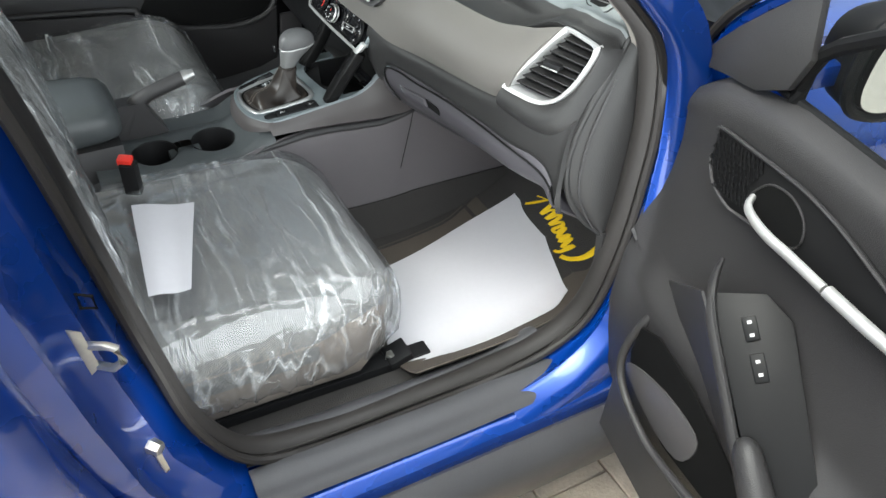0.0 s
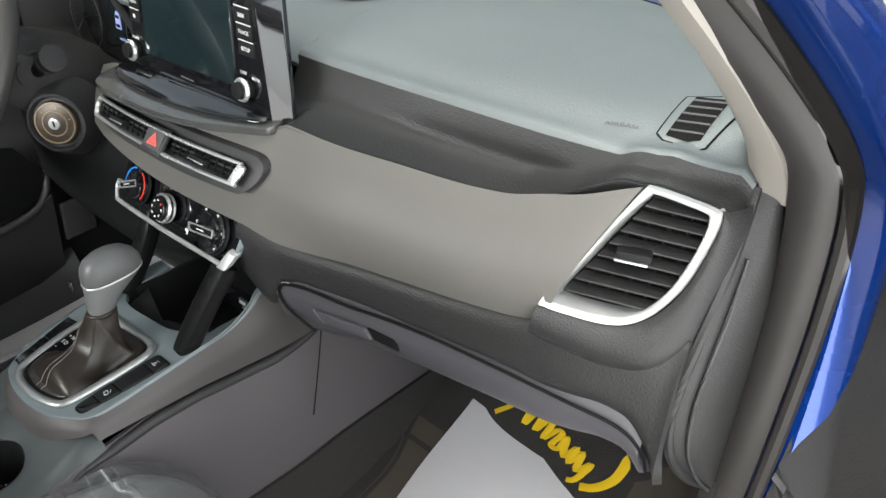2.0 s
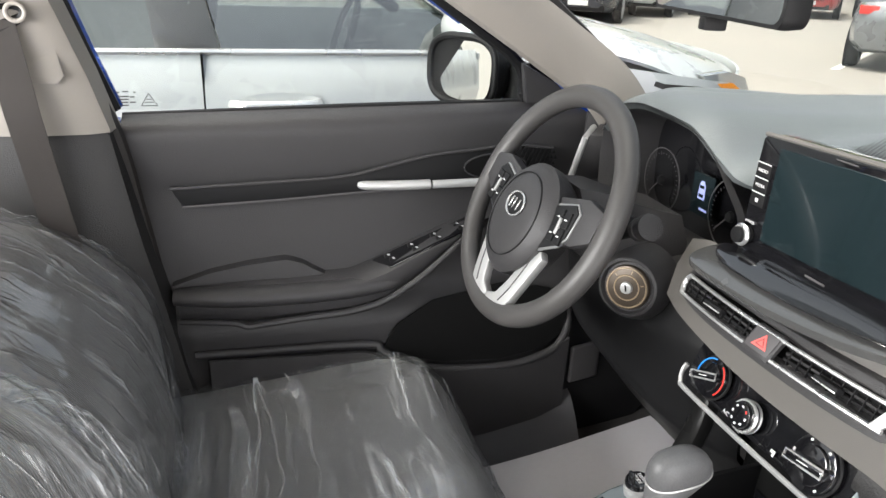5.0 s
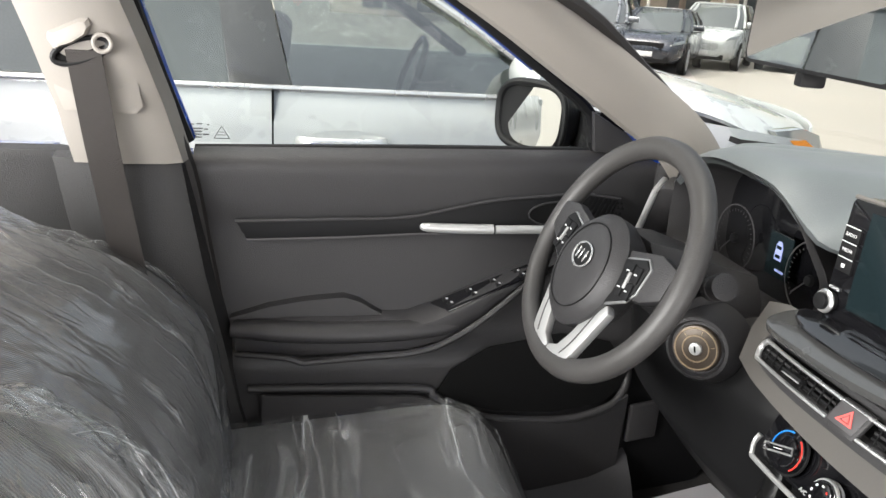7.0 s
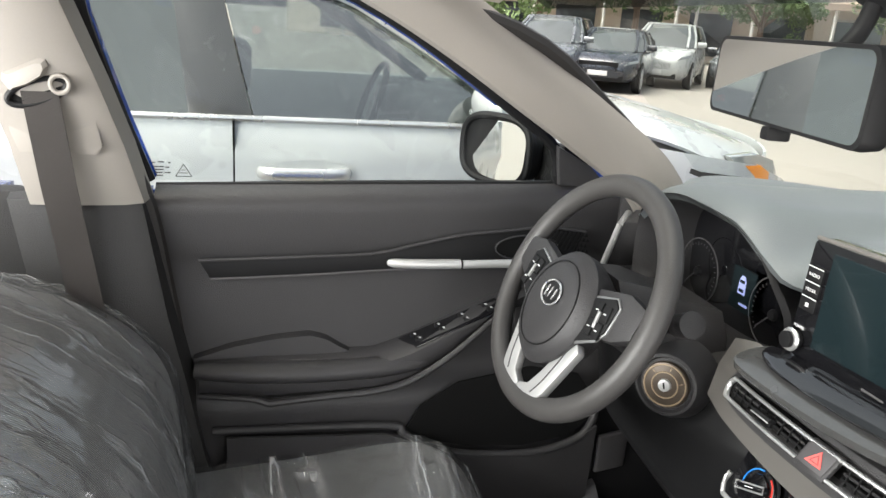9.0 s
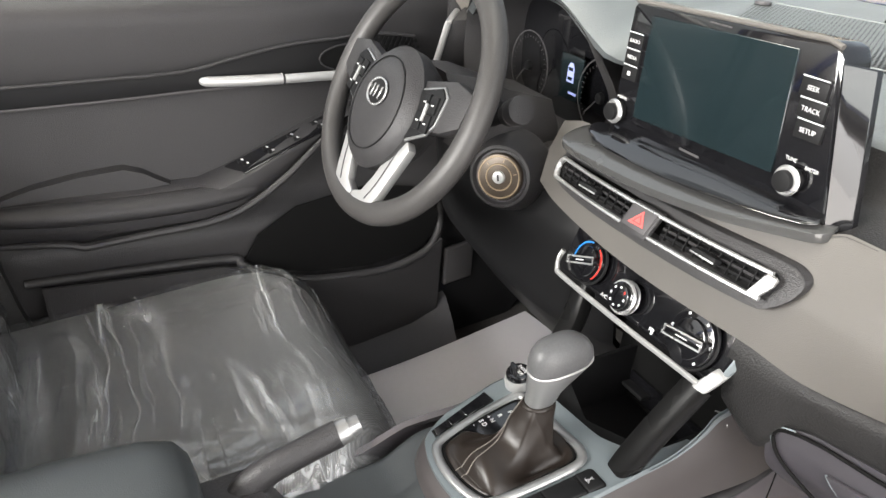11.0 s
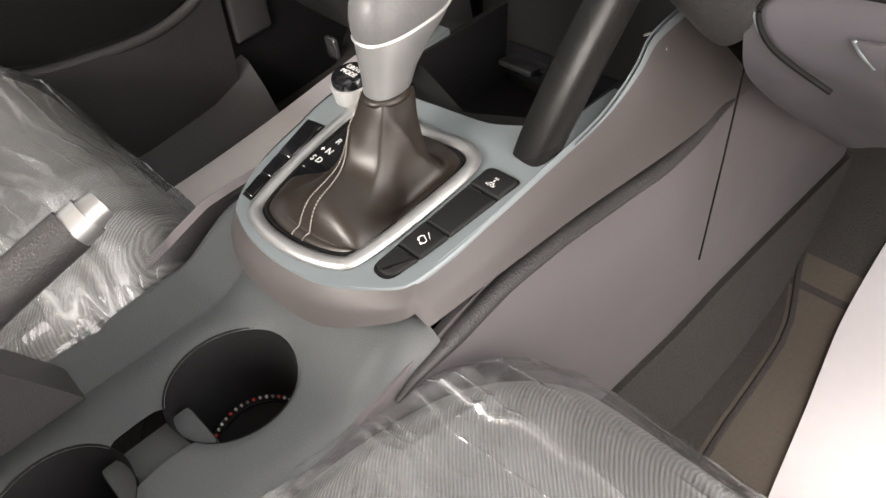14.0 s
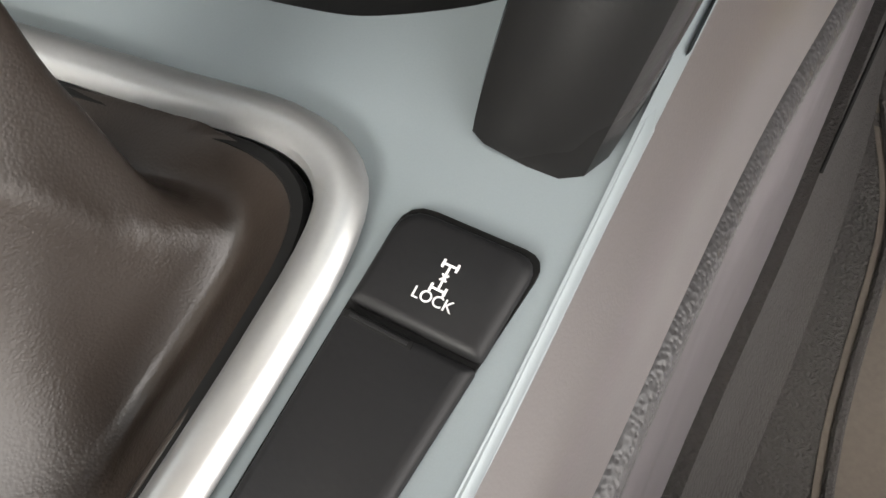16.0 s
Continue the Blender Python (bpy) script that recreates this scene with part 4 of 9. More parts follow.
def lower(u, v):
    x = 0.14 + 0.526 * u
    q = LOWER[int(v * (len(LOWER) - 1) + 0.5)]
    return Vector((x, face_y(x) + 0.014 + q.x, silver_low(x) + 0.002 + q.y / 0.095 * pad_drop(x)))


part("lower_pad", sheet(lower, 90, 20, 0.01), "band", dash, "black leather-grained lower pad")


def glove(u, v):
    x = 0.195 + 0.452 * u
    q = GLOVE[int(v * (len(GLOVE) - 1) + 0.5)]
    s = lerp(x, [(0.185, 1.05), (0.5, 0.97), (0.66, 0.80)])
    return Vector((x, face_y(x) + 0.016 + q.x, silver_low(x) + 0.008 - pad_drop(max(x, 0.212)) + q.y * s))


lid = part("glove_box_lid", sheet(glove, 60, 30, 0.01), "lid", dash, "dark lilac-grey glove box lid")
LINE = smooth_line([(x, face_y(x) + 0.012 + dy, z) for x, z, dy in ((0.250, 0.818, 0.008), (0.216, 0.840, 0.002), (0.2035, 0.860, 0), (0.209, 0.874, 0), (0.244, 0.8815, 0), (0.302, 0.8805, 0), (0.36, 0.885, 0), (0.42, 0.888, 0), (0.50, 0.886, 0), (0.575, 0.876, 0), (0.625, 0.858, 0), (0.648, 0.83, 0.004), (0.655, 0.80, 0.01))], 6)
part("glove_rim", tube(LINE, 0.0019, 6), "void", dash)
part("glove_rim_edge", tube([p + Vector((-0.003, -0.0005, 0.002)) for p in LINE[:22]], 0.0009, 6), "plate", dash)


def on_lid(x, z, out=0.0):
    return Vector((x, face_y(x) + 0.018 - out + 0.12 * (0.86 - z), z))


grip = part("glove_handle", prism([on_lid(*q, 0.002) for q in ((0.256, 0.856), (0.330, 0.860), (0.338, 0.846), (0.270, 0.841))], (0, -0.006, 0.0), 0.002), "lid", lid, "grey glove box handle")
# thin near-black plate puts the shade beside the grip into colour
part("recess_shade", prism([on_lid(*q, 0.002) for q in ((0.331, 0.860), (0.366, 0.8585), (0.372, 0.853), (0.374, 0.845), (0.339, 0.846))], (0, -0.0025, 0.0)), "void", grip)
part("handle_edge", tube([on_lid(*q, 0.006) for q in ((0.256, 0.856), (0.262, 0.848), (0.270, 0.841))], 0.0014, 5), "plate", grip)

# end panel of the dash, beside the door opening
BOL = smooth_line([(0.662, 0.212, 1.110), (0.668, 0.182, 1.05), (0.670, 0.158, 1.005), (0.667, 0.145, 0.94), (0.664, 0.147, 0.88), (0.668, 0.165, 0.82), (0.680, 0.205, 0.765), (0.692, 0.238, 0.738)], 6)
RIMO = smooth_line([(0.684, 0.222, 1.118), (0.692, 0.238, 1.06), (0.697, 0.250, 1.0), (0.699, 0.256, 0.94), (0.700, 0.258, 0.88), (0.700, 0.257, 0.82), (0.699, 0.254, 0.77), (0.697, 0.248, 0.733)], 6)


def end_face(u, v):
    k = min(int(u * (len(BOL) - 1)), len(BOL) - 1)
    a, b_ = BOL[k], RIMO[k]
    p = a.lerp(b_, v)
    return p + Vector((0.010 * math.sin(v * math.pi), -0.004 * math.sin(v * math.pi), 0))


part("end_cover", sheet(end_face, len(BOL) - 1, 10, 0), "band", dash, "black end cover of the dash")
part("end_bolster", tube(BOL, 0.006, 8), "band", dash)
part("end_crease", tube([a.lerp(c, 0.22) + Vector((0.007, -0.006, 0)) for a, c in zip(BOL[6:], RIMO[6:])], 0.0022, 6), "soft", dash)
part("end_inner", sheet(lambda u, v: BOL[min(int(u * (len(BOL) - 1)), len(BOL) - 1)] + Vector((-0.035 * v, 0.06 * v, 0)), len(BOL) - 1, 2, 0), "band", dash)
part("kick_panel", loft([[Vector((0.690, y, z)), Vector((0.708, y, z)), Vector((0.708, y + 0.25, z)), Vector((0.685, y + 0.25, z))] for y, z in ((0.235, 0.745), (0.25, 0.66), (0.245, 0.59), (0.20, 0.52), (0.14, 0.47), (0.06, 0.44))]), "band", dash)


# passenger's outer vent
vent = thing("side_air_vent", "black slatted air vent in a satin chrome frame", "air vent")
OUT = [(0.541, 0.9935), (0.560, 1.036), (0.580, 1.080), (0.592, 1.107), (0.598, 1.1105), (0.625, 1.1065), (0.650, 1.1010), (0.6555, 1.095), (0.6555, 1.072), (0.6485, 1.032), (0.635, 1.003), (0.618, 0.988), (0.598, 0.983), (0.570, 0.984), (0.545, 0.987)]
INN = [(0.5470, 0.9960), (0.5640, 1.0340), (0.5838, 1.0780), (0.597, 1.1005), (0.602, 1.1035), (0.624, 1.0995), (0.642, 1.0955), (0.6470, 1.0905), (0.6475, 1.072), (0.641, 1.035), (0.629, 1.008), (0.614, 0.9945), (0.598, 0.9895), (0.572, 0.990), (0.552, 0.992)]
outl, innl = (smooth_line([vent_pose(*q) for q in loop], 4, True) for loop in (OUT, INN))
fr = [[p + Vector((0, 0.006, 0)) for p in outl], [p + Vector((0, -0.0035, 0)) for p in outl], [o_.lerp(i_, 0.15) + Vector((0, -0.0055, 0)) for o_, i_ in zip(outl, innl)],
      [o_.lerp(i_, 0.80) + Vector((0, -0.0030, 0)) for o_, i_ in zip(outl, innl)], [p + Vector((0, -0.0005, 0)) for p in innl], [p + Vector((0, 0.024, 0)) for p in innl]]
part("frame", loft(fr, caps=False), "satin", vent, "satin chrome vent frame")
part("housing", prism([vent_pose(*q) + Vector((0, 0.030, 0)) for q in OUT], (0, 0.03, 0)), "void", vent)
for k in range(8):
    z = 1.004 + 0.0125 * k
    x0 = 0.544 + (z - 0.99) * 0.47 + 0.004
    x1 = lerp(z, [(0.99, 0.612), (1.0, 0.628), (1.025, 0.642), (1.06, 0.648), (1.09, 0.646)])
    a, b = vent_pose(x0, z), vent_pose(x1, z - 0.003)
    part("slat", prism([a + Vector((0, 0.001, -0.001)), b + Vector((0, 0.001, -0.001)), b + Vector((0, 0.018, 0.001)), a + Vector((0, 0.018, 0.001))], (0, 0, 0.0020), 0.0005, 1), "band", vent)
for k in range(5):
    x = 0.565 + 0.016 * k
    part("fin", box((0.0015, 0.012, 0.09), pose(*(vent_pose(x, 1.043) + Vector((0, 0.028, 0))), -17, 0, 0)), "black", vent)
tab = part("tab", box((0.032, 0.016, 0.009), pose(*(vent_pose(0.602, 1.050) + Vector((0, -0.003, 0))), 0, 0, 24), 0.003), "black", vent, "black ribbed vent tab")
part("tab_edge", box((0.030, 0.003, 0.0022), pose(*(vent_pose(0.602, 1.0455) + Vector((0.002, -0.010, 0))), 0, 0, 24), 0.001), "chrome", tab)
VIN = smooth_line([vent_pose(*q) + Vector((0, 0.0, 0)) for q in ((0.652, 1.1005), (0.6565, 1.094), (0.6565, 1.073), (0.6495, 1.031), (0.636, 1.002), (0.618, 0.987), (0.596, 0.982), (0.570, 0.983), (0.538, 0.985))], 6)
VOUT = smooth_line([(0.668, 0.205, 1.098), (0.671, 0.196, 1.080), (0.672, 0.186, 1.055), (0.671, 0.168, 1.010), (0.665, 0.150, 0.962), (0.640, 0.128, 0.933), (0.600, 0.112, 0.924), (0.560, 0.098, 0.928), (0.528, 0.088, 0.938)], 6)


def bolster(u, v):
    i = int(u * (len(VIN) - 1) + 0.5)
    fat = lerp(u, [(0.0, 0.35), (0.25, 0.7), (0.55, 1.0), (1.0, 0.7)])
    return VIN[i].lerp(VOUT[i], v) + Vector((0.004, -0.019, -0.004)) * (fat * math.sin(v ** 0.8 * math.pi))


part("bolster", sheet(bolster, len(VIN) - 1, 14, 0), "band", dash, "padded bolster round the vent")
part("backing", prism([vent_pose(*q) + Vector((0, 0.055, 0)) for q in [(0.52, 0.955), (0.58, 1.12), (0.668, 1.11), (0.668, 0.955)]], (0, 0.02, 0)), "soft", vent)

# demister vent on the dash top and speaker grille
demist = thing("demister_vent", "small black slatted demister vent on the dash top", "air vent")
DM = [(0.5668, 0.2425), (0.6008, 0.2588), (0.6132, 0.2515), (0.6199, 0.233), (0.6136, 0.1967), (0.608, 0.1913), (0.5761, 0.1868), (0.5678, 0.1902)]
DO = [(0.5763, 0.243), (0.6071, 0.2505), (0.6069, 0.1976), (0.5976, 0.1919), (0.5766, 0.1894)]


def on_pad(p, up=0.0):
    return Vector((p[0], p[1], pad_z(p[0], p[1]) + up))


def ringed(loop, n):
    """Points at even steps along a closed outline."""
    m = len(loop)
    return [(loop[i][0] + (loop[(i + 1) % m][0] - loop[i][0]) * k / n, loop[i][1] + (loop[(i + 1) % m][1] - loop[i][1]) * k / n) for i in range(m) for k in range(n)]


mid_d = (sum(p[0] for p in DO) / len(DO), sum(p[1] for p in DO) / len(DO))
part("frame", sheet(lambda u, v: on_pad([mid_d[a] + (ringed(DM, 6)[int(u * 48 + 0.5) % 48][a] - mid_d[a]) * v for a in (0, 1)], 0.0012 + 0.0012 * (v < 0.95)), 48, 8), "pad", demist)
part("frame_gap", tube([on_pad(p, 0.0006) for p in ringed(DM, 6)], 0.0011, 6, True), "void", demist)
part("opening", sheet(lambda u, v: on_pad([mid_d[a] + (ringed(DO, 8)[int(u * 40 + 0.5) % 40][a] - mid_d[a]) * v for a in (0, 1)], 0.0034), 40, 5), "void", demist)
for k in range(5):
    f_ = (k + 0.6) / 5.2
    a_, b_ = [DO[4][c] + (DO[0][c] - DO[4][c]) * f_ for c in (0, 1)], [DO[2][c] + (DO[1][c] - DO[2][c]) * f_ for c in (0, 1)]
    part("slat", tube([on_pad([a_[c] + (b_[c] - a_[c]) * q for c in (0, 1)], 0.0036) for q in (0.02, 0.35, 0.68, 0.98)], 0.0013, 6, flat=(1, 0.8)), "hard", demist)
grille = thing("speaker_grille", "perforated grey speaker grille on the dash top", "speaker grille")


def grille_z(x, y):
    k = (y - lip_y(x)) / max(0.05, ws_edge(x) - lip_y(x))
    return 1.150 + 0.028 * (1 - (1 - min(1, max(0, k))) ** 2) + 0.0015


NEAR = smooth_line([(-0.262, 0.298, 0), (-0.222, 0.254, 0), (-0.165, 0.236, 0), (-0.08, 0.234, 0), (0.02, 0.231, 0), (0.070, 0.240, 0), (0.098, 0.262, 0), (0.116, 0.30, 0), (0.139, 0.37, 0), (0.170, 0.458, 0)], 8)


def grille_f(u, v):
    k = u * (len(NEAR) - 1)
    i = min(int(k), len(NEAR) - 2)
    a = NEAR[i].lerp(NEAR[i + 1], k - i)
    b_ = Vector((-0.31 + 0.482 * u, 0.388 + 0.078 * u ** 0.8, 0))
    p = a.lerp(b_, v)
    return Vector((p.x, p.y, grille_z(p.x, p.y)))


part("mesh", sheet(grille_f, 60, 24, 0), "pad", grille, "grey grille field")
part("mesh_rim", tube([grille_f(k / 60, 0.0) for k in range(61)] + [grille_f(1 - k / 20, 1.0) for k in range(21)], 0.0016, 6), "pad", grille, "raised grille edge")
part("far_slot", tube([grille_f(0.45 + 0.55 * k / 20, 1.06) for k in range(21)], 0.0022, 6), "void", grille)
bm = bmesh.new()
for i in range(76):
    for j in range(44):
        x, y = -0.30 + 0.0062 * (i + 0.5 * (j % 2)), 0.235 + 0.0054 * j
        # inside the outline, clear of its edge
        inside = False
        ring_ = [(q.x, q.y) for q in NEAR] + [(0.170, 0.458), (-0.05, 0.43), (-0.31, 0.388)]
        for (xa, ya), (xb, yb) in zip(ring_, ring_[1:] + ring_[:1]):
            if (ya > y) != (yb > y) and x < (xb - xa) * (y - ya) / (yb - ya) + xa:
                inside = not inside
        if not inside:
            continue
        d_ = min(math.hypot(x - q.x, y - q.y) for q in NEAR)
        if d_ < 0.004:
            continue
        p = Vector((x, y, grille_z(x, y) + 0.0006))
        r = 0.0025 - 0.012 * min(0.09, d_)
        bm.faces.new([bm.verts.new(p + Vector((r * math.cos(a), r * math.sin(a), 0))) for a in (0.0, 1.05, 2.09, 3.14, 4.19, 5.24)])
part("hole_field", bm, "void", grille)["kind"] = "stuff"
for x, y in ((-0.245, 0.375), (0.085, 0.365)):
    part("plug", cyl(0.012, 0.011, 0.004, Matrix.Translation((x, y, grille_z(x, y) + 0.001)), 20, 0.001), "hard", grille)
# embossed letters; a tone darker than the pad paints in their shading
words("airbag_emboss", "AIRBAG", 0.0095, facing((0.5337, 0.1848, pad_z(0.5337, 0.1848) + 0.0006), (0.02, -0.30, 1), (-0.35, 1, 0)), "lower", dash, 0.0001)

# ---- centre stack ----
cvent = thing("centre_air_vents", "pair of black slatted centre vents with chrome bars", "air vent")


def cv(x, z, out=0.0):
    """The leaning, slightly bowed face of the centre vents."""
    return Vector((x, 0.0035 - 0.92 * out + 0.45 * (z - 1.0) + 0.38 * x * x, z + 0.25 * out))


def bar_t(x):
    return 1.0145 + 0.0225 * x


def bar_b(x):
    return 0.9910 + 0.0205 * x


part("bezel", prism(smooth_line([cv(x, (bar_t(x) + bar_b(x)) / 2 + dz, 0.004) for x, dz in ((-0.186, 0.001), (-0.181, 0.013), (-0.165, 0.0195), (-0.08, 0.0215), (0.05, 0.0225), (0.150, 0.0235), (0.176, 0.0205), (0.1865, 0.011), (0.182, -0.004), (0.168, -0.018), (0.148, -0.0235), (0.05, -0.0250), (-0.08, -0.0245), (-0.155, -0.021), (-0.178, -0.013))], 3, True), (0, 0.012, 0), 0.003), "soft", cvent, "black vent bezel")
part("opening", prism([cv(x, z, 0.0075) for x, z in ((-0.164, 0.989), (-0.164, 1.0105), (0.160, 1.0178), (0.166, 1.0140), (0.158, 0.9955))], (0, 0.002, 0)), "void", cvent)
for s_ in (0, 1):
    line_ = [cv(-0.164 + 0.326 * k / 10, (bar_t if s_ else bar_b)(-0.164 + 0.326 * k / 10), 0.0135) for k in range(11)]
    part("chrome_bar", tube(line_, 0.0027, 8, flat=(1.0, 0.8)), "chrome", cvent, "thin chrome bar")
part("chrome_end", tube([cv(-0.163, 1.0108, 0.013), cv(-0.1705, 1.0040, 0.0115), cv(-0.1705, 0.9945, 0.0115), cv(-0.164, 0.9877, 0.013)], 0.0036, 8, steps=3), "chrome", cvent)
part("chrome_end", prism([cv(0.148, 0.9945, 0.011), cv(0.160, 0.9945, 0.011), cv(0.1685, 1.0080, 0.011), cv(0.1690, 1.0160, 0.011), cv(0.158, 1.0178, 0.011)], (0, -0.005, 0.001), 0.0020), "chrome", cvent, "broad chrome end piece")
for x0, x1 in ((-0.162, -0.026), (0.030, 0.152)):
    for k_, mt in ((0.28, "black"), (0.52, "soft"), (0.76, "black")):
        za, zb_ = (bar_b(x) + (bar_t(x) - bar_b(x)) * k_ for x in (x0, x1))
        part("slat", prism([cv(x0, za, 0.0085), cv(x1, zb_, 0.0085), cv(x1, zb_ + 0.0030, 0.0100), cv(x0, za + 0.0030, 0.0100)], (0, 0.010, -0.002), 0.0006, 1), mt, cvent)
    for k in range(9):
        xx = x0 + (x1 - x0) * (k + 0.5) / 9
        part("fin", box((0.0012, 0.004, 0.017), Matrix.Translation(cv(xx, (bar_t(xx) + bar_b(xx)) / 2, 0.0080)) @ pose(0, 0, 0, -24, 0, 0)), "black", cvent)
    xm = (x0 + x1) / 2 + 0.004
    tb = part("tab", box((0.032, 0.012, 0.0060), Matrix.Translation(cv(xm, (bar_t(xm) + bar_b(xm)) / 2 + 0.0004, 0.0150)) @ pose(0, 0, 0, -20, -1.2, 0), 0.002), "black", cvent, "black ribbed vent tab")
    part("tab_edge", box((0.031, 0.0022, 0.0018), Matrix.Translation(cv(xm, (bar_t(xm) + bar_b(xm)) / 2 - 0.0012, 0.0208)) @ pose(0, 0, 0, -20, -1.2, 0), 0.0007), "chrome", tb)
hz = part("hazard_switch", prism([cv(-0.0235, 0.9868, 0.010), cv(0.0215, 0.9878, 0.010), cv(0.0265, 1.0190, 0.008), cv(-0.0185, 1.0180, 0.008)], (0, -0.007, 0.001), 0.003), "soft", cvent, "black hazard switch")
part("switch_cap", prism([cv(-0.0190, 0.9915, 0.0168), cv(0.0185, 0.9922, 0.0168), cv(0.0220, 1.0150, 0.0152), cv(-0.0155, 1.0142, 0.0152)], (0, -0.0012, 0.0004), 0.0006), "hard", hz)
tri = [cv(-0.0098, 0.9965, 0.0184), cv(0.0138, 0.9975, 0.0184), cv(0.0040, 1.0122, 0.0174)]
ctr = (tri[0] + tri[1] + tri[2]) / 3
for a, b in ((0, 1), (1, 2), (2, 0)):
    part("triangle_mark", prism([tri[a], tri[b], ctr + (tri[b] - ctr) * 0.62, ctr + (tri[a] - ctr) * 0.62], (0, -0.0006, 0)), "hazard", hz, "red warning triangle")
part("triangle_mark", prism([ctr + (q - ctr) * 0.42 for q in tri], (0, -0.0006, 0)), "hazard", hz)

# climate panel
clim = thing("climate_panel", "gloss black climate panel with three knobs and a silver lower trim", "control panel")


def cp(x, z, out=0.0):
    return Vector((x, -0.0035 + 0.36 * (z - 0.90) + 0.25 * x * x - 0.94 * out, z + 0.34 * out))


part("fascia", prism([cp(*q) for q in [(-0.122, 0.882), (-0.127, 0.905), (-0.124, 0.962), (0.150, 0.968), (0.150, 0.905), (0.142, 0.884)]], (0, 0.02, 0.0), 0.002), "piano", clim, "gloss black fascia")
part("side_cheek", prism([cp(0.141, 0.884, 0.001), cp(0.150, 0.900, 0.000), cp(0.172, 0.950, -0.012), cp(0.152, 0.966, -0.002), cp(0.148, 0.92, 0.001)], (0, 0.03, 0), 0.002), "plate", clim, "gunmetal cheek beside the panel")
part("lower_trim", tube([cp(-0.1300, 0.9020, 0.003), cp(-0.1315, 0.890, 0.004), cp(-0.1250, 0.8795, 0.005), cp(-0.112, 0.8765, 0.005), cp(0.0, 0.8790, 0.005), cp(0.10, 0.8800, 0.005), cp(0.130, 0.8795, 0.005)], 0.0036, 8, flat=(0.8, 1), steps=3), "satin", clim, "silver lower trim")
part("lower_trim", prism([cp(0.124, 0.8735, 0.008), cp(0.143, 0.8745, 0.008), cp(0.1515, 0.8960, 0.005), cp(0.138, 0.8990, 0.006), cp(0.130, 0.884, 0.007)], (0, 0.014, 0.004), 0.003), "satin", clim)
CN = Vector((0, -0.94, 0.34))
for x, z, r, big in ((-0.0760, 0.9125, 0.0262, 1), (-0.0005, 0.9060, 0.0178, 0), (0.1000, 0.9125, 0.0305, 1)):
    c = cp(x, z)
    m = facing(c, CN)
    kn = part("knob", cyl(r, r * 0.97, 0.009 if big else 0.014, m, 40, 0.001), "piano", clim, "gloss black dial")
    part("ring", tube([m @ Vector((r * 1.03 * math.cos(a), r * 1.03 * math.sin(a), 0.003)) for a in (2 * math.pi * k / 40 for k in range(40))], 0.0018, 6, True, up=CN), "satin" if not big else "black", kn)
    if big:
        tilt_ = 22 if x < 0 else 8
        part("dial_step", cyl(r * 0.74, r * 0.70, 0.004, m @ Matrix.Translation((0, 0, 0.009)), 36, 0.001), "piano", kn)
        part("pointer", box((r * 1.75, r * 0.36, 0.015), m @ pose(0, 0, 0.014, 0, 0, tilt_), 0.004), "piano", kn, "raised pointer bar")
        part("pointer_rim", tube([m @ pose(0, 0, 0.0215, 0, 0, tilt_) @ Vector((r * 0.82 * sx, r * 0.15 * sy, 0)) for sx, sy in ((-1, 1), (1, 1), (1, -1), (-1, -1))], 0.0012, 6, True, up=CN), "chrome", kn)
        part("pointer_mark", box((r * 0.5, 0.0012, 0.0004), m @ pose(0, 0, 0.0219, 0, 0, tilt_)), "ink", kn)
    else:
        part("dial_grip", cyl(r * 0.9, r * 0.86, 0.004, m @ Matrix.Translation((0, 0, 0.014)), 32, 0.001), "piano", kn)
        part("dial_band", tube([m @ Vector((r * 1.0 * math.cos(a), r * 1.0 * math.sin(a), 0.010)) for a in (2 * math.pi * k / 32 for k in range(32))], 0.0026, 6, True, up=CN), "chrome", kn)
        for a in range(0, 360, 45):
            part("tick", box((0.0022, 0.0032, 0.0004), m @ pose(r * 0.62 * math.cos(radians(a)), r * 0.62 * math.sin(radians(a)), 0.0183, 0, 0, a)), "red" if a == 45 else "ink", kn)
    if x < -0.05:
        for a0, a1, mt in ((95, 200, "blue_mark"), (-40, 60, "red")):
            part("temperature_mark", tube([m @ Vector((r * 0.9 * math.cos(radians(a0 + (a1 - a0) * k / 12)), r * 0.9 * math.sin(radians(a0 + (a1 - a0) * k / 12)), 0.0095)) for k in range(13)], 0.0010, 6, up=CN), mt, kn)
    if x > 0.05:
        for a in (175, 120, 62, 10, -45):
            part("mode_mark", box((0.0032, 0.0026, 0.0004), m @ pose(r * 0.86 * math.cos(radians(a)), r * 0.86 * math.sin(radians(a)), 0.0093, 0, 0, a - 90)), "ink", kn)
words("button_text", "A/C", 0.0072, facing(cp(-0.0345, 0.8905, 0.0012), CN), "ink", clim)
part("button_mark", box((0.007, 0.0035, 0.0004), facing(cp(0.0480, 0.8940, 0.001), CN)), "ink", clim)
part("button_mark", box((0.0035, 0.007, 0.0004), facing(cp(0.0500, 0.8925, 0.0012), CN)), "ink", clim)
for xs_ in (-0.018, 0.030, 0.066):
    part("button_gap", box((0.0007, 0.016, 0.0004), facing(cp(xs_, 0.8905, 0.0010), CN)), "void", clim)

# display
disp = thing("infotainment_display", "upright touch screen in a gloss black frame with side buttons", "display")
SN = Vector((0, -0.999, 0.04))


def sp(x, z, out=0.0):
    return Vector((x, 0.0555 + 0.04 * (z - 1.13) - out, z + 0.035 * x + 0.04 * out))


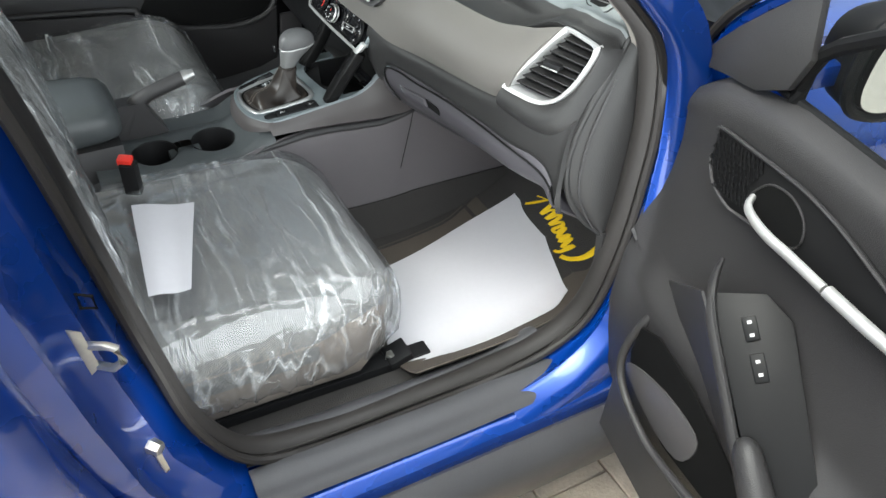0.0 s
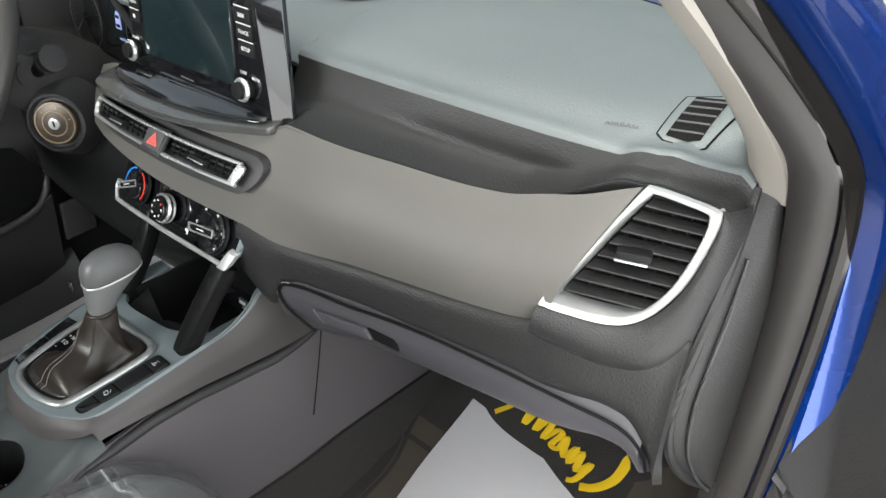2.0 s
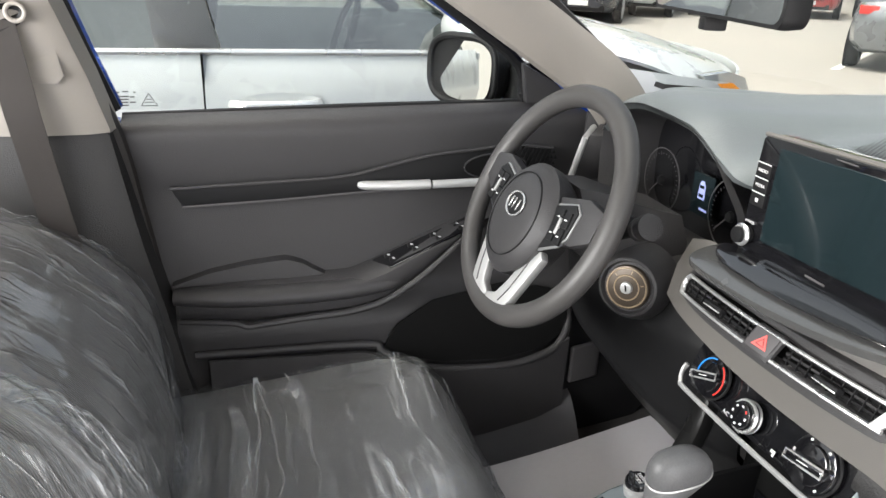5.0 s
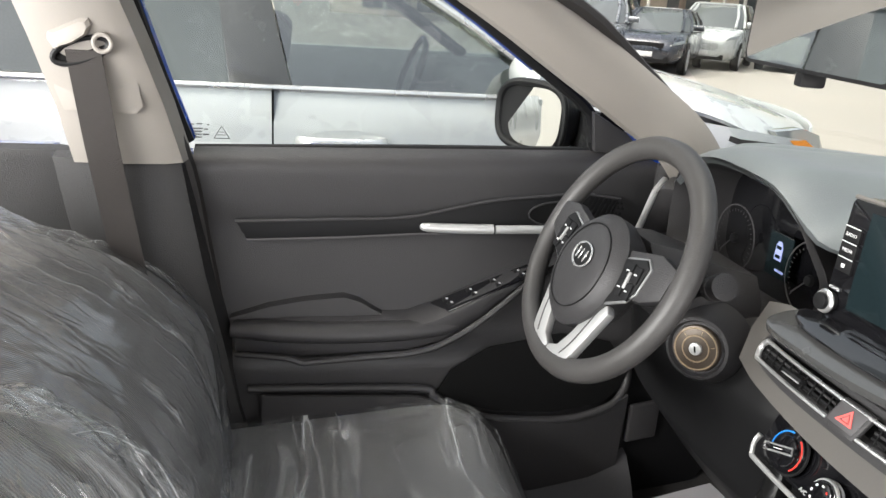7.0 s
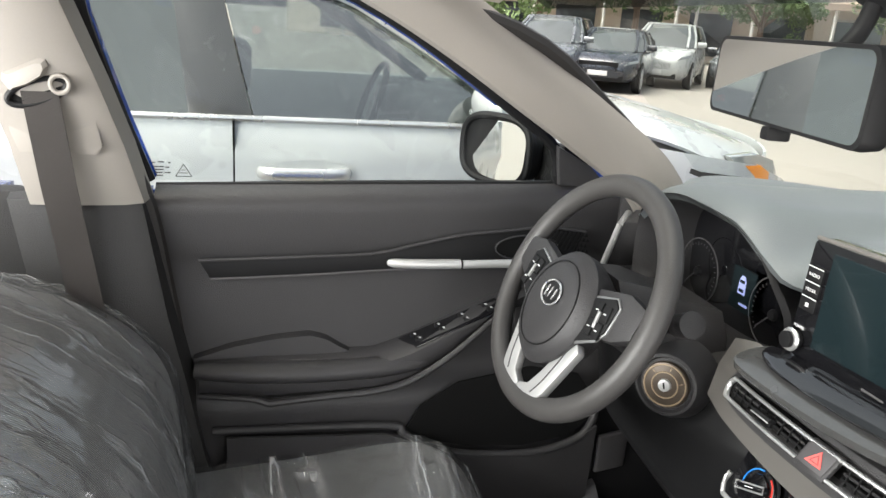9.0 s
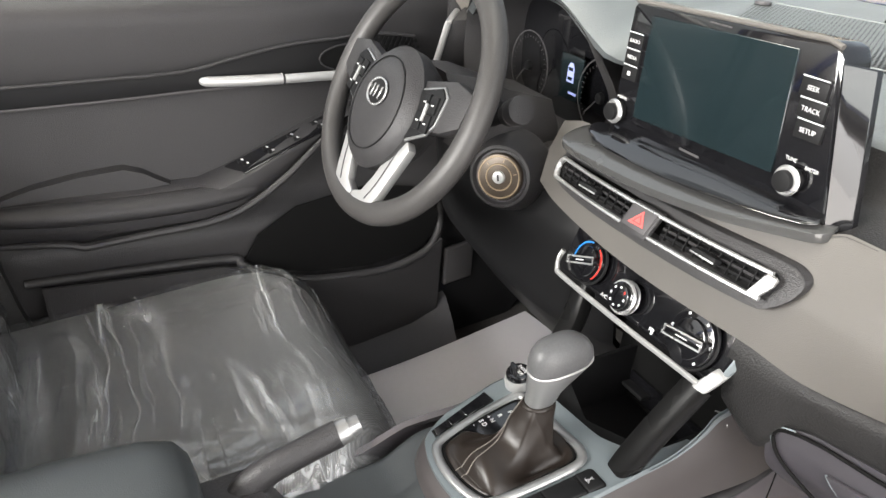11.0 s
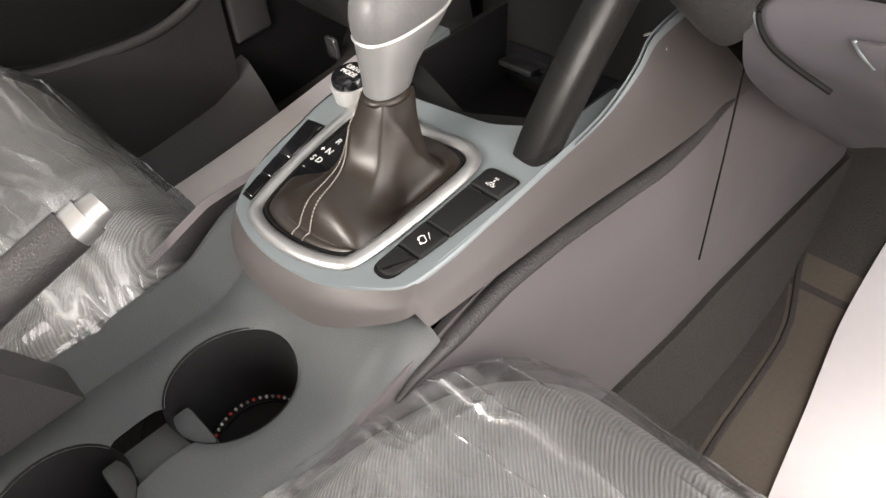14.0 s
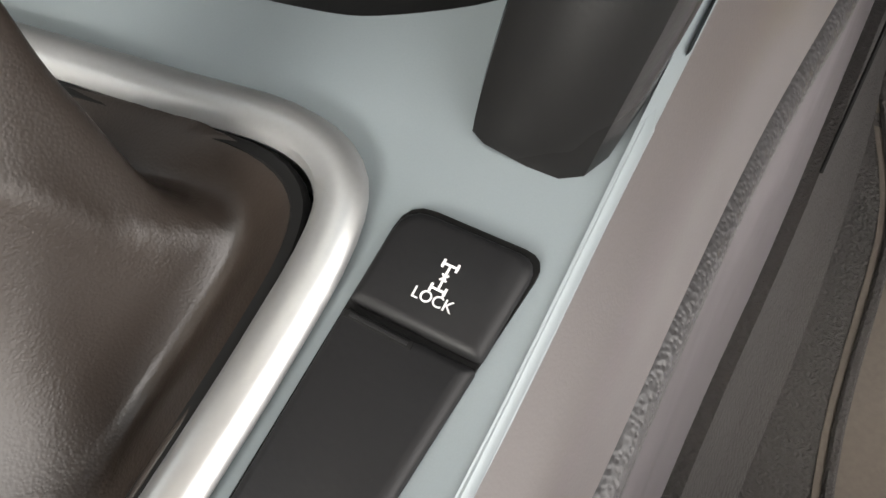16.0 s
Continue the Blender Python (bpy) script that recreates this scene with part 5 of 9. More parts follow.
shell = [sp(-0.147, 1.062), sp(-0.1440, 1.204), sp(-0.1385, 1.2105), sp(0.116, 1.2115), sp(0.1265, 1.2080), sp(0.1320, 1.1990), sp(0.1660, 1.055)]
part("housing", prism(shell, (0.004, 0.032, 0.0), 0.004), "piano", disp, "gloss black housing")
part("side_trim", prism([sp(0.1335, 1.196, 0.0), sp(0.1675, 1.052, 0.001), sp(0.1800, 1.058, -0.018), sp(0.1470, 1.192, -0.028)], (0.001, 0.006, 0), 0.002), "piano", disp, "gloss black side trim")
part("top_trim", tube([sp(-0.139, 1.2110, 0.0), sp(-0.02, 1.2118, 0.0), sp(0.114, 1.2125, 0.0), sp(0.1285, 1.2085, 0.0)], 0.0028, 8), "silver", disp)
part("panel", prism([sp(-0.1085, 1.084, 0.002), sp(-0.1085, 1.199, 0.002), sp(0.0880, 1.200, 0.002), sp(0.0970, 1.085, 0.002)], (0, 0.003, 0), 0.0008, 1), "screen", disp, "dark glass panel")
part("top_slot", box((0.03, 0.0015, 0.0005), facing(sp(-0.01, 1.205, 0.0008), SN)), "hard", disp)
LEDGE = [(-0.182, 0.010, 1.0405), (-0.186, 0.026, 1.0480), (-0.176, 0.046, 1.0570), (-0.150, 0.056, 1.0620), (0.0, 0.060, 1.0620), (0.150, 0.066, 1.0615), (0.173, 0.062, 1.0600), (0.174, 0.040, 1.0560), (0.150, 0.028, 1.0530), (0.070, 0.009, 1.0440), (-0.02, 0.000, 1.0390), (-0.11, 0.000, 1.0380), (-0.160, 0.004, 1.0380)]
part("ledge", prism(smooth_line([Vector((x, y, z + 0.035 * x)) for x, y, z in LEDGE], 3, True), (0, 0.002, -0.010), 0.003), "smoke", disp, "grey ledge below the screen")
GLOSS = [(-0.163, 0.038, 1.0585), (-0.140, 0.052, 1.0640), (0.0, 0.054, 1.0640), (0.140, 0.056, 1.0640), (0.163, 0.050, 1.0620), (0.158, 0.036, 1.0575), (0.090, 0.022, 1.0530), (0.0, 0.015, 1.0490), (-0.10, 0.016, 1.0490), (-0.146, 0.024, 1.0520)]
part("ledge_gloss", prism(smooth_line([Vector((x, y, z + 0.035 * x)) for x, y, z in GLOSS], 2, True), (0, 0, 0.0030), 0.0012, 1), "piano", disp, "gloss black ledge strip")
for k, tx in enumerate(("RADIO", "MEDIA", "")):
    z = 1.1675 - 0.0183 * k
    part("button", box((0.025, 0.0155, 0.004), facing(sp(-0.1275, z, 0.001), SN), 0.001), "black", disp, "black side button")
    part("button_line", box((0.024, 0.0011, 0.0006), facing(sp(-0.1275, z + 0.0092, 0.0032), SN)), "ink", disp)
    if tx:
        words("button_text", tx, 0.0056, facing(sp(-0.1275, z, 0.0034), SN), "ink", disp)
for k, tx in enumerate(("SEEK", "TRACK", "SETUP")):
    z = 1.1700 - 0.0185 * k
    part("button", box((0.029, 0.0160, 0.004), facing(sp(0.1150 + 0.0035 * k, z, 0.001), SN), 0.001), "black", disp, "black side button")
    part("button_line", box((0.028, 0.0011, 0.0006), facing(sp(0.1150 + 0.0035 * k, z + 0.0094, 0.0032), SN)), "ink", disp)
    words("button_text", tx, 0.0062, facing(sp(0.1150 + 0.0035 * k, z, 0.0034), SN), "ink", disp)
part("home_mark", box((0.005, 0.0045, 0.0006), facing(sp(-0.1275, 1.131, 0.0034), SN)), "ink", disp)
for x, zk in ((-0.1325, 1.0850), (0.1215, 1.0870)):
    m = facing(sp(x, zk), SN)
    kn = part("dial", cyl(0.0110, 0.0100, 0.018, m, 28, 0.001), "black", disp, "black rotary knob")
    part("dial_band", tube([m @ Vector((0.0112 * math.cos(a), 0.0112 * math.sin(a), 0.010)) for a in (2 * math.pi * k / 28 for k in range(28))], 0.0034, 6, True, up=SN), "chrome", kn, "knurled silver band")
words("button_text", "TUNE", 0.0050, facing(sp(0.113, 1.1045, 0.0012), SN), "ink", disp)
words("button_text", "ENTER", 0.0050, facing(sp(0.137, 1.1010, 0.0012), SN), "ink", disp)
words("button_text", "POWER", 0.0050, facing(sp(-0.1330, 1.1010, 0.0012), SN), "ink", disp)
part("logo_bar", box((0.03, 0.0025, 0.0004), facing(sp(-0.01, 1.071, 0.0012), SN)), "hard", disp)


# ---- driver's instruments, column and steering wheel ----
ARCH = [(-0.575, 1.02), (-0.578, 1.10), (-0.552, 1.148), (-0.49, 1.174), (-0.40, 1.188), (-0.31, 1.181), (-0.25, 1.158), (-0.208, 1.115), (-0.188, 1.07), (-0.196, 1.02), (-0.24, 0.987), (-0.33, 0.972), (-0.45, 0.972), (-0.54, 0.985)]
clu = thing("instrument_cluster", "dark instrument cluster under a black hood", "instrument cluster")
ring0 = smooth_line([(x, lip_y(x) + 0.0, z) for x, z in ARCH], 4, True)
cx0, cz0 = -0.385, 1.075
ring1 = [Vector((cx0 + (p.x - cx0) * 0.95, p.y + 0.02, cz0 + (p.z - cz0) * 0.94)) for p in ring0]
ring2 = [Vector((cx0 + (p.x - cx0) * 0.88, p.y + 0.105, cz0 + (p.z - cz0) * 0.86)) for p in ring0]
part("hood", loft([[p + Vector((0, 0.012, 0.0)) for p in ring0], ring0, ring1, ring2], caps=False), "soft", clu, "black instrument hood")
part("dial_face", prism([p + Vector((0, -0.004, 0)) for p in ring2], (0, 0.01, 0)), "piano", clu, "gloss black dial face")
for x, r in ((-0.479, 0.054), (-0.285, 0.054)):
    part("dial_ring", tube([(x + r * math.cos(a), 0.143, 1.045 + r * 1.02 * math.sin(a)) for a in (2 * math.pi * k / 40 for k in range(40))], 0.0011, 6, True, up=(0, 1, 0)), "hard", clu, "thin grey dial ring")
    for k in range(27):
        q = radians(225 - 10 * k)
        part("dial_tick", box((0.0055 if k % 3 == 0 else 0.003, 0.0006, 0.0009), Matrix.Translation((x + 0.046 * math.cos(q), 0.143, 1.045 + 0.046 * math.sin(q))) @ Matrix.Rotation(-q, 4, "Y")), "hard", clu)
    part("dial_hub", cyl(0.009, 0.007, 0.006, facing((x, 0.144, 1.045), (0, -1, 0)), 20, 0.001), "black", clu)
    part("needle", box((0.040, 0.0012, 0.0018), Matrix.Translation((x - 0.014, 0.139, 1.031)) @ Matrix.Rotation(radians(-45), 4, "Y")), "hard", clu)
part("info_display", prism([(-0.388, 0.1425, 1.022), (-0.333, 0.1425, 1.022), (-0.333, 0.1425, 1.088), (-0.388, 0.1425, 1.088)], (0, 0.003, 0)), "screen", clu, "small lit display")
part("car_symbol", prism([(x, 0.1415, z) for x, z in ((-0.370, 1.048), (-0.353, 1.048), (-0.354, 1.070), (-0.358, 1.077), (-0.365, 1.077), (-0.369, 1.070))], (0, 0.001, 0)), "led", clu)
for z in (1.054, 1.068):
    part("symbol_window", box((0.011, 0.0006, 0.005), Matrix.Translation((-0.3615, 0.1412, z))), "screen", clu)
part("figure_bar", box((0.020, 0.0008, 0.0035), Matrix.Translation((-0.352, 0.1415, 1.033))), "led", clu)
# lower dash on the driver's side
part("knee_panel", sheet(lambda u, v: Vector((-0.68 + 0.56 * u, lerp(v, [(0, 0.12), (0.35, 0.04), (0.7, 0.02), (1, 0.045)]) + 0.06 * abs(u * 2 - 1) ** 3, lerp(v, [(0, 0.66), (0.35, 0.76), (0.7, 0.90), (1, 0.985)]) - 0.02 * u)), 24, 20, 0.01), "black", dash, "black knee panel")
part("side_end", box((0.05, 0.30, 0.35), pose(-0.665, 0.24, 0.95, 0, 0, -14), 0.02), "soft", dash)
dv = thing("driver_air_vent", "black slatted air vent with satin silver edge beside the driver's door", "air vent")
part("vent_body", prism([(-0.655, 0.075, 1.02), (-0.60, 0.035, 1.015), (-0.585, 0.05, 1.10), (-0.62, 0.09, 1.115)], (0.01, 0.05, 0), 0.006), "soft", dv)
part("edge", tube([(-0.648, 0.066, 1.022), (-0.602, 0.032, 1.019), (-0.588, 0.046, 1.094), (-0.625, 0.08, 1.106)], 0.006, 8, True, up=(0, 1, 0)), "satin", dv, "satin silver vent edge")
for k in range(4):
    z = 1.034 + 0.018 * k
    part("slat", box((0.045, 0.006, 0.003), pose(-0.615, 0.05 + 0.004 * k, z, 0, 0, -36)), "black", dv)
# steering column
col = thing("steering_column", "black steering column shroud with ignition lock and stalk", "steering column")
WC, WN = Vector((-0.380, -0.122, 1.046)), Vector((0.07, -0.885, 0.44)).normalized()
part("shroud", loft([[c + Vector((sx * w, 0, sz * h)) for sx, sz in ((1, -0.5), (0.75, -0.95), (-0.75, -0.95), (-1, -0.5), (-1, 0.55), (-0.7, 1), (0.7, 1), (1, 0.55))]
                     for c, w, h in ((Vector((-0.385, -0.075, 1.03)), 0.055, 0.05), (Vector((-0.385, -0.03, 1.01)), 0.07, 0.062), (Vector((-0.384, 0.02, 0.985)), 0.075, 0.068), (Vector((-0.382, 0.09, 0.96)), 0.078, 0.075))]), "soft", col, "black column shroud")
KN = Vector((0.62, -0.74, 0.12)).normalized()
km = facing((-0.2745, -0.0190, 0.949), KN)
part("lock_boss", loft([[km @ Vector((r * math.cos(a), r * math.sin(a), z)) for a in (2 * math.pi * k / 32 for k in range(32))] for r, z in ((0.062, -0.055), (0.052, -0.02), (0.044, -0.001), (0.040, 0.001), (0.037, -0.006))]), "soft", col)
lockp = part("ignition_lock", cyl(0.034, 0.032, 0.006, km @ Matrix.Translation((0, 0, -0.004)), 36, 0.001), "bronze", col, "bronze-grey ignition lock")
for r in (0.0295, 0.0185):
    part("lock_ring", tube([km @ Vector((r * math.cos(a), r * math.sin(a), 0.0024)) for a in (2 * math.pi * k / 36 for k in range(36))], 0.0011, 6, True, up=KN), "tan_ring", lockp)
part("barrel", cyl(0.0095, 0.0085, 0.005, km @ Matrix.Translation((0, 0, 0.001)), 24, 0.001), "satin", lockp)
part("key_slot", box((0.0022, 0.009, 0.001), km @ pose(0, 0, 0.0064, 0, 0, 15)), "void", lockp)
for q in (20, 80, 140):
    part("lock_mark", box((0.0012, 0.005, 0.0004), km @ pose(0.024 * math.cos(radians(q)), 0.024 * math.sin(radians(q)), 0.0022, 0, 0, q - 90)), "tan_ring", lockp)
stalk = part("stalk", tube([(-0.335, -0.012, 1.010), (-0.300, -0.014, 1.026), (-0.268, -0.016, 1.041)], [0.012, 0.0095, 0.0105], 12, steps=4), "black", col, "black wiper stalk")
part("stalk_knob", cyl(0.0165, 0.0195, 0.040, facing((-0.272, -0.016, 1.039), (0.88, -0.06, 0.42)), 24, 0.003), "soft", stalk)
part("stalk_collar", cyl(0.0185, 0.0185, 0.004, facing((-0.258, -0.017, 1.0455), (0.88, -0.06, 0.42)), 24, 0.001), "hard", stalk)
part("stalk_boot", tube([(-0.320, -0.013 + 0.027 * math.cos(a), 1.016 + 0.027 * math.sin(a)) for a in (2 * math.pi * k / 24 for k in range(24))], 0.0045, 6, True, up=(1, 0, 0)), "soft", stalk)

wheel = thing("steering_wheel", "black leatherette steering wheel with silver lower spokes", "steering wheel")
wm = facing(WC, WN)


def wp(x, y, z=0.0):
    return wm @ Vector((x, y, z))


R = 0.176
part("rim", tube([wp(R * 1.02 * math.cos(a), R * math.sin(a) * (1 - 0.03 * max(0, -math.sin(a)))) for a in (2 * math.pi * k / 72 for k in range(72))], 0.0175, 14, True, (1.0, 0.92), WN), "rim", wheel, "black grained wheel rim")
hubp = []
for w, h, z in ((0.060, 0.056, -0.035), (0.074, 0.068, -0.005), (0.075, 0.069, 0.018), (0.066, 0.060, 0.030), (0.045, 0.042, 0.036)):
    hubp.append([wp(w * 1.10 * math.cos(a) * (1 - 0.12 * max(0, -math.sin(a))), h * 1.28 * math.sin(a) - 0.028, z) for a in (2 * math.pi * k / 36 for k in range(36))])
part("airbag_cover", loft(hubp), "soft", wheel, "black airbag cover")
part("cover_seam", tube([wp(0.060 * math.cos(a), 0.066 * math.sin(a) - 0.026, 0.0335) for a in (2 * math.pi * k / 40 for k in range(40))], 0.0012, 6, True, up=WN), "black", wheel)
badge = part("badge", prism([wp(0.024 * math.cos(a), 0.0185 * math.sin(a) - 0.012, 0.0355) for a in (2 * math.pi * k / 32 for k in range(32))], WN * 0.003, 0.001), "black", wheel, "oval badge")
part("badge_rim", tube([wp(0.024 * math.cos(a), 0.0185 * math.sin(a) - 0.012, 0.039) for a in (2 * math.pi * k / 32 for k in range(32))], 0.0016, 6, True, up=WN), "chrome", badge)
for x, w in ((-0.0115, 0.0035), (-0.002, 0.0028), (0.010, 0.0035)):
    part("badge_bar", box((w, 0.018, 0.002), wm @ pose(x, -0.012, 0.0392, 0, 0, -8), 0.0005, 1), "chrome", badge)
for s in (-1, 1):
    part("side_spoke", prism([wp(s * x, y, -0.006) for x, y in ((0.058, 0.030), (0.125, 0.047), (0.168, 0.040), (0.168, -0.005), (0.135, -0.022), (0.060, -0.040))], WN * 0.020, 0.006), "soft", wheel, "black side spoke")
    part("spoke_trim", prism([wp(s * x, y, 0.0125) for x, y in ((0.066, 0.020), (0.112, 0.034), (0.127, 0.024), (0.126, -0.016), (0.114, -0.033), (0.066, -0.058))], WN * 0.0045, 0.002), "knob", wheel, "silver switch surround")
    pod = part("switch_pod", prism([wp(s * x, y, 0.0165) for x, y in ((0.070, 0.017), (0.112, 0.031), (0.1245, 0.022), (0.1235, -0.015), (0.1130, -0.030), (0.070, -0.052))], WN * 0.003, 0.002), "black", wheel, "black switch pod")
    for k in range(2):
        for j in range(2):
            part("switch", box((0.016, 0.023, 0.004), wm @ pose(s * (0.092 + 0.019 * k), -0.019 + 0.0250 * j, 0.0205, 0, 0, s * 8), 0.0012), "black", pod)
            part("switch_mark", box((0.006, 0.0018, 0.0004), wm @ pose(s * (0.092 + 0.019 * k), -0.019 + 0.0250 * j, 0.0227, 0, 0, s * 8)), "ink", pod)
    part("roller", box((0.005, 0.024, 0.006), wm @ pose(s * 0.1015, -0.006, 0.022, 0, 0, s * 8), 0.002), "satin", pod)
    part("lower_spoke", prism([wp(s * x, y, -0.002) for x, y in ((0.048, -0.082), (0.078, -0.050), (0.090, -0.060), (0.066, -0.138), (0.052, -0.167), (0.0005, -0.172), (0.0005, -0.152), (0.022, -0.143), (0.036, -0.116))], WN * 0.014, 0.004), "satin", wheel, "silver lower spoke")
    part("spoke_groove", tube([wp(s * 0.068, -0.066, 0.0122), wp(s * 0.054, -0.120, 0.0122), wp(s * 0.040, -0.150, 0.0122)], 0.0012, 5, steps=4), "hard", wheel)

# ---- centre console ----
con = thing("centre_console", "grey plastic centre console with cup holders and gunmetal top plate", "centre console")
KX = 0.022


def kz(y):
    """Height of the console's top plate."""
    return 0.776 + 0.11 * (y + 0.111)


PLATE_R = [(0.1125, -0.2215), (0.1195, -0.2090), (0.1225, -0.185), (0.1235, -0.15), (0.1232, -0.08), (0.1232, -0.03), (0.1230, 0.0)]
PLATE_L = [(-0.084, 0.0), (-0.0865, -0.06), (-0.0845, -0.128), (-0.0795, -0.155), (-0.0690, -0.203), (-0.0480, -0.2385)]
BACK = [(-0.030, -0.2480), (-0.004, -0.2535), (0.028, -0.2540), (0.0615, -0.2490), (0.088, -0.2375)]
RING = [(-0.040, -0.1140), (-0.010, -0.1105), (0.030, -0.1070), (0.058, -0.1045), (0.0730, -0.1090), (0.0790, -0.121), (0.0798, -0.145), (0.0790, -0.172), (0.0775, -0.198), (0.0735, -0.2225), (0.066, -0.2310), (0.046, -0.2385), (0.022, -0.2425), (-0.004, -0.2425), (-0.0225, -0.2375), (-0.0300, -0.228), (-0.0365, -0.205), (-0.0425, -0.172), (-0.0465, -0.135), (-0.0465, -0.121)]
outer = [Vector((v.x, v.y, kz(v.y))) for v in smooth_line([(x, y, 0) for x, y in PLATE_L + BACK + PLATE_R], 8)]
NOTCH = [(0.1232, -0.075), (0.115, -0.046), (0.100, -0.046), (0.084, -0.0600), (0.063, -0.0715), (0.0475, -0.0757), (0.012, -0.0795), (-0.020, -0.0825), (-0.045, -0.079), (-0.068, -0.062), (-0.0862, -0.056)]
RX, RY = 0.0195, -0.1740      # the selector's middle


def ring_loop(off):
    """The outline of the selector's frame, drawn in by off."""
    k = 1 - off / 0.062
    return [(RX + (v.x - RX) * k, RY + (v.y - RY) * k) for v in smooth_line([(x, y, 0) for x, y in RING[::-1]], 4, True)]



def polar(loop, ang):
    """Where a ray from the selector's middle leaves a closed outline."""
    dx, dy = math.cos(ang), math.sin(ang)
    best = 0.0
    for (x0, y0), (x1, y1) in zip(loop, loop[1:] + loop[:1]):
        ex, ey = x1 - x0, y1 - y0
        den = dx * ey - dy * ex
        if abs(den) < 1e-12:
            continue
        s_ = ((x0 - RX) * ey - (y0 - RY) * ex) / den
        u_ = ((x0 - RX) * dy - (y0 - RY) * dx) / den
        if s_ > 0 and -1e-6 <= u_ <= 1 + 1e-6:
            best = max(best, s_)
    return RX + dx * best, RY + dy * best


rim_out = [(v.x, v.y) for v in outer if v.y < (-0.076 if v.x > 0 else -0.057)] + [(v.x, v.y) for v in smooth_line([(x, y, 0) for x, y in NOTCH], 4)]
rim_in = ring_loop(0.003)
NP = 240
rings = []
for k, dz in ((-0.02, -0.012), (0.0, -0.001), (0.04, 0.0), (0.35, 0.0), (0.70, 0.0), (0.965, 0.0), (0.99, -0.0012), (1.0, -0.0035), (1.0, -0.014)):
    ring = []
    for i in range(NP):
        an = 2 * math.pi * i / NP
        (xa, ya), (xb, yb) = polar(rim_in, an), polar(rim_out, an)
        x, y = xa + (xb - xa) * k, ya + (yb - ya) * k
        ring.append(Vector((x, y, kz(y) + dz)))
    rings.append(ring)
part("top_plate", loft(rings, caps=False), "plate", con, "satin gunmetal top plate")
for prong in ([(0.1220, -0.078), (0.1220, -0.03), (0.1215, 0.004), (0.108, 0.004), (0.104, -0.03), (0.104, -0.056)], [(-0.088, 0.0), (-0.092, -0.060), (-0.060, -0.070), (-0.060, 0.0)]):
    part("plate_prong", prism([Vector((x, y, kz(y) - 0.0125)) for x, y in prong], (0, 0, 0.012), 0.0015, 1), "plate", con)
UP = smooth_line([(0.1195, -0.2090, 0.7645), (0.1235, -0.15, 0.7708), (0.1232, -0.08, 0.7790), (0.1232, -0.035, 0.7850), (0.1236, -0.010, 0.7950), (0.1250, 0.008, 0.8090), (0.1265, 0.022, 0.8260), (0.134, 0.050, 0.8400)], 5)
DN = smooth_line([(0.1320, -0.216, 0.742), (0.1345, -0.15, 0.742), (0.1345, -0.08, 0.737), (0.1355, -0.03, 0.732), (0.139, 0.02, 0.730), (0.142, 0.06, 0.7305), (0.142, 0.105, 0.7305), (0.144, 0.150, 0.728)], 5)


back_edge = [v for v in outer if v.y < -0.2095 or v.x < 0]
EDGE_T = back_edge + UP
EDGE_B = [p + Vector(((p.x - KX) * 0.045, -0.007 if p.y < -0.2 else 0, -0.032 + 0.018 * max(0, min(1, (p.x - 0.07) / 0.05)))) for p in back_edge] + DN


def skirt(u, v):
    """The plate's rounded edge, running on into the wing that climbs to the dash."""
    k = min(int(u * (len(EDGE_T) - 1) + 0.5), len(EDGE_T) - 1)
    a, c = EDGE_T[k], EDGE_B[k]
    away = Vector((a.x - KX, a.y + 0.13 if a.y < -0.13 else 0, 0)).normalized()
    return a.lerp(c, v) + away * (-0.0025 + 0.0070 * math.sin(min(1, v * 1.6) * math.pi / 2)) + Vector((0, 0, (0.0002 if a.y < -0.2 else 0.0014) * (1 - min(1, v * 5))))


part("plate_edge", sheet(lambda u, v: skirt(u, 0.08 * v), len(EDGE_T) - 1, 4, 0), "plate", con, "rounded gunmetal plate edge", sharp=70)
part("plate_skirt", sheet(lambda u, v: skirt(u, 0.08 + 0.92 * v), len(EDGE_T) - 1, 12, 0), "sides", con, "warm grey slope up to the dash", sharp=70)
part("wing_inner", sheet(lambda u, v: UP[12 + int(u * (len(UP) - 13) + 0.5)] + Vector((-0.022 * v, 0, -0.05 * v)), len(UP) - 13, 4, 0), "plate", con)
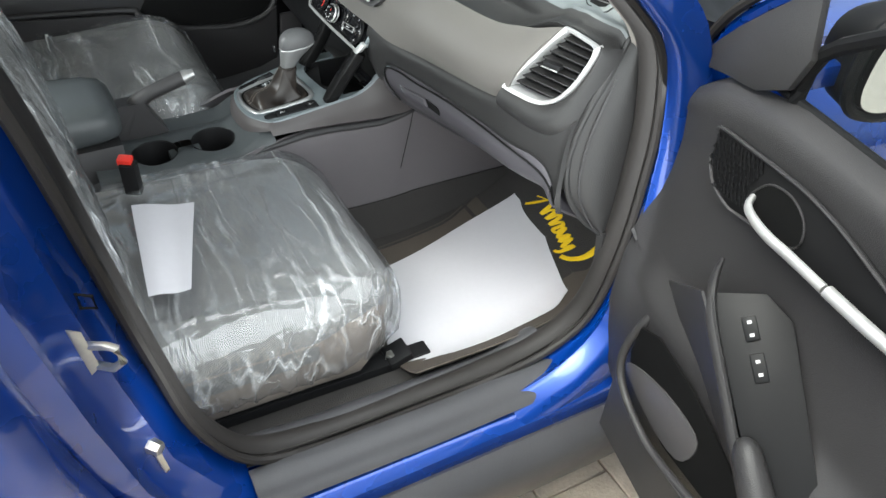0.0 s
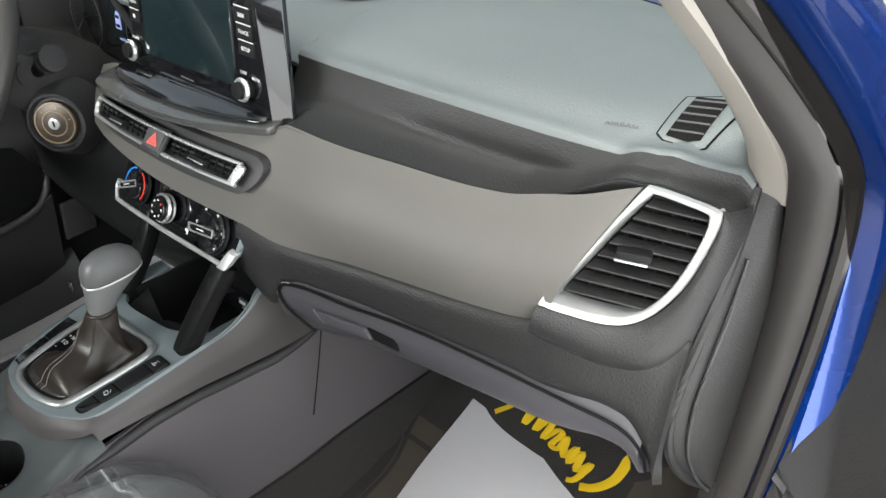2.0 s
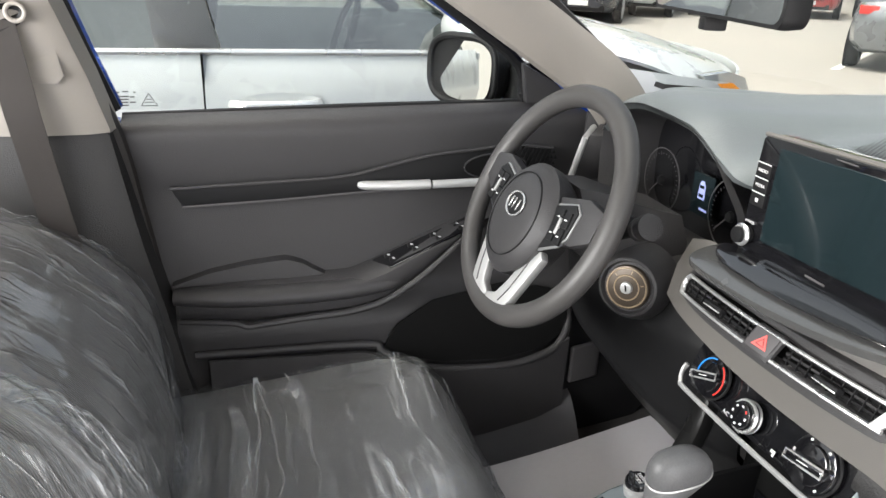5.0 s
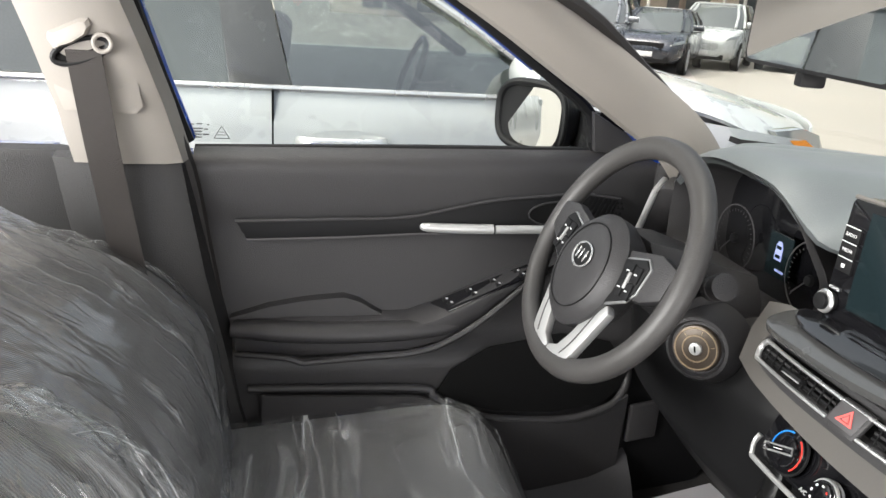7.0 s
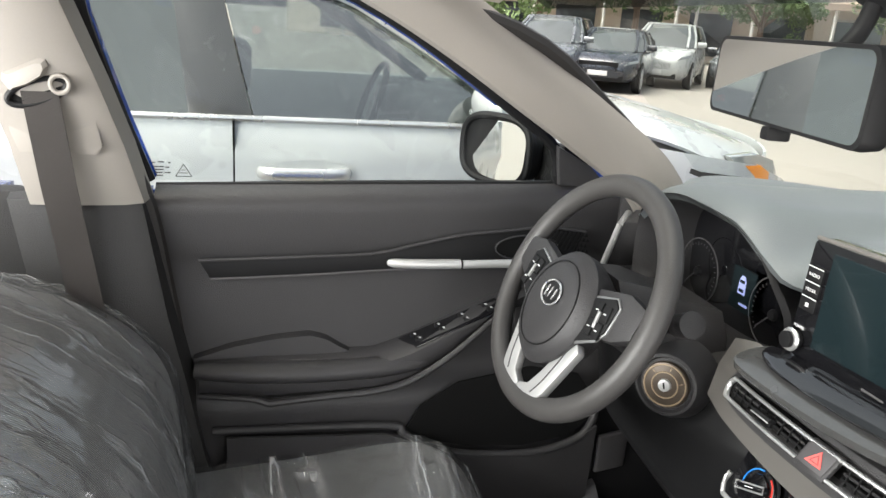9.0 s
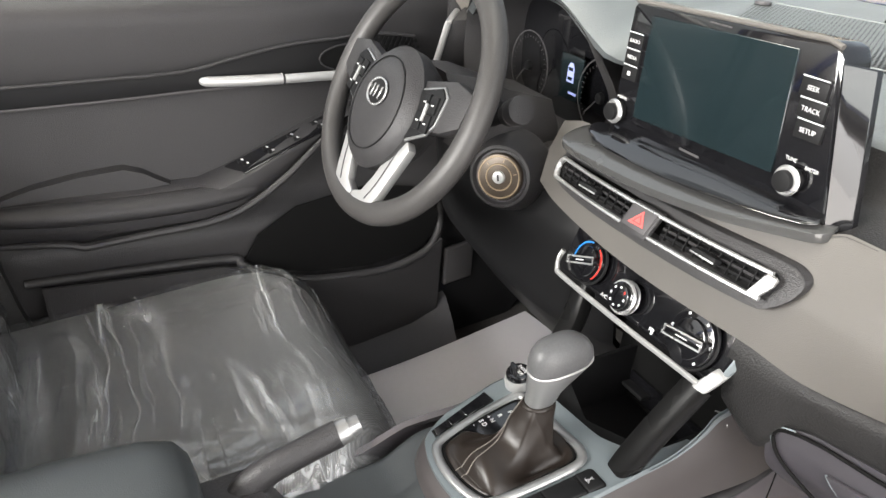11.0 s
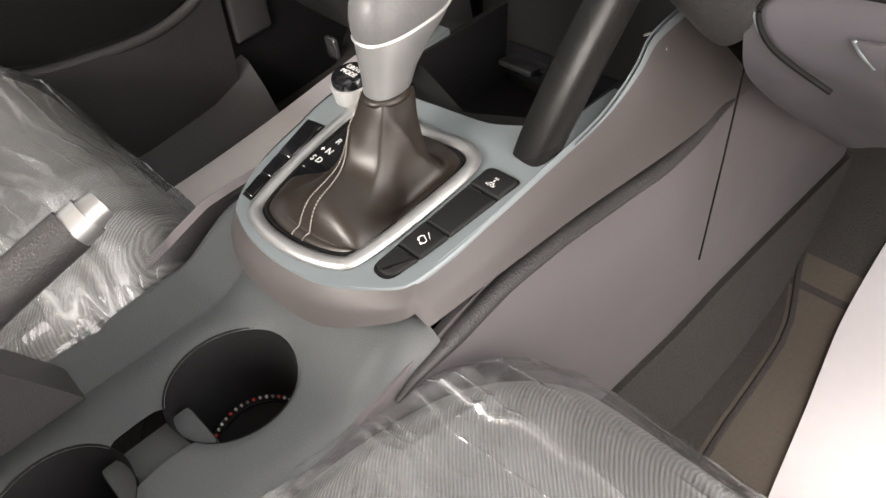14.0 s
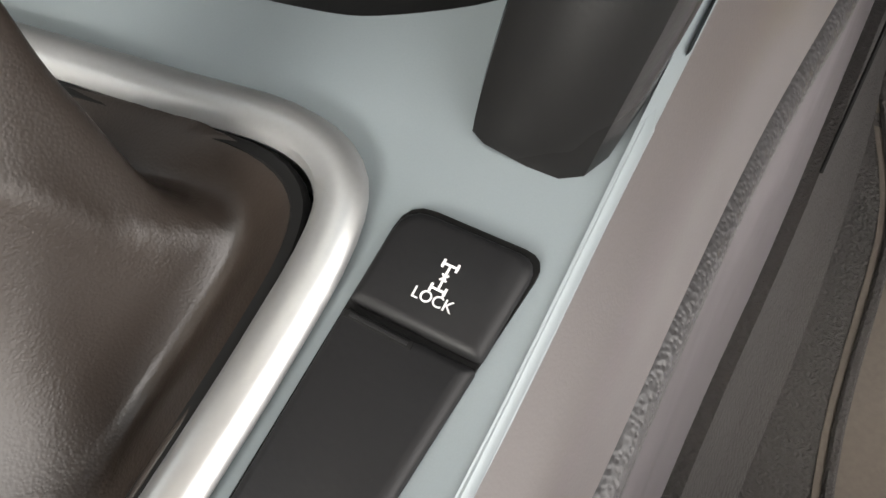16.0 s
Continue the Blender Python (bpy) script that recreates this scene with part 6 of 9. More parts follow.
# console body: side walls down to the tunnel
for s in (1, -1):
    def flank(u, v, s=s):
        y = -0.56 + 1.06 * u
        top = lerp(y, [(-0.56, 0.705), (-0.30, 0.708), (-0.24, 0.728), (-0.15, 0.734), (-0.09, 0.731), (-0.04, 0.725), (0.02, 0.722), (0.06, 0.727), (0.10, 0.736), (0.2, 0.73), (0.5, 0.70)])
        x = lerp(v, [(0, 0.131), (0.06, 0.138), (0.12, 0.142), (0.5, 0.150), (0.75, 0.165), (1, 0.20)])
        bulge = (0.004 * math.exp(-((y + 0.22) / 0.06) ** 2) - 0.0075 * math.exp(-((y + 0.11) / 0.13) ** 4)) * (1 - v)
        z = top + (0.40 - top) * v
        return Vector((KX - 0.006 + s * (x - 0.010 + bulge), y, z))
    part("flank", sheet(flank, 50, 18, 0.008 * s), "lower", con, "grey console flank")
    part("flank_ridge", tube([flank(k / 120, 0.02) + Vector((s * 0.004, 0, 0.0005)) for k in range(34, 80)], [0.0015, 0.0065, 0.0075, 0.0075, 0.0075, 0.0075, 0.0065, 0.003], 16), "soft", con, "dark grained ridge", sharp=80)
    part("tunnel_carpet", sheet(lambda u, v, s=s: flank(0.36 + 0.64 * u, 0.62 + 0.38 * v) + Vector((s * (0.008 + 0.012 * v), 0, 0)), 30, 8, 0.012 * s), "carpet", con, "black carpet on the tunnel")
part("panel_seam", tube([Vector((0.158, 0.10, 0.775)), Vector((0.161, 0.085, 0.70)), Vector((0.166, 0.06, 0.60))], 0.0009, 5, steps=3), "void", con)
# cup-holder deck with two round wells
CUPS = [(0.048, -0.322, 0.0445), (0.049, -0.443, 0.0445)]
b = bmesh.new()
nx, ny = 106, 96
x0, x1, y0, y1 = -0.092, 0.142, -0.560, -0.215


def in_cup(x, y):
    if any(math.hypot(x - cx, y - cy) < r for cx, cy, r in CUPS):
        return True
    return abs(x - 0.050) < 0.020 and -0.41 < y < -0.355


def deck_z(x, y):
    e = max(0, x - 0.115) / 0.018
    f = min(1.0, max(0, 0.004 - x) / 0.030)
    g = min(1.0, max(0, (y + 0.292) / 0.066))
    h = max(0, -0.078 - x) / 0.014
    r = min(math.hypot(x - cx, y - cy) - rr for cx, cy, rr in CUPS)
    return 0.7155 + 0.004 * max(0, (y + 0.30)) / 0.06 - 0.008 * e * e - 0.006 * f * f + 0.022 * g * g * (3 - 2 * g) - 0.010 * h * h - 0.003 * math.exp(-max(0, r) / 0.004) + 0.012 * max(0, -0.46 - y) / 0.08


vmap = {}
for i in range(nx):
    for j in range(ny):
        xa, ya = x0 + (x1 - x0) * (i + 0.5) / nx, y0 + (y1 - y0) * (j + 0.5) / ny
        if in_cup(xa, ya):
            continue
        q = []
        for di, dj in ((0, 0), (1, 0), (1, 1), (0, 1)):
            key = (i + di, j + dj)
            if key not in vmap:
                x, y = x0 + (x1 - x0) * key[0] / nx, y0 + (y1 - y0) * key[1] / ny
                for cx, cy, r in CUPS:
                    d = math.hypot(x - cx, y - cy)
                    if abs(d - r) < 0.0035 and not (abs(x - 0.05) < 0.019 and -0.41 < y < -0.355):
                        x, y = cx + (x - cx) * r / d, cy + (y - cy) * r / d
                vmap[key] = b.verts.new((x, y, deck_z(x, y)))
            q.append(vmap[key])
        b.faces.new(q)
part("cup_deck", b, "arm", con, "dark grey cup holder deck")
for cx, cy, r in CUPS:
    well = part("cup_well", loft([[Vector((cx + rr * math.cos(a), cy + rr * math.sin(a), z)) for a in (2 * math.pi * k / 40 for k in range(40))] for rr, z in ((r + 0.001, 0.7145), (r - 0.001, 0.708), (r * 0.95, 0.66), (r * 0.9, 0.642), (r * 0.5, 0.640), (0.001, 0.640))], caps=False), "black", con, "deep round cup well")
    part("coaster_ring", tube([(cx + 0.034 * math.cos(a), cy + 0.034 * math.sin(a), 0.645) for a in (2 * math.pi * k / 40 for k in range(40))], 0.0022, 6, True), "black", well)
    for k in range(44):
        a = 2 * math.pi * k / 44
        part("bead", box((0.0018, 0.0018, 0.0018), Matrix.Translation((cx + 0.034 * math.cos(a), cy + 0.034 * math.sin(a), 0.6475))), ("thread", "ink", "ink", "red")[k % 4] if cy > -0.4 else "thread", well)
part("deck_bridge", box((0.04, 0.065, 0.02), Matrix.Translation((0.05, -0.3825, 0.692)), 0.004), "arm", con)
part("console_core", box((0.16, 0.14, 0.18), Matrix.Translation((0.025, -0.165, 0.62))), "void", con)
part("bin_wall", box((0.20, 0.006, 0.07), Matrix.Translation((0.022, -0.077, 0.735))), "black", con)
# armrest box
part("armrest_base", loft([[Vector((x, y, z)) for x, z in ((-0.105, 0.66), (0.095, 0.66), (0.092, 0.73), (0.078, 0.766), (-0.095, 0.766), (-0.105, 0.73))] for y in (-0.50, -0.515, -0.62, -0.80)]), "soft", con, "black armrest base")
rings = []
for y, w, z0, z1 in ((-0.487, 0.045, 0.788, 0.808), (-0.491, 0.070, 0.772, 0.824), (-0.503, 0.087, 0.765, 0.836), (-0.53, 0.096, 0.762, 0.842), (-0.60, 0.099, 0.760, 0.848), (-0.70, 0.100, 0.760, 0.852), (-0.82, 0.098, 0.760, 0.852)):
    rings.append([Vector((KX - 0.038 + w * cx_, y, (z0 + z1) / 2 + (z1 - z0) / 2 * cz_)) for cx_, cz_ in [(math.copysign(abs(math.cos(a)) ** 0.55, math.cos(a)), math.copysign(abs(math.sin(a)) ** 0.7, math.sin(a))) for a in (2 * math.pi * k / 32 for k in range(32))]])
part("armrest_lid", loft(rings), "arm", con, "padded dark grey armrest lid")
# storage bin in front of the selector
part("bin_floor", box((0.165, 0.15, 0.006), pose(0.022, 0.0, 0.704, 0, 0, 0)), "black", con)
part("bin_back", box((0.22, 0.008, 0.16), pose(0.022, 0.072, 0.775, -8, 0, 0)), "void", con)
for x in (-0.06, 0.104):
    part("bin_side", box((0.006, 0.15, 0.09), pose(x, 0.0, 0.737, 0, 0, 0)), "black", con)
part("bin_rim", prism([Vector((x, y, kz(y) - 0.011)) for x, y in ((0.103, -0.03), (0.10, -0.044), (0.084, -0.059), (0.063, -0.0705), (0.0475, -0.0748), (0.012, -0.0785), (-0.02, -0.0815), (-0.045, -0.078), (-0.058, -0.04))][::-1] + [Vector((-0.058, -0.09, 0.76)), Vector((0.103, -0.09, 0.76))], (0, 0, -0.065)), "black", con)
sock = part("socket_panel", box((0.135, 0.006, 0.032), pose(0.015, 0.060, 0.733, -10, 0, 0), 0.002), "piano", con, "gloss black socket panel")
SKN = Vector((0, -0.985, 0.17))
part("socket_cap", box((0.040, 0.006, 0.024), facing((-0.030, 0.055, 0.734), SKN), 0.002), "black", sock, "black socket cap")
words("socket_text", "12V", 0.009, facing((-0.036, 0.0515, 0.734), SKN), "ink", sock)
part("text_bar", box((0.012, 0.004, 0.0004), facing((-0.018, 0.0515, 0.734), SKN)), "ink", sock)
part("usb_frame", box((0.020, 0.010, 0.003), facing((0.028, 0.056, 0.737), SKN), 0.001), "hard", sock)
part("usb_port", box((0.014, 0.005, 0.001), facing((0.028, 0.0542, 0.737), SKN)), "ink", sock)
words("socket_text", "USB", 0.006, facing((0.028, 0.0560, 0.7265), SKN), "ink", sock)
# grab bars from the plate to the climate panel
for s, pts in ((1, [(0.1040, -0.0820, 0.7725), (0.1070, -0.0735, 0.7890), (0.1160, -0.0500, 0.832), (0.1280, -0.0180, 0.886)]), (-1, [(-0.066, -0.072, 0.772), (-0.075, -0.05, 0.79), (-0.092, -0.01, 0.83), (-0.104, 0.012, 0.868)])):
    line = smooth_line(pts, 6)
    rings = []
    for i, p in enumerate(line):
        t = (line[min(i + 1, len(line) - 1)] - line[max(i - 1, 0)]).normalized()
        sd = Vector((1, 0, 0))
        nn = t.cross(sd).normalized()
        sd = nn.cross(t).normalized()
        w, h = 0.0130 + 0.0016 * min(1, i / 8), 0.0125
        rings.append([p + sd * (w * a) + nn * (h * c) for a, c in ((-1, -0.5), (-0.87, -0.85), (-0.6, -1), (0.6, -1), (0.87, -0.85), (1, -0.5), (1, 0.3), (0.93, 0.62), (0.78, 0.86), (0.5, 1), (-0.5, 1), (-0.78, 0.86), (-0.93, 0.62), (-1, 0.3))])
    part("grab_bar", loft(rings), "bar", con, "black slanted grab bar")
part("bar_keyring", tube([(0.118 + 0.012 * math.cos(a), 0.035, 0.805 + 0.014 * math.sin(a)) for a in (0.3, 0.8, 1.3, 1.8, 2.3)], 0.0012, 5), "chrome", con)

# selector: ring, boot, knob
sel = thing("gear_selector", "automatic gear selector with black leather boot and silver-faced knob", "gear lever")
def on_plate(x, y, h=0.0):
    return Vector((x, y, kz(y) + h))


loop = [on_plate(x, y, 0.0015) for x, y in ring_loop(0.0)]
part("surround_ring", tube(loop, 0.0054, 10, True, (1.0, 0.75)), "ring", sel, "satin chrome surround ring")
part("inner_lip", tube([on_plate(x, y, 0.0005) for x, y in ring_loop(0.0065)], 0.0022, 6, True), "void", sel)
TOP = Vector((0.0285, -0.140, 0.834))
raw = [(x - RX, y - RY) for x, y in ring_loop(0.0055)]
closed = raw + raw[:1]
total = sum(math.dist(p, q) for p, q in zip(closed, closed[1:]))
NB = 96
base_loop = []
for k in range(NB):
    want, run = total * k / NB, 0.0
    for p, q in zip(closed, closed[1:]):
        d = math.dist(p, q)
        if run + d >= want:
            f_ = (want - run) / d
            x, y = p[0] + (q[0] - p[0]) * f_, p[1] + (q[1] - p[1]) * f_
            break
        run += d
    # the leather stays clear of the gate panel
    edge = ease(RY + y, [(-0.222, -0.046), (-0.207, -0.036), (-0.190, -0.016), (-0.16, -0.006), (-0.10, -0.002)])
    base_loop.append((max(x, edge - RX), y))
rings = []
N_R = 40
for k in range(N_R):
    t = k / (N_R - 1)
    grow = ease(t, [(0, 1.0), (0.20, 0.90), (0.34, 0.62), (0.43, 0.46), (0.60, 0.36), (0.80, 0.29), (1.0, 0.245)])
    rise = ease(t, [(0, -0.001), (0.10, 0.0010), (0.24, 0.0005), (0.35, 0.002), (0.44, 0.009), (0.62, 0.029), (0.8, 0.042), (1.0, 0.0525)])
    cxx = RX + (TOP.x - RX) * ease(t, [(0, 0), (0.4, 0.8), (1, 1)])
    cyy = RY + (TOP.y - RY) * ease(t, [(0, 0), (0.3, 0.25), (0.6, 0.75), (1, 1)])
    low = math.exp(-((t - 0.34) / 0.13) ** 2)
    mid = math.sin(min(1, t) * math.pi) ** 1.5
    ring = []
    for x, y in base_loop:
        a_ = math.atan2(y, x)
        bulge = 0.22 * low * max(0, math.cos(a_ + 1.45)) ** 2
        fold = 0.20 * (0.62 - abs(math.sin(1.5 * a_ + 4.5 * t + 0.2)) ** 0.6) * mid + 0.025 * math.sin(a_ * 4 - 8 * t) * mid
        g = grow * (1 + fold + bulge) if t < 1 else grow
        px, py = cxx + x * g, cyy + y * g
        z = kz(py) * (1 - t) + (TOP.z - 0.0525) * t + rise
        z += 0.013 * low * max(0, math.cos(a_ + 1.45)) ** 3
        z -= 0.013 * math.exp(-((t - 0.34) / 0.07) ** 2) * max(0, math.cos(a_ - 0.25)) ** 3
        z -= 0.005 * math.exp(-((t - 0.22) / 0.06) ** 2) * max(0, math.cos(a_ + 1.0)) ** 2
        z += 0.0025 * math.sin(t * 17 + a_ * 3) * mid * (1 - t)
        ring.append(Vector((px, py, z)))
    rings.append(ring)
part("boot", loft(rings, caps=False), "leather", sel, "creased black leather boot", sharp=80)
start = min(range(NB), key=lambda i: abs(base_loop[i][0] - 0.004) + (0 if base_loop[i][1] < 0 else 9))
left = min(range(NB), key=lambda i: abs(base_loop[i][1]) + (0 if base_loop[i][0] < 0 else 9))
for off in (-1.0, 1.0):
    pts = []
    for k in range(N_R):
        t = k / (N_R - 1)
        idx = start + (left - start) * 0.66 * ease(t, [(0, 0), (0.35, 0.10), (0.55, 0.45), (0.75, 0.85), (1, 1.0)]) + off * (1.25 + 0.6 * t)
        i0 = int(math.floor(idx))
        p = rings[k][i0 % NB].lerp(rings[k][(i0 + 1) % NB], idx - i0)
        pts.append(p + Vector((-0.0004, -0.0006, 0.0006)))
    line = smooth_line(pts, 2)
    for i in range(2, len(line) - 2):
        part("stitch", tube([line[i], line[i].lerp(line[i + 1], 0.68)], 0.00055, 5), "thread", sel)
part("boot_collar", tube([TOP + Vector((0.0136 * math.cos(q), 0.0156 * math.sin(q), -0.0025)) for q in (2 * math.pi * k / 36 for k in range(36))], 0.0030, 10, True), "leather", sel)


def knob_ring(z, cy, rx, ry, n=36):
    return [Vector((0.0285 + rx * math.copysign(abs(math.cos(q)) ** 0.8, math.cos(q)), cy + ry * math.copysign(abs(math.sin(q)) ** 0.8, math.sin(q)), z + 0.10 * (ry * math.sin(q)) * min(1, max(0, (z - 0.84) / 0.03)))) for q in (2 * math.pi * k / n for k in range(n))]


body = [knob_ring(*r) for r in ((0.8325, -0.139, 0.0128, 0.0150), (0.8350, -0.139, 0.0134, 0.0158), (0.836, -0.138, 0.0138, 0.0166), (0.846, -0.134, 0.0145, 0.0195), (0.855, -0.129, 0.0165, 0.0245), (0.863, -0.123, 0.0185, 0.0300), (0.870, -0.118, 0.0202, 0.0345), (0.876, -0.1155, 0.0212, 0.0368), (0.879, -0.1155, 0.0208, 0.0362))]
part("knob_body", loft(body), "knob", sel, "satin silver knob body")
top_ = [knob_ring(*r) for r in ((0.877, -0.1155, 0.0211, 0.0366), (0.882, -0.1155, 0.0218, 0.0374), (0.889, -0.116, 0.0215, 0.0364), (0.897, -0.1175, 0.0198, 0.0330), (0.904, -0.1195, 0.0165, 0.0268), (0.909, -0.121, 0.0110, 0.0175), (0.911, -0.122, 0.0045, 0.007))]
part("knob_cap", loft(top_), "cap", sel, "dark grey leather knob cap")
part("knob_trim", tube([p + Vector((0, 0, -0.0008)) for p in top_[0]], 0.0014, 6, True), "satin", sel)
part("button", box((0.010, 0.004, 0.014), Matrix.Translation((0.005, -0.158, 0.866)), 0.0015), "piano", sel)
# gate markings
part("gate_panel", prism([on_plate(x, y, -0.0005) for x, y in ((-0.031, -0.218), (-0.0385, -0.172), (-0.0415, -0.125), (-0.036, -0.119), (0.0, -0.116), (0.002, -0.135), (0.0, -0.178), (-0.014, -0.205))], (0, 0, 0.0022), 0), "piano", sel, "gloss black gate panel")
GM = facing((0, 0, 0), (0, -0.11, 1), (0, 1, 0.11))
for tx, x, y in (("P", -0.0270, -0.1405), ("R", -0.0283, -0.1531), ("N", -0.0262, -0.1645), ("D", -0.0257, -0.1752), ("S", -0.0324, -0.1758), ("+", -0.0335, -0.1652), ("-", -0.0310, -0.1854)):
    words("gate_letter", tx, 0.0078, Matrix.Translation(on_plate(x, y, 0.0019)) @ GM, "ink", sel)
# switches along the plate
KN2 = Vector((0, -0.11, 1)).normalized()


def key_x(y, side):
    """Left and right edge of the tapering row of switches."""
    return lerp(y, [(-0.2200, 0.0868), (-0.198, 0.0874), (-0.131, 0.0886), (-0.109, 0.0895)]) if side < 0 else lerp(y, [(-0.2200, 0.1040), (-0.1964, 0.1085), (-0.1727, 0.1112), (-0.131, 0.1150), (-0.109, 0.1165)])


def key_loop(y0, y1, r, draw=0.0):
    """Rounded outline of a stretch of that row."""
    c = [Vector((key_x(y0, -1) + draw, y0 + draw, 0)), Vector((key_x(y0, 1) - draw, y0 + draw, 0)), Vector((key_x(y1, 1) - draw, y1 - draw, 0)), Vector((key_x(y1, -1) + draw, y1 - draw, 0))]
    out = []
    for i in range(4):
        p, a_, b_ = c[i], (c[i - 1] - c[i]).normalized(), (c[(i + 1) % 4] - c[i]).normalized()
        rr_ = r[i] if isinstance(r, tuple) else r
        for k in range(5):
            t = k / 4
            out.append(p + a_ * rr_ * (1 - t) ** 2 + b_ * rr_ * t ** 2)
    return [(v.x, v.y) for v in out]


def key_cap(name, y0, y1, r, mat="black", high=0.0034):
    rings = []
    for draw, h in ((0.0, -0.004), (0.0, high - 0.0016), (0.0006, high - 0.0006), (0.0018, high)):
        rings.append([on_plate(x, y, h) for x, y in key_loop(y0, y1, r, draw)])
    ob = part(name, loft(rings), mat, con, "black rubbery switch", sharp=60)
    return ob


part("switch_well", prism([on_plate(x, y, -0.004) for x, y in key_loop(-0.2200, -0.1085, (0.009, 0.009, 0.0045, 0.006), -0.0008)], KN2 * 0.0046), "void", con)
lk = key_cap("lock_switch", -0.1300, -0.1098, (0.0012, 0.0012, 0.0040, 0.0055))
key_cap("blank_switch", -0.1715, -0.1312, 0.0010, high=0.0028)
hl = key_cap("descent_switch", -0.1962, -0.1727, 0.0012)
key_cap("blank_switch", -0.2188, -0.1974, (0.0085, 0.0085, 0.001, 0.001), high=0.0028)
for y in (-0.1324, -0.1739, -0.1986):
    x_ = key_x(y, -1)
    part("switch_clip", tube([on_plate(x_ + 0.0012, y, 0.0026), on_plate(x_ + 0.0150, y - 0.0003, 0.0026)], 0.0009, 8, flat=(1, 0.6)), "void", con)
    part("clip_edge", tube([on_plate(x_ + 0.0022, y - 0.0001, 0.0030), on_plate(x_ + 0.0142, y - 0.0003, 0.0030)], 0.00045, 6), "black", con)
lm = Matrix.Translation(on_plate(0.1030, -0.1212, 0.0035)) @ GM @ Matrix.Scale(0.60, 4)
words("switch_text", "LOCK", 0.0050, lm @ Matrix.Translation((0, -0.0052, 0)), "ink", lk)
for yy in (-0.0018, 0.0062):
    part("axle_mark", box((0.0042, 0.0007, 0.0002), lm @ Matrix.Translation((0, yy, 0))), "ink", lk)
    for xx in (-0.0023, 0.0023):
        part("axle_mark", box((0.0008, 0.0026, 0.0002), lm @ Matrix.Translation((xx, yy, 0))), "ink", lk)
part("axle_mark", box((0.0007, 0.0085, 0.0002), lm @ Matrix.Translation((0, 0.0022, 0))), "ink", lk)
for a in (45, -45):
    part("axle_mark", box((0.0006, 0.0030, 0.0002), lm @ pose(0, 0.0022, 0, 0, 0, a)), "ink", lk)
hm = Matrix.Translation(on_plate(0.1000, -0.1845, 0.0035)) @ GM
part("hill_mark", tube([hm @ Vector((x * 0.75, y * 0.75, 0.0002)) for x, y in ((-0.005, -0.002), (0.001, -0.005), (0.004, -0.003), (0.004, 0.0), (-0.002, 0.003), (-0.0045, 0.0015))], 0.00038, 5, True), "ink", hl)
for wx, wy in ((-0.0032, -0.0022), (0.0018, -0.0042)):
    part("hill_mark", cyl(0.0009, 0.0009, 0.0003, hm @ Matrix.Translation((wx * 0.75, wy * 0.75 - 0.0006, 0)), 12), "ink", hl)
part("hill_mark", box((0.0060, 0.0006, 0.0002), hm @ pose(0.001, 0.0042, 0, 0, 0, -35)), "ink", hl)
# left slot with blanks and the drive-mode dial
SLOT = [Vector((x, y, 0)) for x, y in ((-0.0745, -0.1485), (-0.0552, -0.1455), (-0.0388, -0.2310), (-0.0500, -0.2310))]
part("slot_frame", prism([on_plate(v.x, v.y, -0.002) for v in SLOT], KN2 * 0.0026, 0.0), "void", con)
for f0, f1 in ((0.015, 0.49), (0.50, 0.735), (0.745, 0.985)):
    q_ = [SLOT[0].lerp(SLOT[3], f0), SLOT[1].lerp(SLOT[2], f0), SLOT[1].lerp(SLOT[2], f1), SLOT[0].lerp(SLOT[3], f1)]
    mid_ = (q_[0] + q_[1] + q_[2] + q_[3]) / 4
    part("blank_switch", prism([on_plate(*(mid_ + (v - mid_) * 0.93).xy, 0.0004) for v in q_], KN2 * 0.0016, 0.0006, 1), "piano", con)
dial = part("drive_mode_dial", cyl(0.0165, 0.0165, 0.014, Matrix.Translation(on_plate(-0.0640, -0.1070)) @ GM, 32, 0.001), "satin", con, "ridged silver drive mode dial")
part("dial_top", cyl(0.0162, 0.0150, 0.007, Matrix.Translation(on_plate(-0.0640, -0.1070, 0.014)) @ GM, 32, 0.0015), "piano", dial)
words("dial_text", "DRIVE\nMODE", 0.0062, Matrix.Translation(on_plate(-0.0640, -0.1050, 0.0214)) @ GM, "ink", dial)

# hand brake
hb = thing("hand_brake", "black leather hand brake lever with chrome button", "hand brake")
part("lever", tube([(-0.040, -0.505, 0.690), (-0.039, -0.485, 0.725), (-0.037, -0.455, 0.772), (-0.036, -0.425, 0.797), (-0.034, -0.38, 0.812), (-0.032, -0.345, 0.822)], [0.024, 0.022, 0.018, 0.0155, 0.0150, 0.0150], 20, flat=(0.9, 1.05), steps=5), "soft", hb, "black leather grip")
part("base", loft([[Vector((-0.04 + sx * 0.019, y, z)) for sx, y, z in ((-1, -0.52, zz), (1, -0.52, zz), (1, yf, zz), (-1, yf, zz))] for zz, yf in ((0.66, -0.375), (0.72, -0.400), (0.765, -0.422), (0.79, -0.432))]), "soft", hb)
part("collar", tube([(-0.0318, -0.3455, 0.8218), (-0.031, -0.333, 0.8257)], 0.0136, 28), "ring", hb, "chrome collar")
part("release_button", tube([(-0.031, -0.334, 0.8255), (-0.0305, -0.322, 0.8285)], [0.0115, 0.0095], 28), "ring", hb, "silver release button")

# the console rises towards the dash
CONSOLE = Matrix(((1.0355, -0.0019, -0.0043, -0.0082), (0.0016, 1.0331, -0.0702, 0.0826), (0.0044, 0.0702, 1.0331, -0.0434), (0, 0, 0, 1)))
for ob in (con, sel, hb):
    ob.matrix_world = CONSOLE


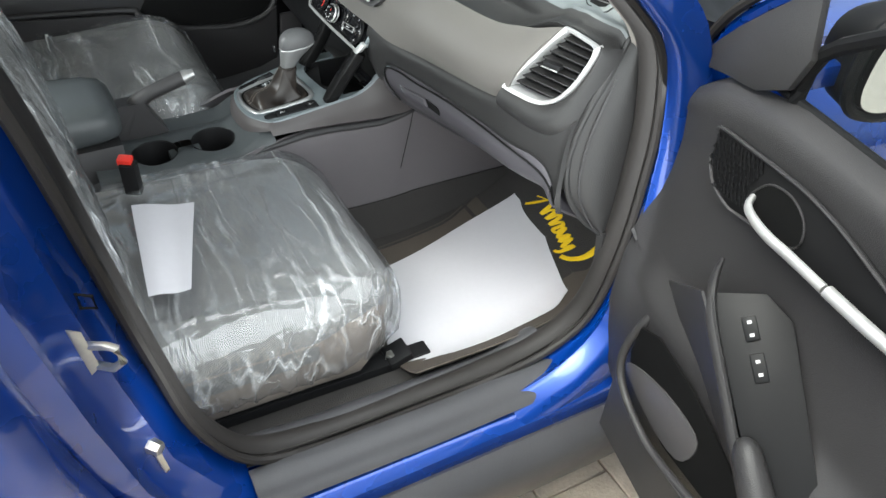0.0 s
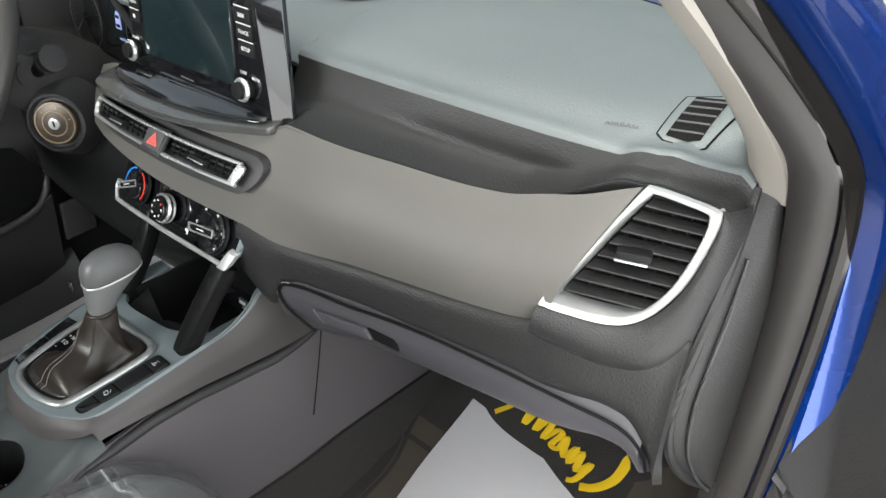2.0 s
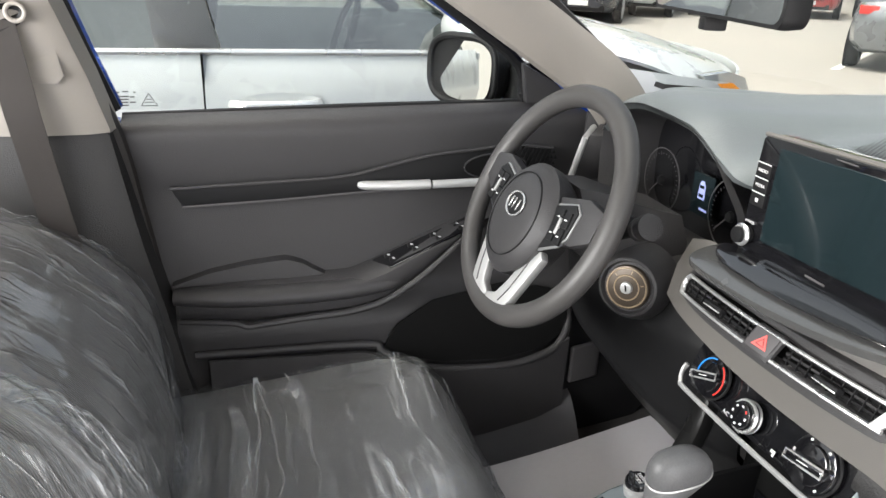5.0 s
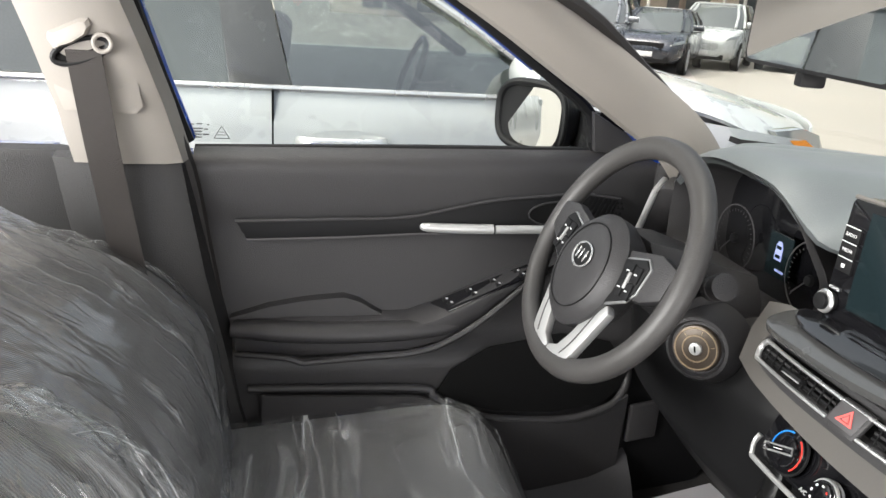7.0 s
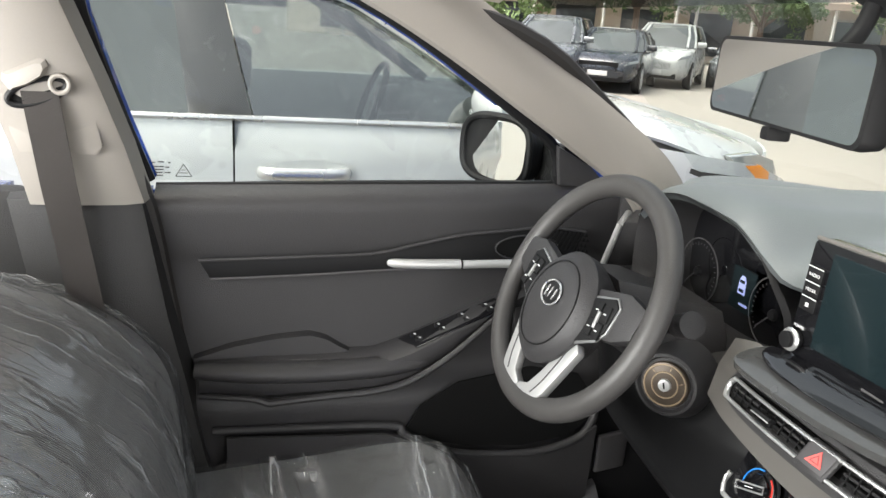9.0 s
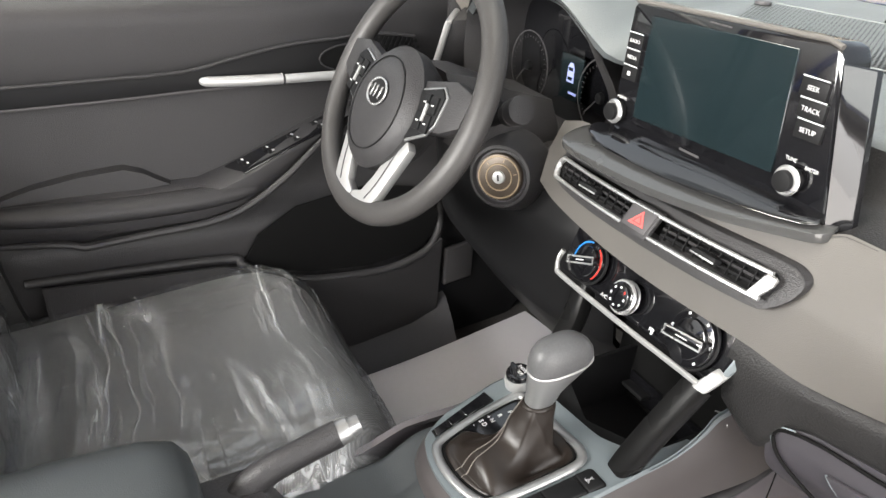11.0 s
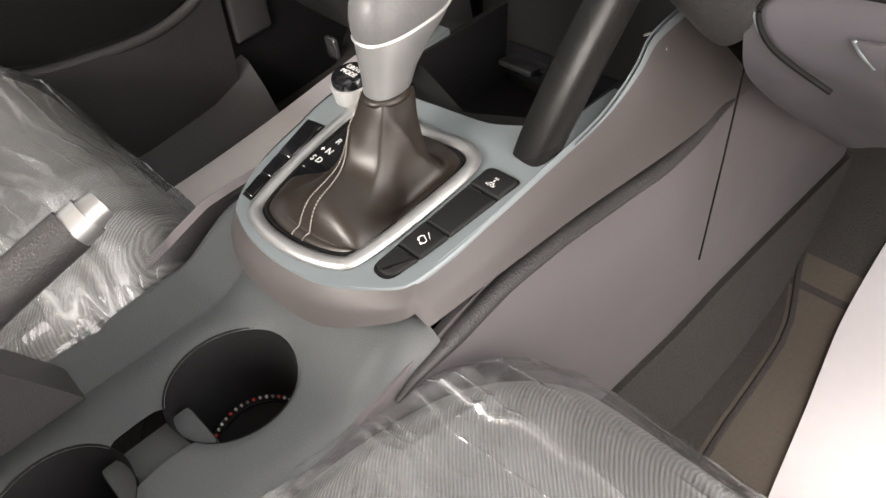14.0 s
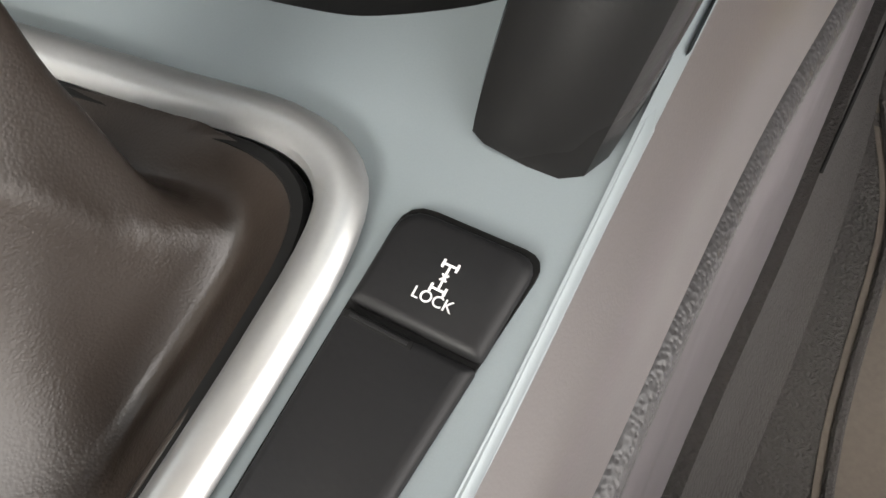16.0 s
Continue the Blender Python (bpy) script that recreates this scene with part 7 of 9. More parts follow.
# ---- seats in plastic wrap ----
def sgn_pow(v, p):
    return math.copysign(abs(v) ** p, v)


def wrinkle(p, amp, seed, along):
    """Long sharp pleats of a crumpled film; along: how far they stretch on x, y, z."""
    q = Vector((p.x / along[0] + seed, p.y / along[1], p.z / along[2]))
    q += 0.7 * noise.noise_vector(q * 0.5)
    r = 1 - abs(noise.noise(q)) * 2.2
    r2 = 1 - abs(noise.noise(q * 2.3 + Vector((9, 2, 5)))) * 2.2
    r3 = noise.noise(q * 0.45)
    return amp * (0.6 * max(0, r) ** 3 + 0.4 * max(0, r2) ** 3 + 0.5 * r3)


def cushion_rings(cx, yf, yr, w, grow=0.0, n=56, film=0.0, seed=0.0, zb=0.50, steps=26, top0=0.695, fall=0.030):
    rings = []
    for k in range(steps + 1):
        t = k / steps
        y = yf + (yr - yf) * t ** 1.25
        d = (yf - y) / 0.11
        nose = math.sin(min(1, d) * math.pi / 2) ** 0.45 if d > 0 else 0.0
        dd = min(1, (yf - y) / 0.20)
        ww = w * (0.66 + 0.34 * math.sin(dd * math.pi / 2) ** 0.6) + grow
        ring = []
        for i in range(n):
            a = 2 * math.pi * i / n
            sx, sz = sgn_pow(math.cos(a), 0.42), sgn_pow(math.sin(a), 0.45)
            x = cx + ww * sx
            top = top0 - fall * t + 0.024 * max(0, (abs(sx) - 0.55) / 0.45) ** 1.5 * (0.35 + 0.65 * t) - 0.006 * (1 - abs(sx)) - 0.012 * max(0, abs(sx) - 0.88) / 0.12
            zt = zb + (top - zb + grow) * (0.45 + 0.55 * nose)
            z = (zt + zb) / 2 + (zt - zb) / 2 * sz
            p = Vector((x, y, z))
            if film:
                p += Vector((sx * 0.6, 0, sz)).normalized() * wrinkle(p, film, seed, (0.16, 0.05, 0.12) if sz < 0.6 else (0.055, 0.17, 0.08))
            ring.append(p)
        rings.append(ring)
    return rings


def back_rings(cx, prof, w, grow=0.0, n=56, film=0.0, seed=0.0, steps=30):
    """Backrest along prof, the (y, z) of its front face from foot to top."""
    line = smooth_line([(0, y, z) for y, z in prof], 8)
    rings = []
    for k in range(steps + 1):
        t = k / steps
        f_ = t * (len(line) - 1)
        i0 = min(int(f_), len(line) - 2)
        c = line[i0].lerp(line[i0 + 1], f_ - i0) + Vector((cx, 0, 0))
        ax = line[min(i0 + 2, len(line) - 1)] - line[max(i0 - 1, 0)]
        nrm = Vector((0, ax.z, -ax.y)).normalized()
        ww = w * lerp(t, [(0, 0.97), (0.3, 1.05), (0.6, 1.04), (0.85, 0.90), (1, 0.60)]) + grow
        th = lerp(t, [(0, 0.075), (0.5, 0.07), (0.9, 0.05), (1, 0.03)]) + grow
        ring = []
        for i in range(n):
            a = 2 * math.pi * i / n
            sx, sn = sgn_pow(math.cos(a), 0.6), sgn_pow(math.sin(a), 0.65)
            bol = 0.030 * max(0, (abs(sx) - 0.5) / 0.5) ** 1.4 * (1 if sn > 0 else 0) * math.sin(min(1, t * 1.2) * math.pi) ** 0.7
            p = c + Vector((ww * sx, 0, 0)) + nrm * (th * sn - th + bol + grow)
            if film:
                p += (Vector((sx * 0.6, 0, 0)) + nrm * sn).normalized() * wrinkle(p, film, seed, (0.045, 0.15, 0.22))
            ring.append(p)
        rings.append(ring)
    return rings


def seat(name, label, cx, yf, yr, w, prof, seed, top0=0.695, fall=0.030):
    st = thing(name, label, "car seat", "front seats", at=(cx, (yf + yr) / 2, 0.42))
    part("cushion", loft(cushion_rings(cx, yf, yr, w, top0=top0, fall=fall)), "fabric", st, "grey woven seat cushion")
    part("cushion_side", loft([[Vector((cx + w * sx * k, y, z)) for sx, y in ((1, yr), (1, yf - 0.10), (0.8, yf - 0.03), (-0.8, yf - 0.03), (-1, yf - 0.10), (-1, yr))] for z, k in ((0.475, 0.95), (0.50, 0.99), (0.60, 1.0), (0.62, 0.97))]), "side_fabric", st, "brown-grey leatherette seat side")
    part("backrest", loft(back_rings(cx, prof, w * 0.98)), "fabric", st, "grey woven backrest")
    part("seat_base", box((w * 1.7, abs(yr - yf) * 0.8, 0.06), Matrix.Translation((cx, (yf + yr) / 2 - 0.03, 0.455)), 0.02), "black", st)
    for s in (-1, 1):
        rail = part("seat_rail", box((0.035, abs(yr - yf) + 0.10, 0.028), Matrix.Translation((cx + s * w * 0.8, (yf + yr) / 2 + 0.02, 0.421)), 0.004), "black", st, "black seat rail")
        part("rail_bolt", cyl(0.012, 0.010, 0.014, Matrix.Translation((cx + s * w * 0.8, yf - 0.015, 0.433)), 6, 0.001), "steel", rail)
        part("rail_bracket", box((0.05, 0.05, 0.02), pose(cx + s * w * 0.8, yf + 0.0, 0.44, 20, 0, 0), 0.004), "black", rail)
    top = Vector((cx, *prof[-1]))
    axd = (top - Vector((cx, *prof[-2]))).normalized()
    for s in (-1, 1):
        part("headrest_post", tube([top + Vector((s * 0.06, -0.02, -0.03)), top + Vector((s * 0.06, -0.02, 0)) + axd * 0.06], 0.006, 8), "chrome", st)
    hr = []
    for k in range(9):
        t = k / 8
        c = top + axd * (0.045 + 0.15 * t) + Vector((0, -0.02, 0))
        ww = 0.13 * math.sin(math.pi * (0.12 + 0.76 * t)) ** 0.35
        hr.append([c + Vector((ww * sgn_pow(math.cos(a), 0.6), 0.045 * math.sin(math.pi * (0.1 + 0.8 * t)) ** 0.4 * sgn_pow(math.sin(a), 0.7), 0)) for a in (2 * math.pi * i / 24 for i in range(24))])
    part("headrest", loft(hr), "fabric", st, "grey headrest")
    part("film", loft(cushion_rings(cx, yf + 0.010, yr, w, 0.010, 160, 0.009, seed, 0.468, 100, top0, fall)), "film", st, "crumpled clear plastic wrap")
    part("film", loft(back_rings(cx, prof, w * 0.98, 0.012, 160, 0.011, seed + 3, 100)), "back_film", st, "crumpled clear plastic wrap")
    return st


seat("front_seat", "grey cloth passenger seat under clear plastic wrap", 0.375, -0.105, -0.60, 0.255, [(-0.575, 0.66), (-0.60, 0.85), (-0.635, 1.0), (-0.68, 1.12), (-0.74, 1.20)], 1.0)
seat("front_seat", "grey cloth driver's seat under clear plastic wrap", -0.365, -0.200, -0.74, 0.282, [(-0.680, 0.64), (-0.695, 0.76), (-0.72, 0.84), (-0.76, 0.90), (-0.82, 0.955), (-0.89, 1.005), (-1.01, 1.075)], 7.0, 0.712, 0.085)
bk = thing("seat_belt_buckle", "black seat belt buckle with a red release button", "buckle")
part("body", box((0.030, 0.024, 0.085), pose(0.178, -0.494, 0.700, 8, 0, 62), 0.004), "black", bk)
part("release", box((0.026, 0.020, 0.014), pose(0.178, -0.500, 0.745, 8, 0, 62), 0.003), "red", bk, "red release button")
blt = thing("seat_belt", "dark grey seat belt through its pillar anchor", "seat belt")
part("webbing", loft([[Vector((x, y + 0.024, z)), Vector((x, y - 0.024, z)), Vector((x + 0.002, y - 0.024, z)), Vector((x + 0.002, y + 0.024, z))] for x, y, z in ((-0.583, -0.862, 1.285), (-0.592, -0.850, 1.15), (-0.600, -0.832, 1.0), (-0.602, -0.812, 0.86), (-0.605, -0.79, 0.70), (-0.61, -0.77, 0.50))]), "webbing", blt, "dark woven webbing")
part("anchor_slot", tube([(-0.586, -0.866 + 0.038 * math.cos(a), 1.284 + 0.016 * math.sin(a) + 0.30 * 0.038 * math.cos(a)) for a in (2 * math.pi * k / 24 for k in range(24))], 0.0045, 8, True, up=(1, 0, 0)), "black", blt, "black belt guide")
part("guide_ring", tube([(-0.580, -0.835 + 0.012 * math.cos(a), 1.296 + 0.012 * math.sin(a)) for a in (2 * math.pi * k / 18 for k in range(18))], 0.0034, 8, True, up=(1, 0, 0)), "beige", blt)
part("anchor_void", prism([(-0.592, -0.866 + 0.036 * math.cos(a), 1.284 + 0.015 * math.sin(a) + 0.30 * 0.036 * math.cos(a)) for a in (2 * math.pi * k / 20 for k in range(20))], (0.004, 0, 0)), "void", blt)
part("anchor_cover", loft([[Vector((x, -0.872 + k_ * dy, 1.302 + k_ * dz)) for dy, dz in ((-0.037, -0.005), (-0.036, 0.006), (0.012, 0.030), (0.024, 0.030), (0.027, 0.020), (0.020, 0.006), (-0.005, -0.010), (-0.028, -0.018))] for x, k_ in ((-0.606, 1.06), (-0.588, 1.03), (-0.577, 0.90), (-0.573, 0.70))]), "beige", blt, "beige folded anchor cover", sharp=30)
part("adjuster_plate", loft([[Vector((x, -0.852 + k_ * dy, 1.262 + k_ * dz)) for dy, dz in ((-0.048, -0.066), (-0.066, -0.010), (-0.070, 0.075), (-0.058, 0.086), (0.026, 0.092), (0.038, 0.082), (0.062, -0.056), (0.052, -0.068))] for x, k_ in ((-0.622, 1.0), (-0.6035, 1.0), (-0.6022, 0.97))]), "beige", blt, "beige height adjuster panel")

# ---- papers and mats ----
mat_ob = thing("floor_mat", "brown paper floor mat with yellow printed lettering", "floor mat")


def on_floor(x, y, h=0.0):
    side = 0.055 * max(0, (x - 0.54) / 0.12) ** 2
    return Vector((x, y, floor_z(y) + 0.018 + h + side))


def mat_left(y):
    return ease(y, [(-0.12, 0.26), (0.06, 0.228), (0.20, 0.218), (0.33, 0.172), (0.42, 0.160), (0.50, 0.128), (0.60, 0.122)])


part("mat", sheet(lambda u, v: on_floor(mat_left(-0.11 + 0.66 * v) * (1 - u) + 0.668 * u, -0.11 + 0.66 * v), 16, 24, 0.003), "mat", mat_ob, "brown kraft mat")
part("mat_border", tube([on_floor(mat_left(y) + 0.008, y, 0.004) for y in [-0.10 + 0.033 * k for k in range(20)]], 0.0035, 6, flat=(1, 0.6)), "carpet", mat_ob, "black stitched mat border")
script = [(0.296, 0.392), (0.312, 0.412), (0.342, 0.452), (0.352, 0.462), (0.348, 0.435), (0.352, 0.402), (0.358, 0.420), (0.372, 0.432), (0.374, 0.402), (0.384, 0.425), (0.394, 0.430), (0.394, 0.398), (0.408, 0.420), (0.418, 0.418), (0.412, 0.396), (0.426, 0.396), (0.428, 0.418), (0.440, 0.390), (0.452, 0.412), (0.452, 0.386), (0.464, 0.410), (0.470, 0.382), (0.486, 0.402), (0.478, 0.370), (0.466, 0.362)]
part("print_stroke", tube([on_floor(a, c, 0.0085) for a, c, _ in smooth_line([(a, c, 0) for a, c in script], 5)], 0.0058, 6, flat=(1, 0.15)), "yellow", mat_ob, "yellow printed lettering stroke")
part("print_stroke", tube([on_floor(a, c, 0.0085) for a, c in ((0.298, 0.425), (0.320, 0.432), (0.352, 0.440))], 0.0045, 6, flat=(1, 0.15)), "yellow", mat_ob)
sw = smooth_line([(0.405, 0.492, 0), (0.440, 0.497, 0), (0.478, 0.502, 0), (0.508, 0.486, 0), (0.528, 0.448, 0), (0.530, 0.405, 0), (0.512, 0.376, 0), (0.490, 0.364, 0)], 5)
part("print_stroke", tube([on_floor(a, c, 0.0085) for a, c, _ in sw], [0.005 + 0.006 * math.sin(min(1, k / 14) * 3.1) * (k < 15) + 0.0035 * (k > 18) for k in range(len(sw))], 6, flat=(1, 0.15)), "yellow", mat_ob)


def quad_sheet(c00, c10, c11, c01, h, nu=20, nv=20):
    a, b, c, d = (Vector(q) for q in (c00, c10, c11, c01))
    return lambda u, v: (a * (1 - u) * (1 - v) + b * u * (1 - v) + c * u * v + d * (1 - u) * v) + Vector((0, 0, h(u, v)))


big = thing("paper_sheet", "large white paper sheet covering the passenger footwell mat", "paper")
PAPER = [(0.310, 0.0), (0.440, -0.075), (0.575, -0.110), (0.622, -0.095)], [(0.285, 0.13), (0.42, 0.12), (0.55, 0.11), (0.628, 0.10)], [(0.258, 0.27), (0.40, 0.29), (0.53, 0.30), (0.626, 0.235)], [(0.247, 0.392), (0.355, 0.388), (0.470, 0.352), (0.590, 0.312)]


def paper(u, v):
    """Four rows of the sheet's outline blended, lying on the mat with a soft swell."""
    rows_ = [[ease(u, list(zip((0, 1 / 3, 2 / 3, 1), [p[c] for p in row]))) for c in (0, 1)] for row in PAPER]
    x, y = (ease(v, list(zip((0, 1 / 3, 2 / 3, 1), [r_[c] for r_ in rows_]))) for c in (0, 1))
    return on_floor(x, y, 0.007 + 0.010 * math.sin(u * 3.1) * math.sin(v * 3.1) + 0.004 * math.sin(5 * u + 3 * v))


part("sheet", sheet(paper, 28, 28, 0.0012), "paper", big)
dpaper = thing("paper_sheet", "white paper sheet with a brown smudge in the driver footwell", "paper")
part("sheet", sheet(quad_sheet((-0.16, -0.20, 0.432), (-0.55, -0.20, 0.425), (-0.585, 0.270, 0.475), (-0.22, 0.30, 0.50), lambda u, v: 0.006 * math.sin(u * 5) * math.sin(v * 4)), 20, 20, 0.0012), "paper", dpaper)
part("smudge", prism([Vector((-0.36, 0.05, 0.464)), Vector((-0.345, 0.058, 0.466)), Vector((-0.35, 0.035, 0.463)), Vector((-0.33, 0.02, 0.463)), Vector((-0.355, 0.028, 0.462))], (0, 0, 0.001)), "mat", dpaper)
note = thing("paper_note", "small white paper note lying on the wrapped passenger seat", "paper")
part("sheet", sheet(quad_sheet((0.283, -0.515, 0.716), (0.316, -0.411, 0.718), (0.540, -0.476, 0.716), (0.528, -0.540, 0.712), lambda u, v: 0.004 * math.sin(v * 3.1) + 0.002 * math.sin(u * 7)), 10, 16, 0.001), "paper", note)


# ---- front doors: one builder, mirrored for the two sides ----
def door(name, label, P, detail):
    """P(a, d, z): a metres back from the front of the card, d into the cabin, z up."""
    dr = thing(name, label, "car door", "front doors", at=P(0.0, 0, 0.42))

    def prof_d(a, z):
        d = ease(z, [(0.42, 0.012), (0.60, 0.045), (0.73, 0.050), (0.80, 0.012), (0.98, 0.0), (1.04, 0.008), (1.10, 0.012), (1.132, -0.006), (1.136, -0.03)])
        fade = ease(a, [(0.0, 0.35), (0.14, 1.0), (0.80, 1.0), (0.86, 0.7)])
        return d * (fade if z < 0.78 else 1)

    drv = detail == "driver"
    ztop = (lambda a: 1.136) if drv else (lambda a: ease(a, [(0.0, 1.068), (0.03, 1.092), (0.065, 1.113), (0.12, 1.122), (0.20, 1.136)]))
    zlow = [(0.0, 0.62), (0.06, 0.50), (0.15, 0.46), (0.80, 0.44), (0.87, 0.47)]

    def card(u, v):
        a = 0.885 * u
        z = lerp(a, zlow) * (1 - v) + ztop(a) * v
        return P(a, prof_d(a, z + 1.136 - ztop(a) if v > 0.9 else z), z - 0.016 * max(0, u - 0.15) * max(0, v - 0.8) / 0.2)

    part("card", sheet(card, 60, 60, 0), "soft", dr, "black grained door card")
    # outer skin and edge
    part("outer_skin", sheet(lambda u, v: P(-0.03 + 0.96 * u, -0.115 - 0.03 * math.sin(v * math.pi), 0.42 + 0.675 * v), 20, 14, 0.004), "blue", dr, "metallic blue door skin")
    part("door_edge", prism([P(-0.03, -0.12, 0.44), P(-0.03, -0.01, 0.50), P(-0.03, -0.01, 1.09), P(-0.03, -0.12, 1.09)], P(0.012, 0, 0) - P(0, 0, 0)), "blue", dr)
    part("door_edge", prism([P(0.90, -0.12, 0.42), P(0.90, 0.0, 0.44), P(0.90, -0.005, 1.10), P(0.90, -0.12, 1.10)], P(0.012, 0, 0) - P(0, 0, 0)), "blue", dr)
    part("belt_moulding", tube([P(0.10, -0.035, 1.134), P(0.5, -0.035, 1.128), P(0.885, -0.035, 1.118)], 0.007, 8), "black", dr)
    # trim strip with the pull handle
    top = [(0.122, 1.054), (0.20, 1.062), (0.273, 1.056), (0.358, 1.048), (0.441, 1.031), (0.522, 1.014), (0.642, 1.009), (0.818, 1.004)]
    low = [(0.140, 1.002), (0.25, 0.992), (0.368, 0.986), (0.499, 0.982), (0.64, 0.975), (0.80, 0.970)]
    if not drv:
        top = [(0.109, 1.058), (0.125, 1.064), (0.201, 1.068), (0.29, 1.071), (0.366, 1.062), (0.44, 1.045), (0.522, 1.028), (0.642, 1.015), (0.818, 1.008)]
        low = [(0.112, 1.014), (0.135, 0.982), (0.18, 0.967), (0.222, 0.973), (0.319, 0.982), (0.357, 0.982), (0.484, 0.978), (0.64, 0.975), (0.80, 0.970)]
    outl = [P(a, 0.008, z) for a, z in top] + [P(a, 0.006, z) for a, z in reversed(low)]
    part("trim_strip", prism(outl, P(0, 0.008, 0) - P(0, 0, 0), 0.002), "black", dr, "black trim strip")
    part("strip_edge", tube([P(a, 0.0185, z) for a, z in top], 0.0032, 6, steps=4), "soft", dr)
    part("strip_edge", tube([P(a, 0.0165, z) for a, z in low], 0.0022, 6, steps=4), "hard", dr)
    hole = [(0.235 + 0.062 * math.cos(a), 1.022 + 0.024 * math.sin(a)) for a in (2 * math.pi * k / 24 for k in range(24))]
    if not drv:
        hole = [(q.x, q.y) for q in smooth_line([(0.208, 0.992, 0), (0.219, 1.024, 0), (0.240, 1.046, 0), (0.278, 1.051, 0), (0.310, 1.034, 0), (0.318, 1.002, 0), (0.29, 0.984, 0), (0.24, 0.980, 0)], 4, True)]
    # near-black plate on the strip paints the shade of the handle's scoop
    cup = part("recess_shade", prism([P(a, 0.0155, z) for a, z in hole], P(0, 0.0015, 0) - P(0, 0, 0)), "void", dr)
    part("recess_rim", tube([P(a, 0.0172, z) for a, z in hole], 0.0018, 6, True), "soft", cup)

    def hp(a, d, z):
        return P(a + (0.0 if drv else 0.028), d, z - (0.0 if drv else 0.002))

    h1 = part("inner_handle", tube([hp(0.19, 0.018, 1.014), hp(0.205, 0.034, 1.006), hp(0.25, 0.040, 1.000), hp(0.30, 0.036, 0.998), hp(0.362, 0.034, 0.997)], [0.006, 0.0072, 0.008, 0.008, 0.0078], 10, flat=(0.8, 1.0), steps=5), "satin", dr, "satin silver door handle")
    part("pull_bar", tube([hp(0.366, 0.032, 0.997), hp(0.43, 0.030, 0.997), hp(0.485, 0.026, 0.998), hp(0.495, 0.020, 0.999)], [0.0095, 0.0095, 0.0088, 0.005], 10, flat=(1, 0.95), steps=4), "satin", dr, "satin silver pull bar")
    for i in range(9 if drv else 12):
        for j in range(4 if drv else 9):
            a, z = (0.112 + 0.0085 * i + 0.004 * (j % 2), 1.012 + 0.0105 * j + 0.0012 * i) if drv else (0.113 + 0.0085 * i + 0.004 * (j % 2), 0.976 + 0.0090 * j + 0.0008 * i)
            if not drv and (math.hypot((a - 0.264) / 0.062, (z - 1.016) / 0.046) < 1 or (z < 1.0 and a < 0.135) or (z > 1.056 and a < 0.13)):
                continue
            part("mesh_facet", prism([P(a, 0.0175, z), P(a + 0.007, 0.0175, z), P(a + 0.0035, 0.0175, z + 0.007)], P(0, 0.002, 0) - P(0, 0, 0)), "black", dr)
    # armrest with switches
    if detail != "driver":
        part("moulding", tube([P(0.225, 0.030, 0.905), P(0.262, 0.070, 0.898), P(0.300, 0.088, 0.868), P(0.38, 0.094, 0.800), P(0.43, 0.096, 0.755), P(0.50, 0.096, 0.69), P(0.60, 0.090, 0.60)], [0.004, 0.009, 0.010, 0.010, 0.010, 0.010, 0.010], 10, flat=(0.8, 1.0), steps=5), "soft", dr, "black slanted moulding")
        def side_face(u, v):
            return P(0.15 + 0.12 * v + 0.30 * u, 0.035 + 0.055 * v - 0.02 * u * (1 - v), 0.80 + 0.095 * v - 0.245 * u)

        weave = bmesh.new()
        for i in range(16):
            for j in range(13):
                u, v = 0.03 + 0.030 * i + 0.015 * (j % 2), 0.10 + 0.062 * j
                c_ = side_face(u, v)
                e_, f_ = (side_face(u + 0.013, v) - c_), (side_face(u, v + 0.026) - c_)
                n_ = e_.cross(f_).normalized() * (1 if e_.cross(f_).dot(P(0, 1, 0) - P(0, 0, 0)) > 0 else -1)
                ring_ = [weave.verts.new(c_ + n_ * 0.0008 + q) for q in (e_, f_, -e_, -f_)]
                tip_ = weave.verts.new(c_ + n_ * 0.0035)
                for k in range(4):
                    weave.faces.new((ring_[k], ring_[(k + 1) % 4], tip_))
        part("mesh_field", weave, "soft", dr, "black diamond-pattern mesh field")["kind"] = "stuff"
        part("console_side", sheet(lambda u, v: P(0.15 + 0.12 * v + 0.30 * u, 0.035 + 0.055 * v - 0.02 * u * (1 - v), 0.80 + 0.095 * v - 0.245 * u), 10, 10, 0.004), "soft", dr, "black textured console side")
        ca, cb, cc = P(0.272, 0.080, 0.892), P(0.430, 0.090, 0.768), P(0.362, 0.010, 0.902)
        face = part("switch_face", prism([ca, cb + (cb - ca) * 0.40, cb + (cb - ca) * 0.40 + (cc - ca) * 0.8, cc, ca + (cc - ca) * 0.75 - (cb - ca) * 0.15], (cb - ca).cross(cc - ca).normalized() * -0.004, 0.0015), "black", dr, "black switch panel")
        nrm_ = (cb - ca).cross(cc - ca).normalized()
        if nrm_.z < 0:
            nrm_ = -nrm_
        for k_, ln in ((0.16, 0.034), (0.43, 0.040)):
            pl = facing(ca + (cb - ca) * k_ + (cc - ca) * 0.44 + nrm_ * 0.002, nrm_, ca - cb)
            sw_ = part("window_switch", box((0.019, ln, 0.006), pl, 0.002), "black", face, "gloss black window switch")
            for m_ in ((-0.009, 0.009) if k_ < 0.5 else (-0.010,)):
                part("switch_mark", box((0.006, 0.0045, 0.0008), pl @ Matrix.Translation((0, m_, 0.0034))), "ink", sw_)
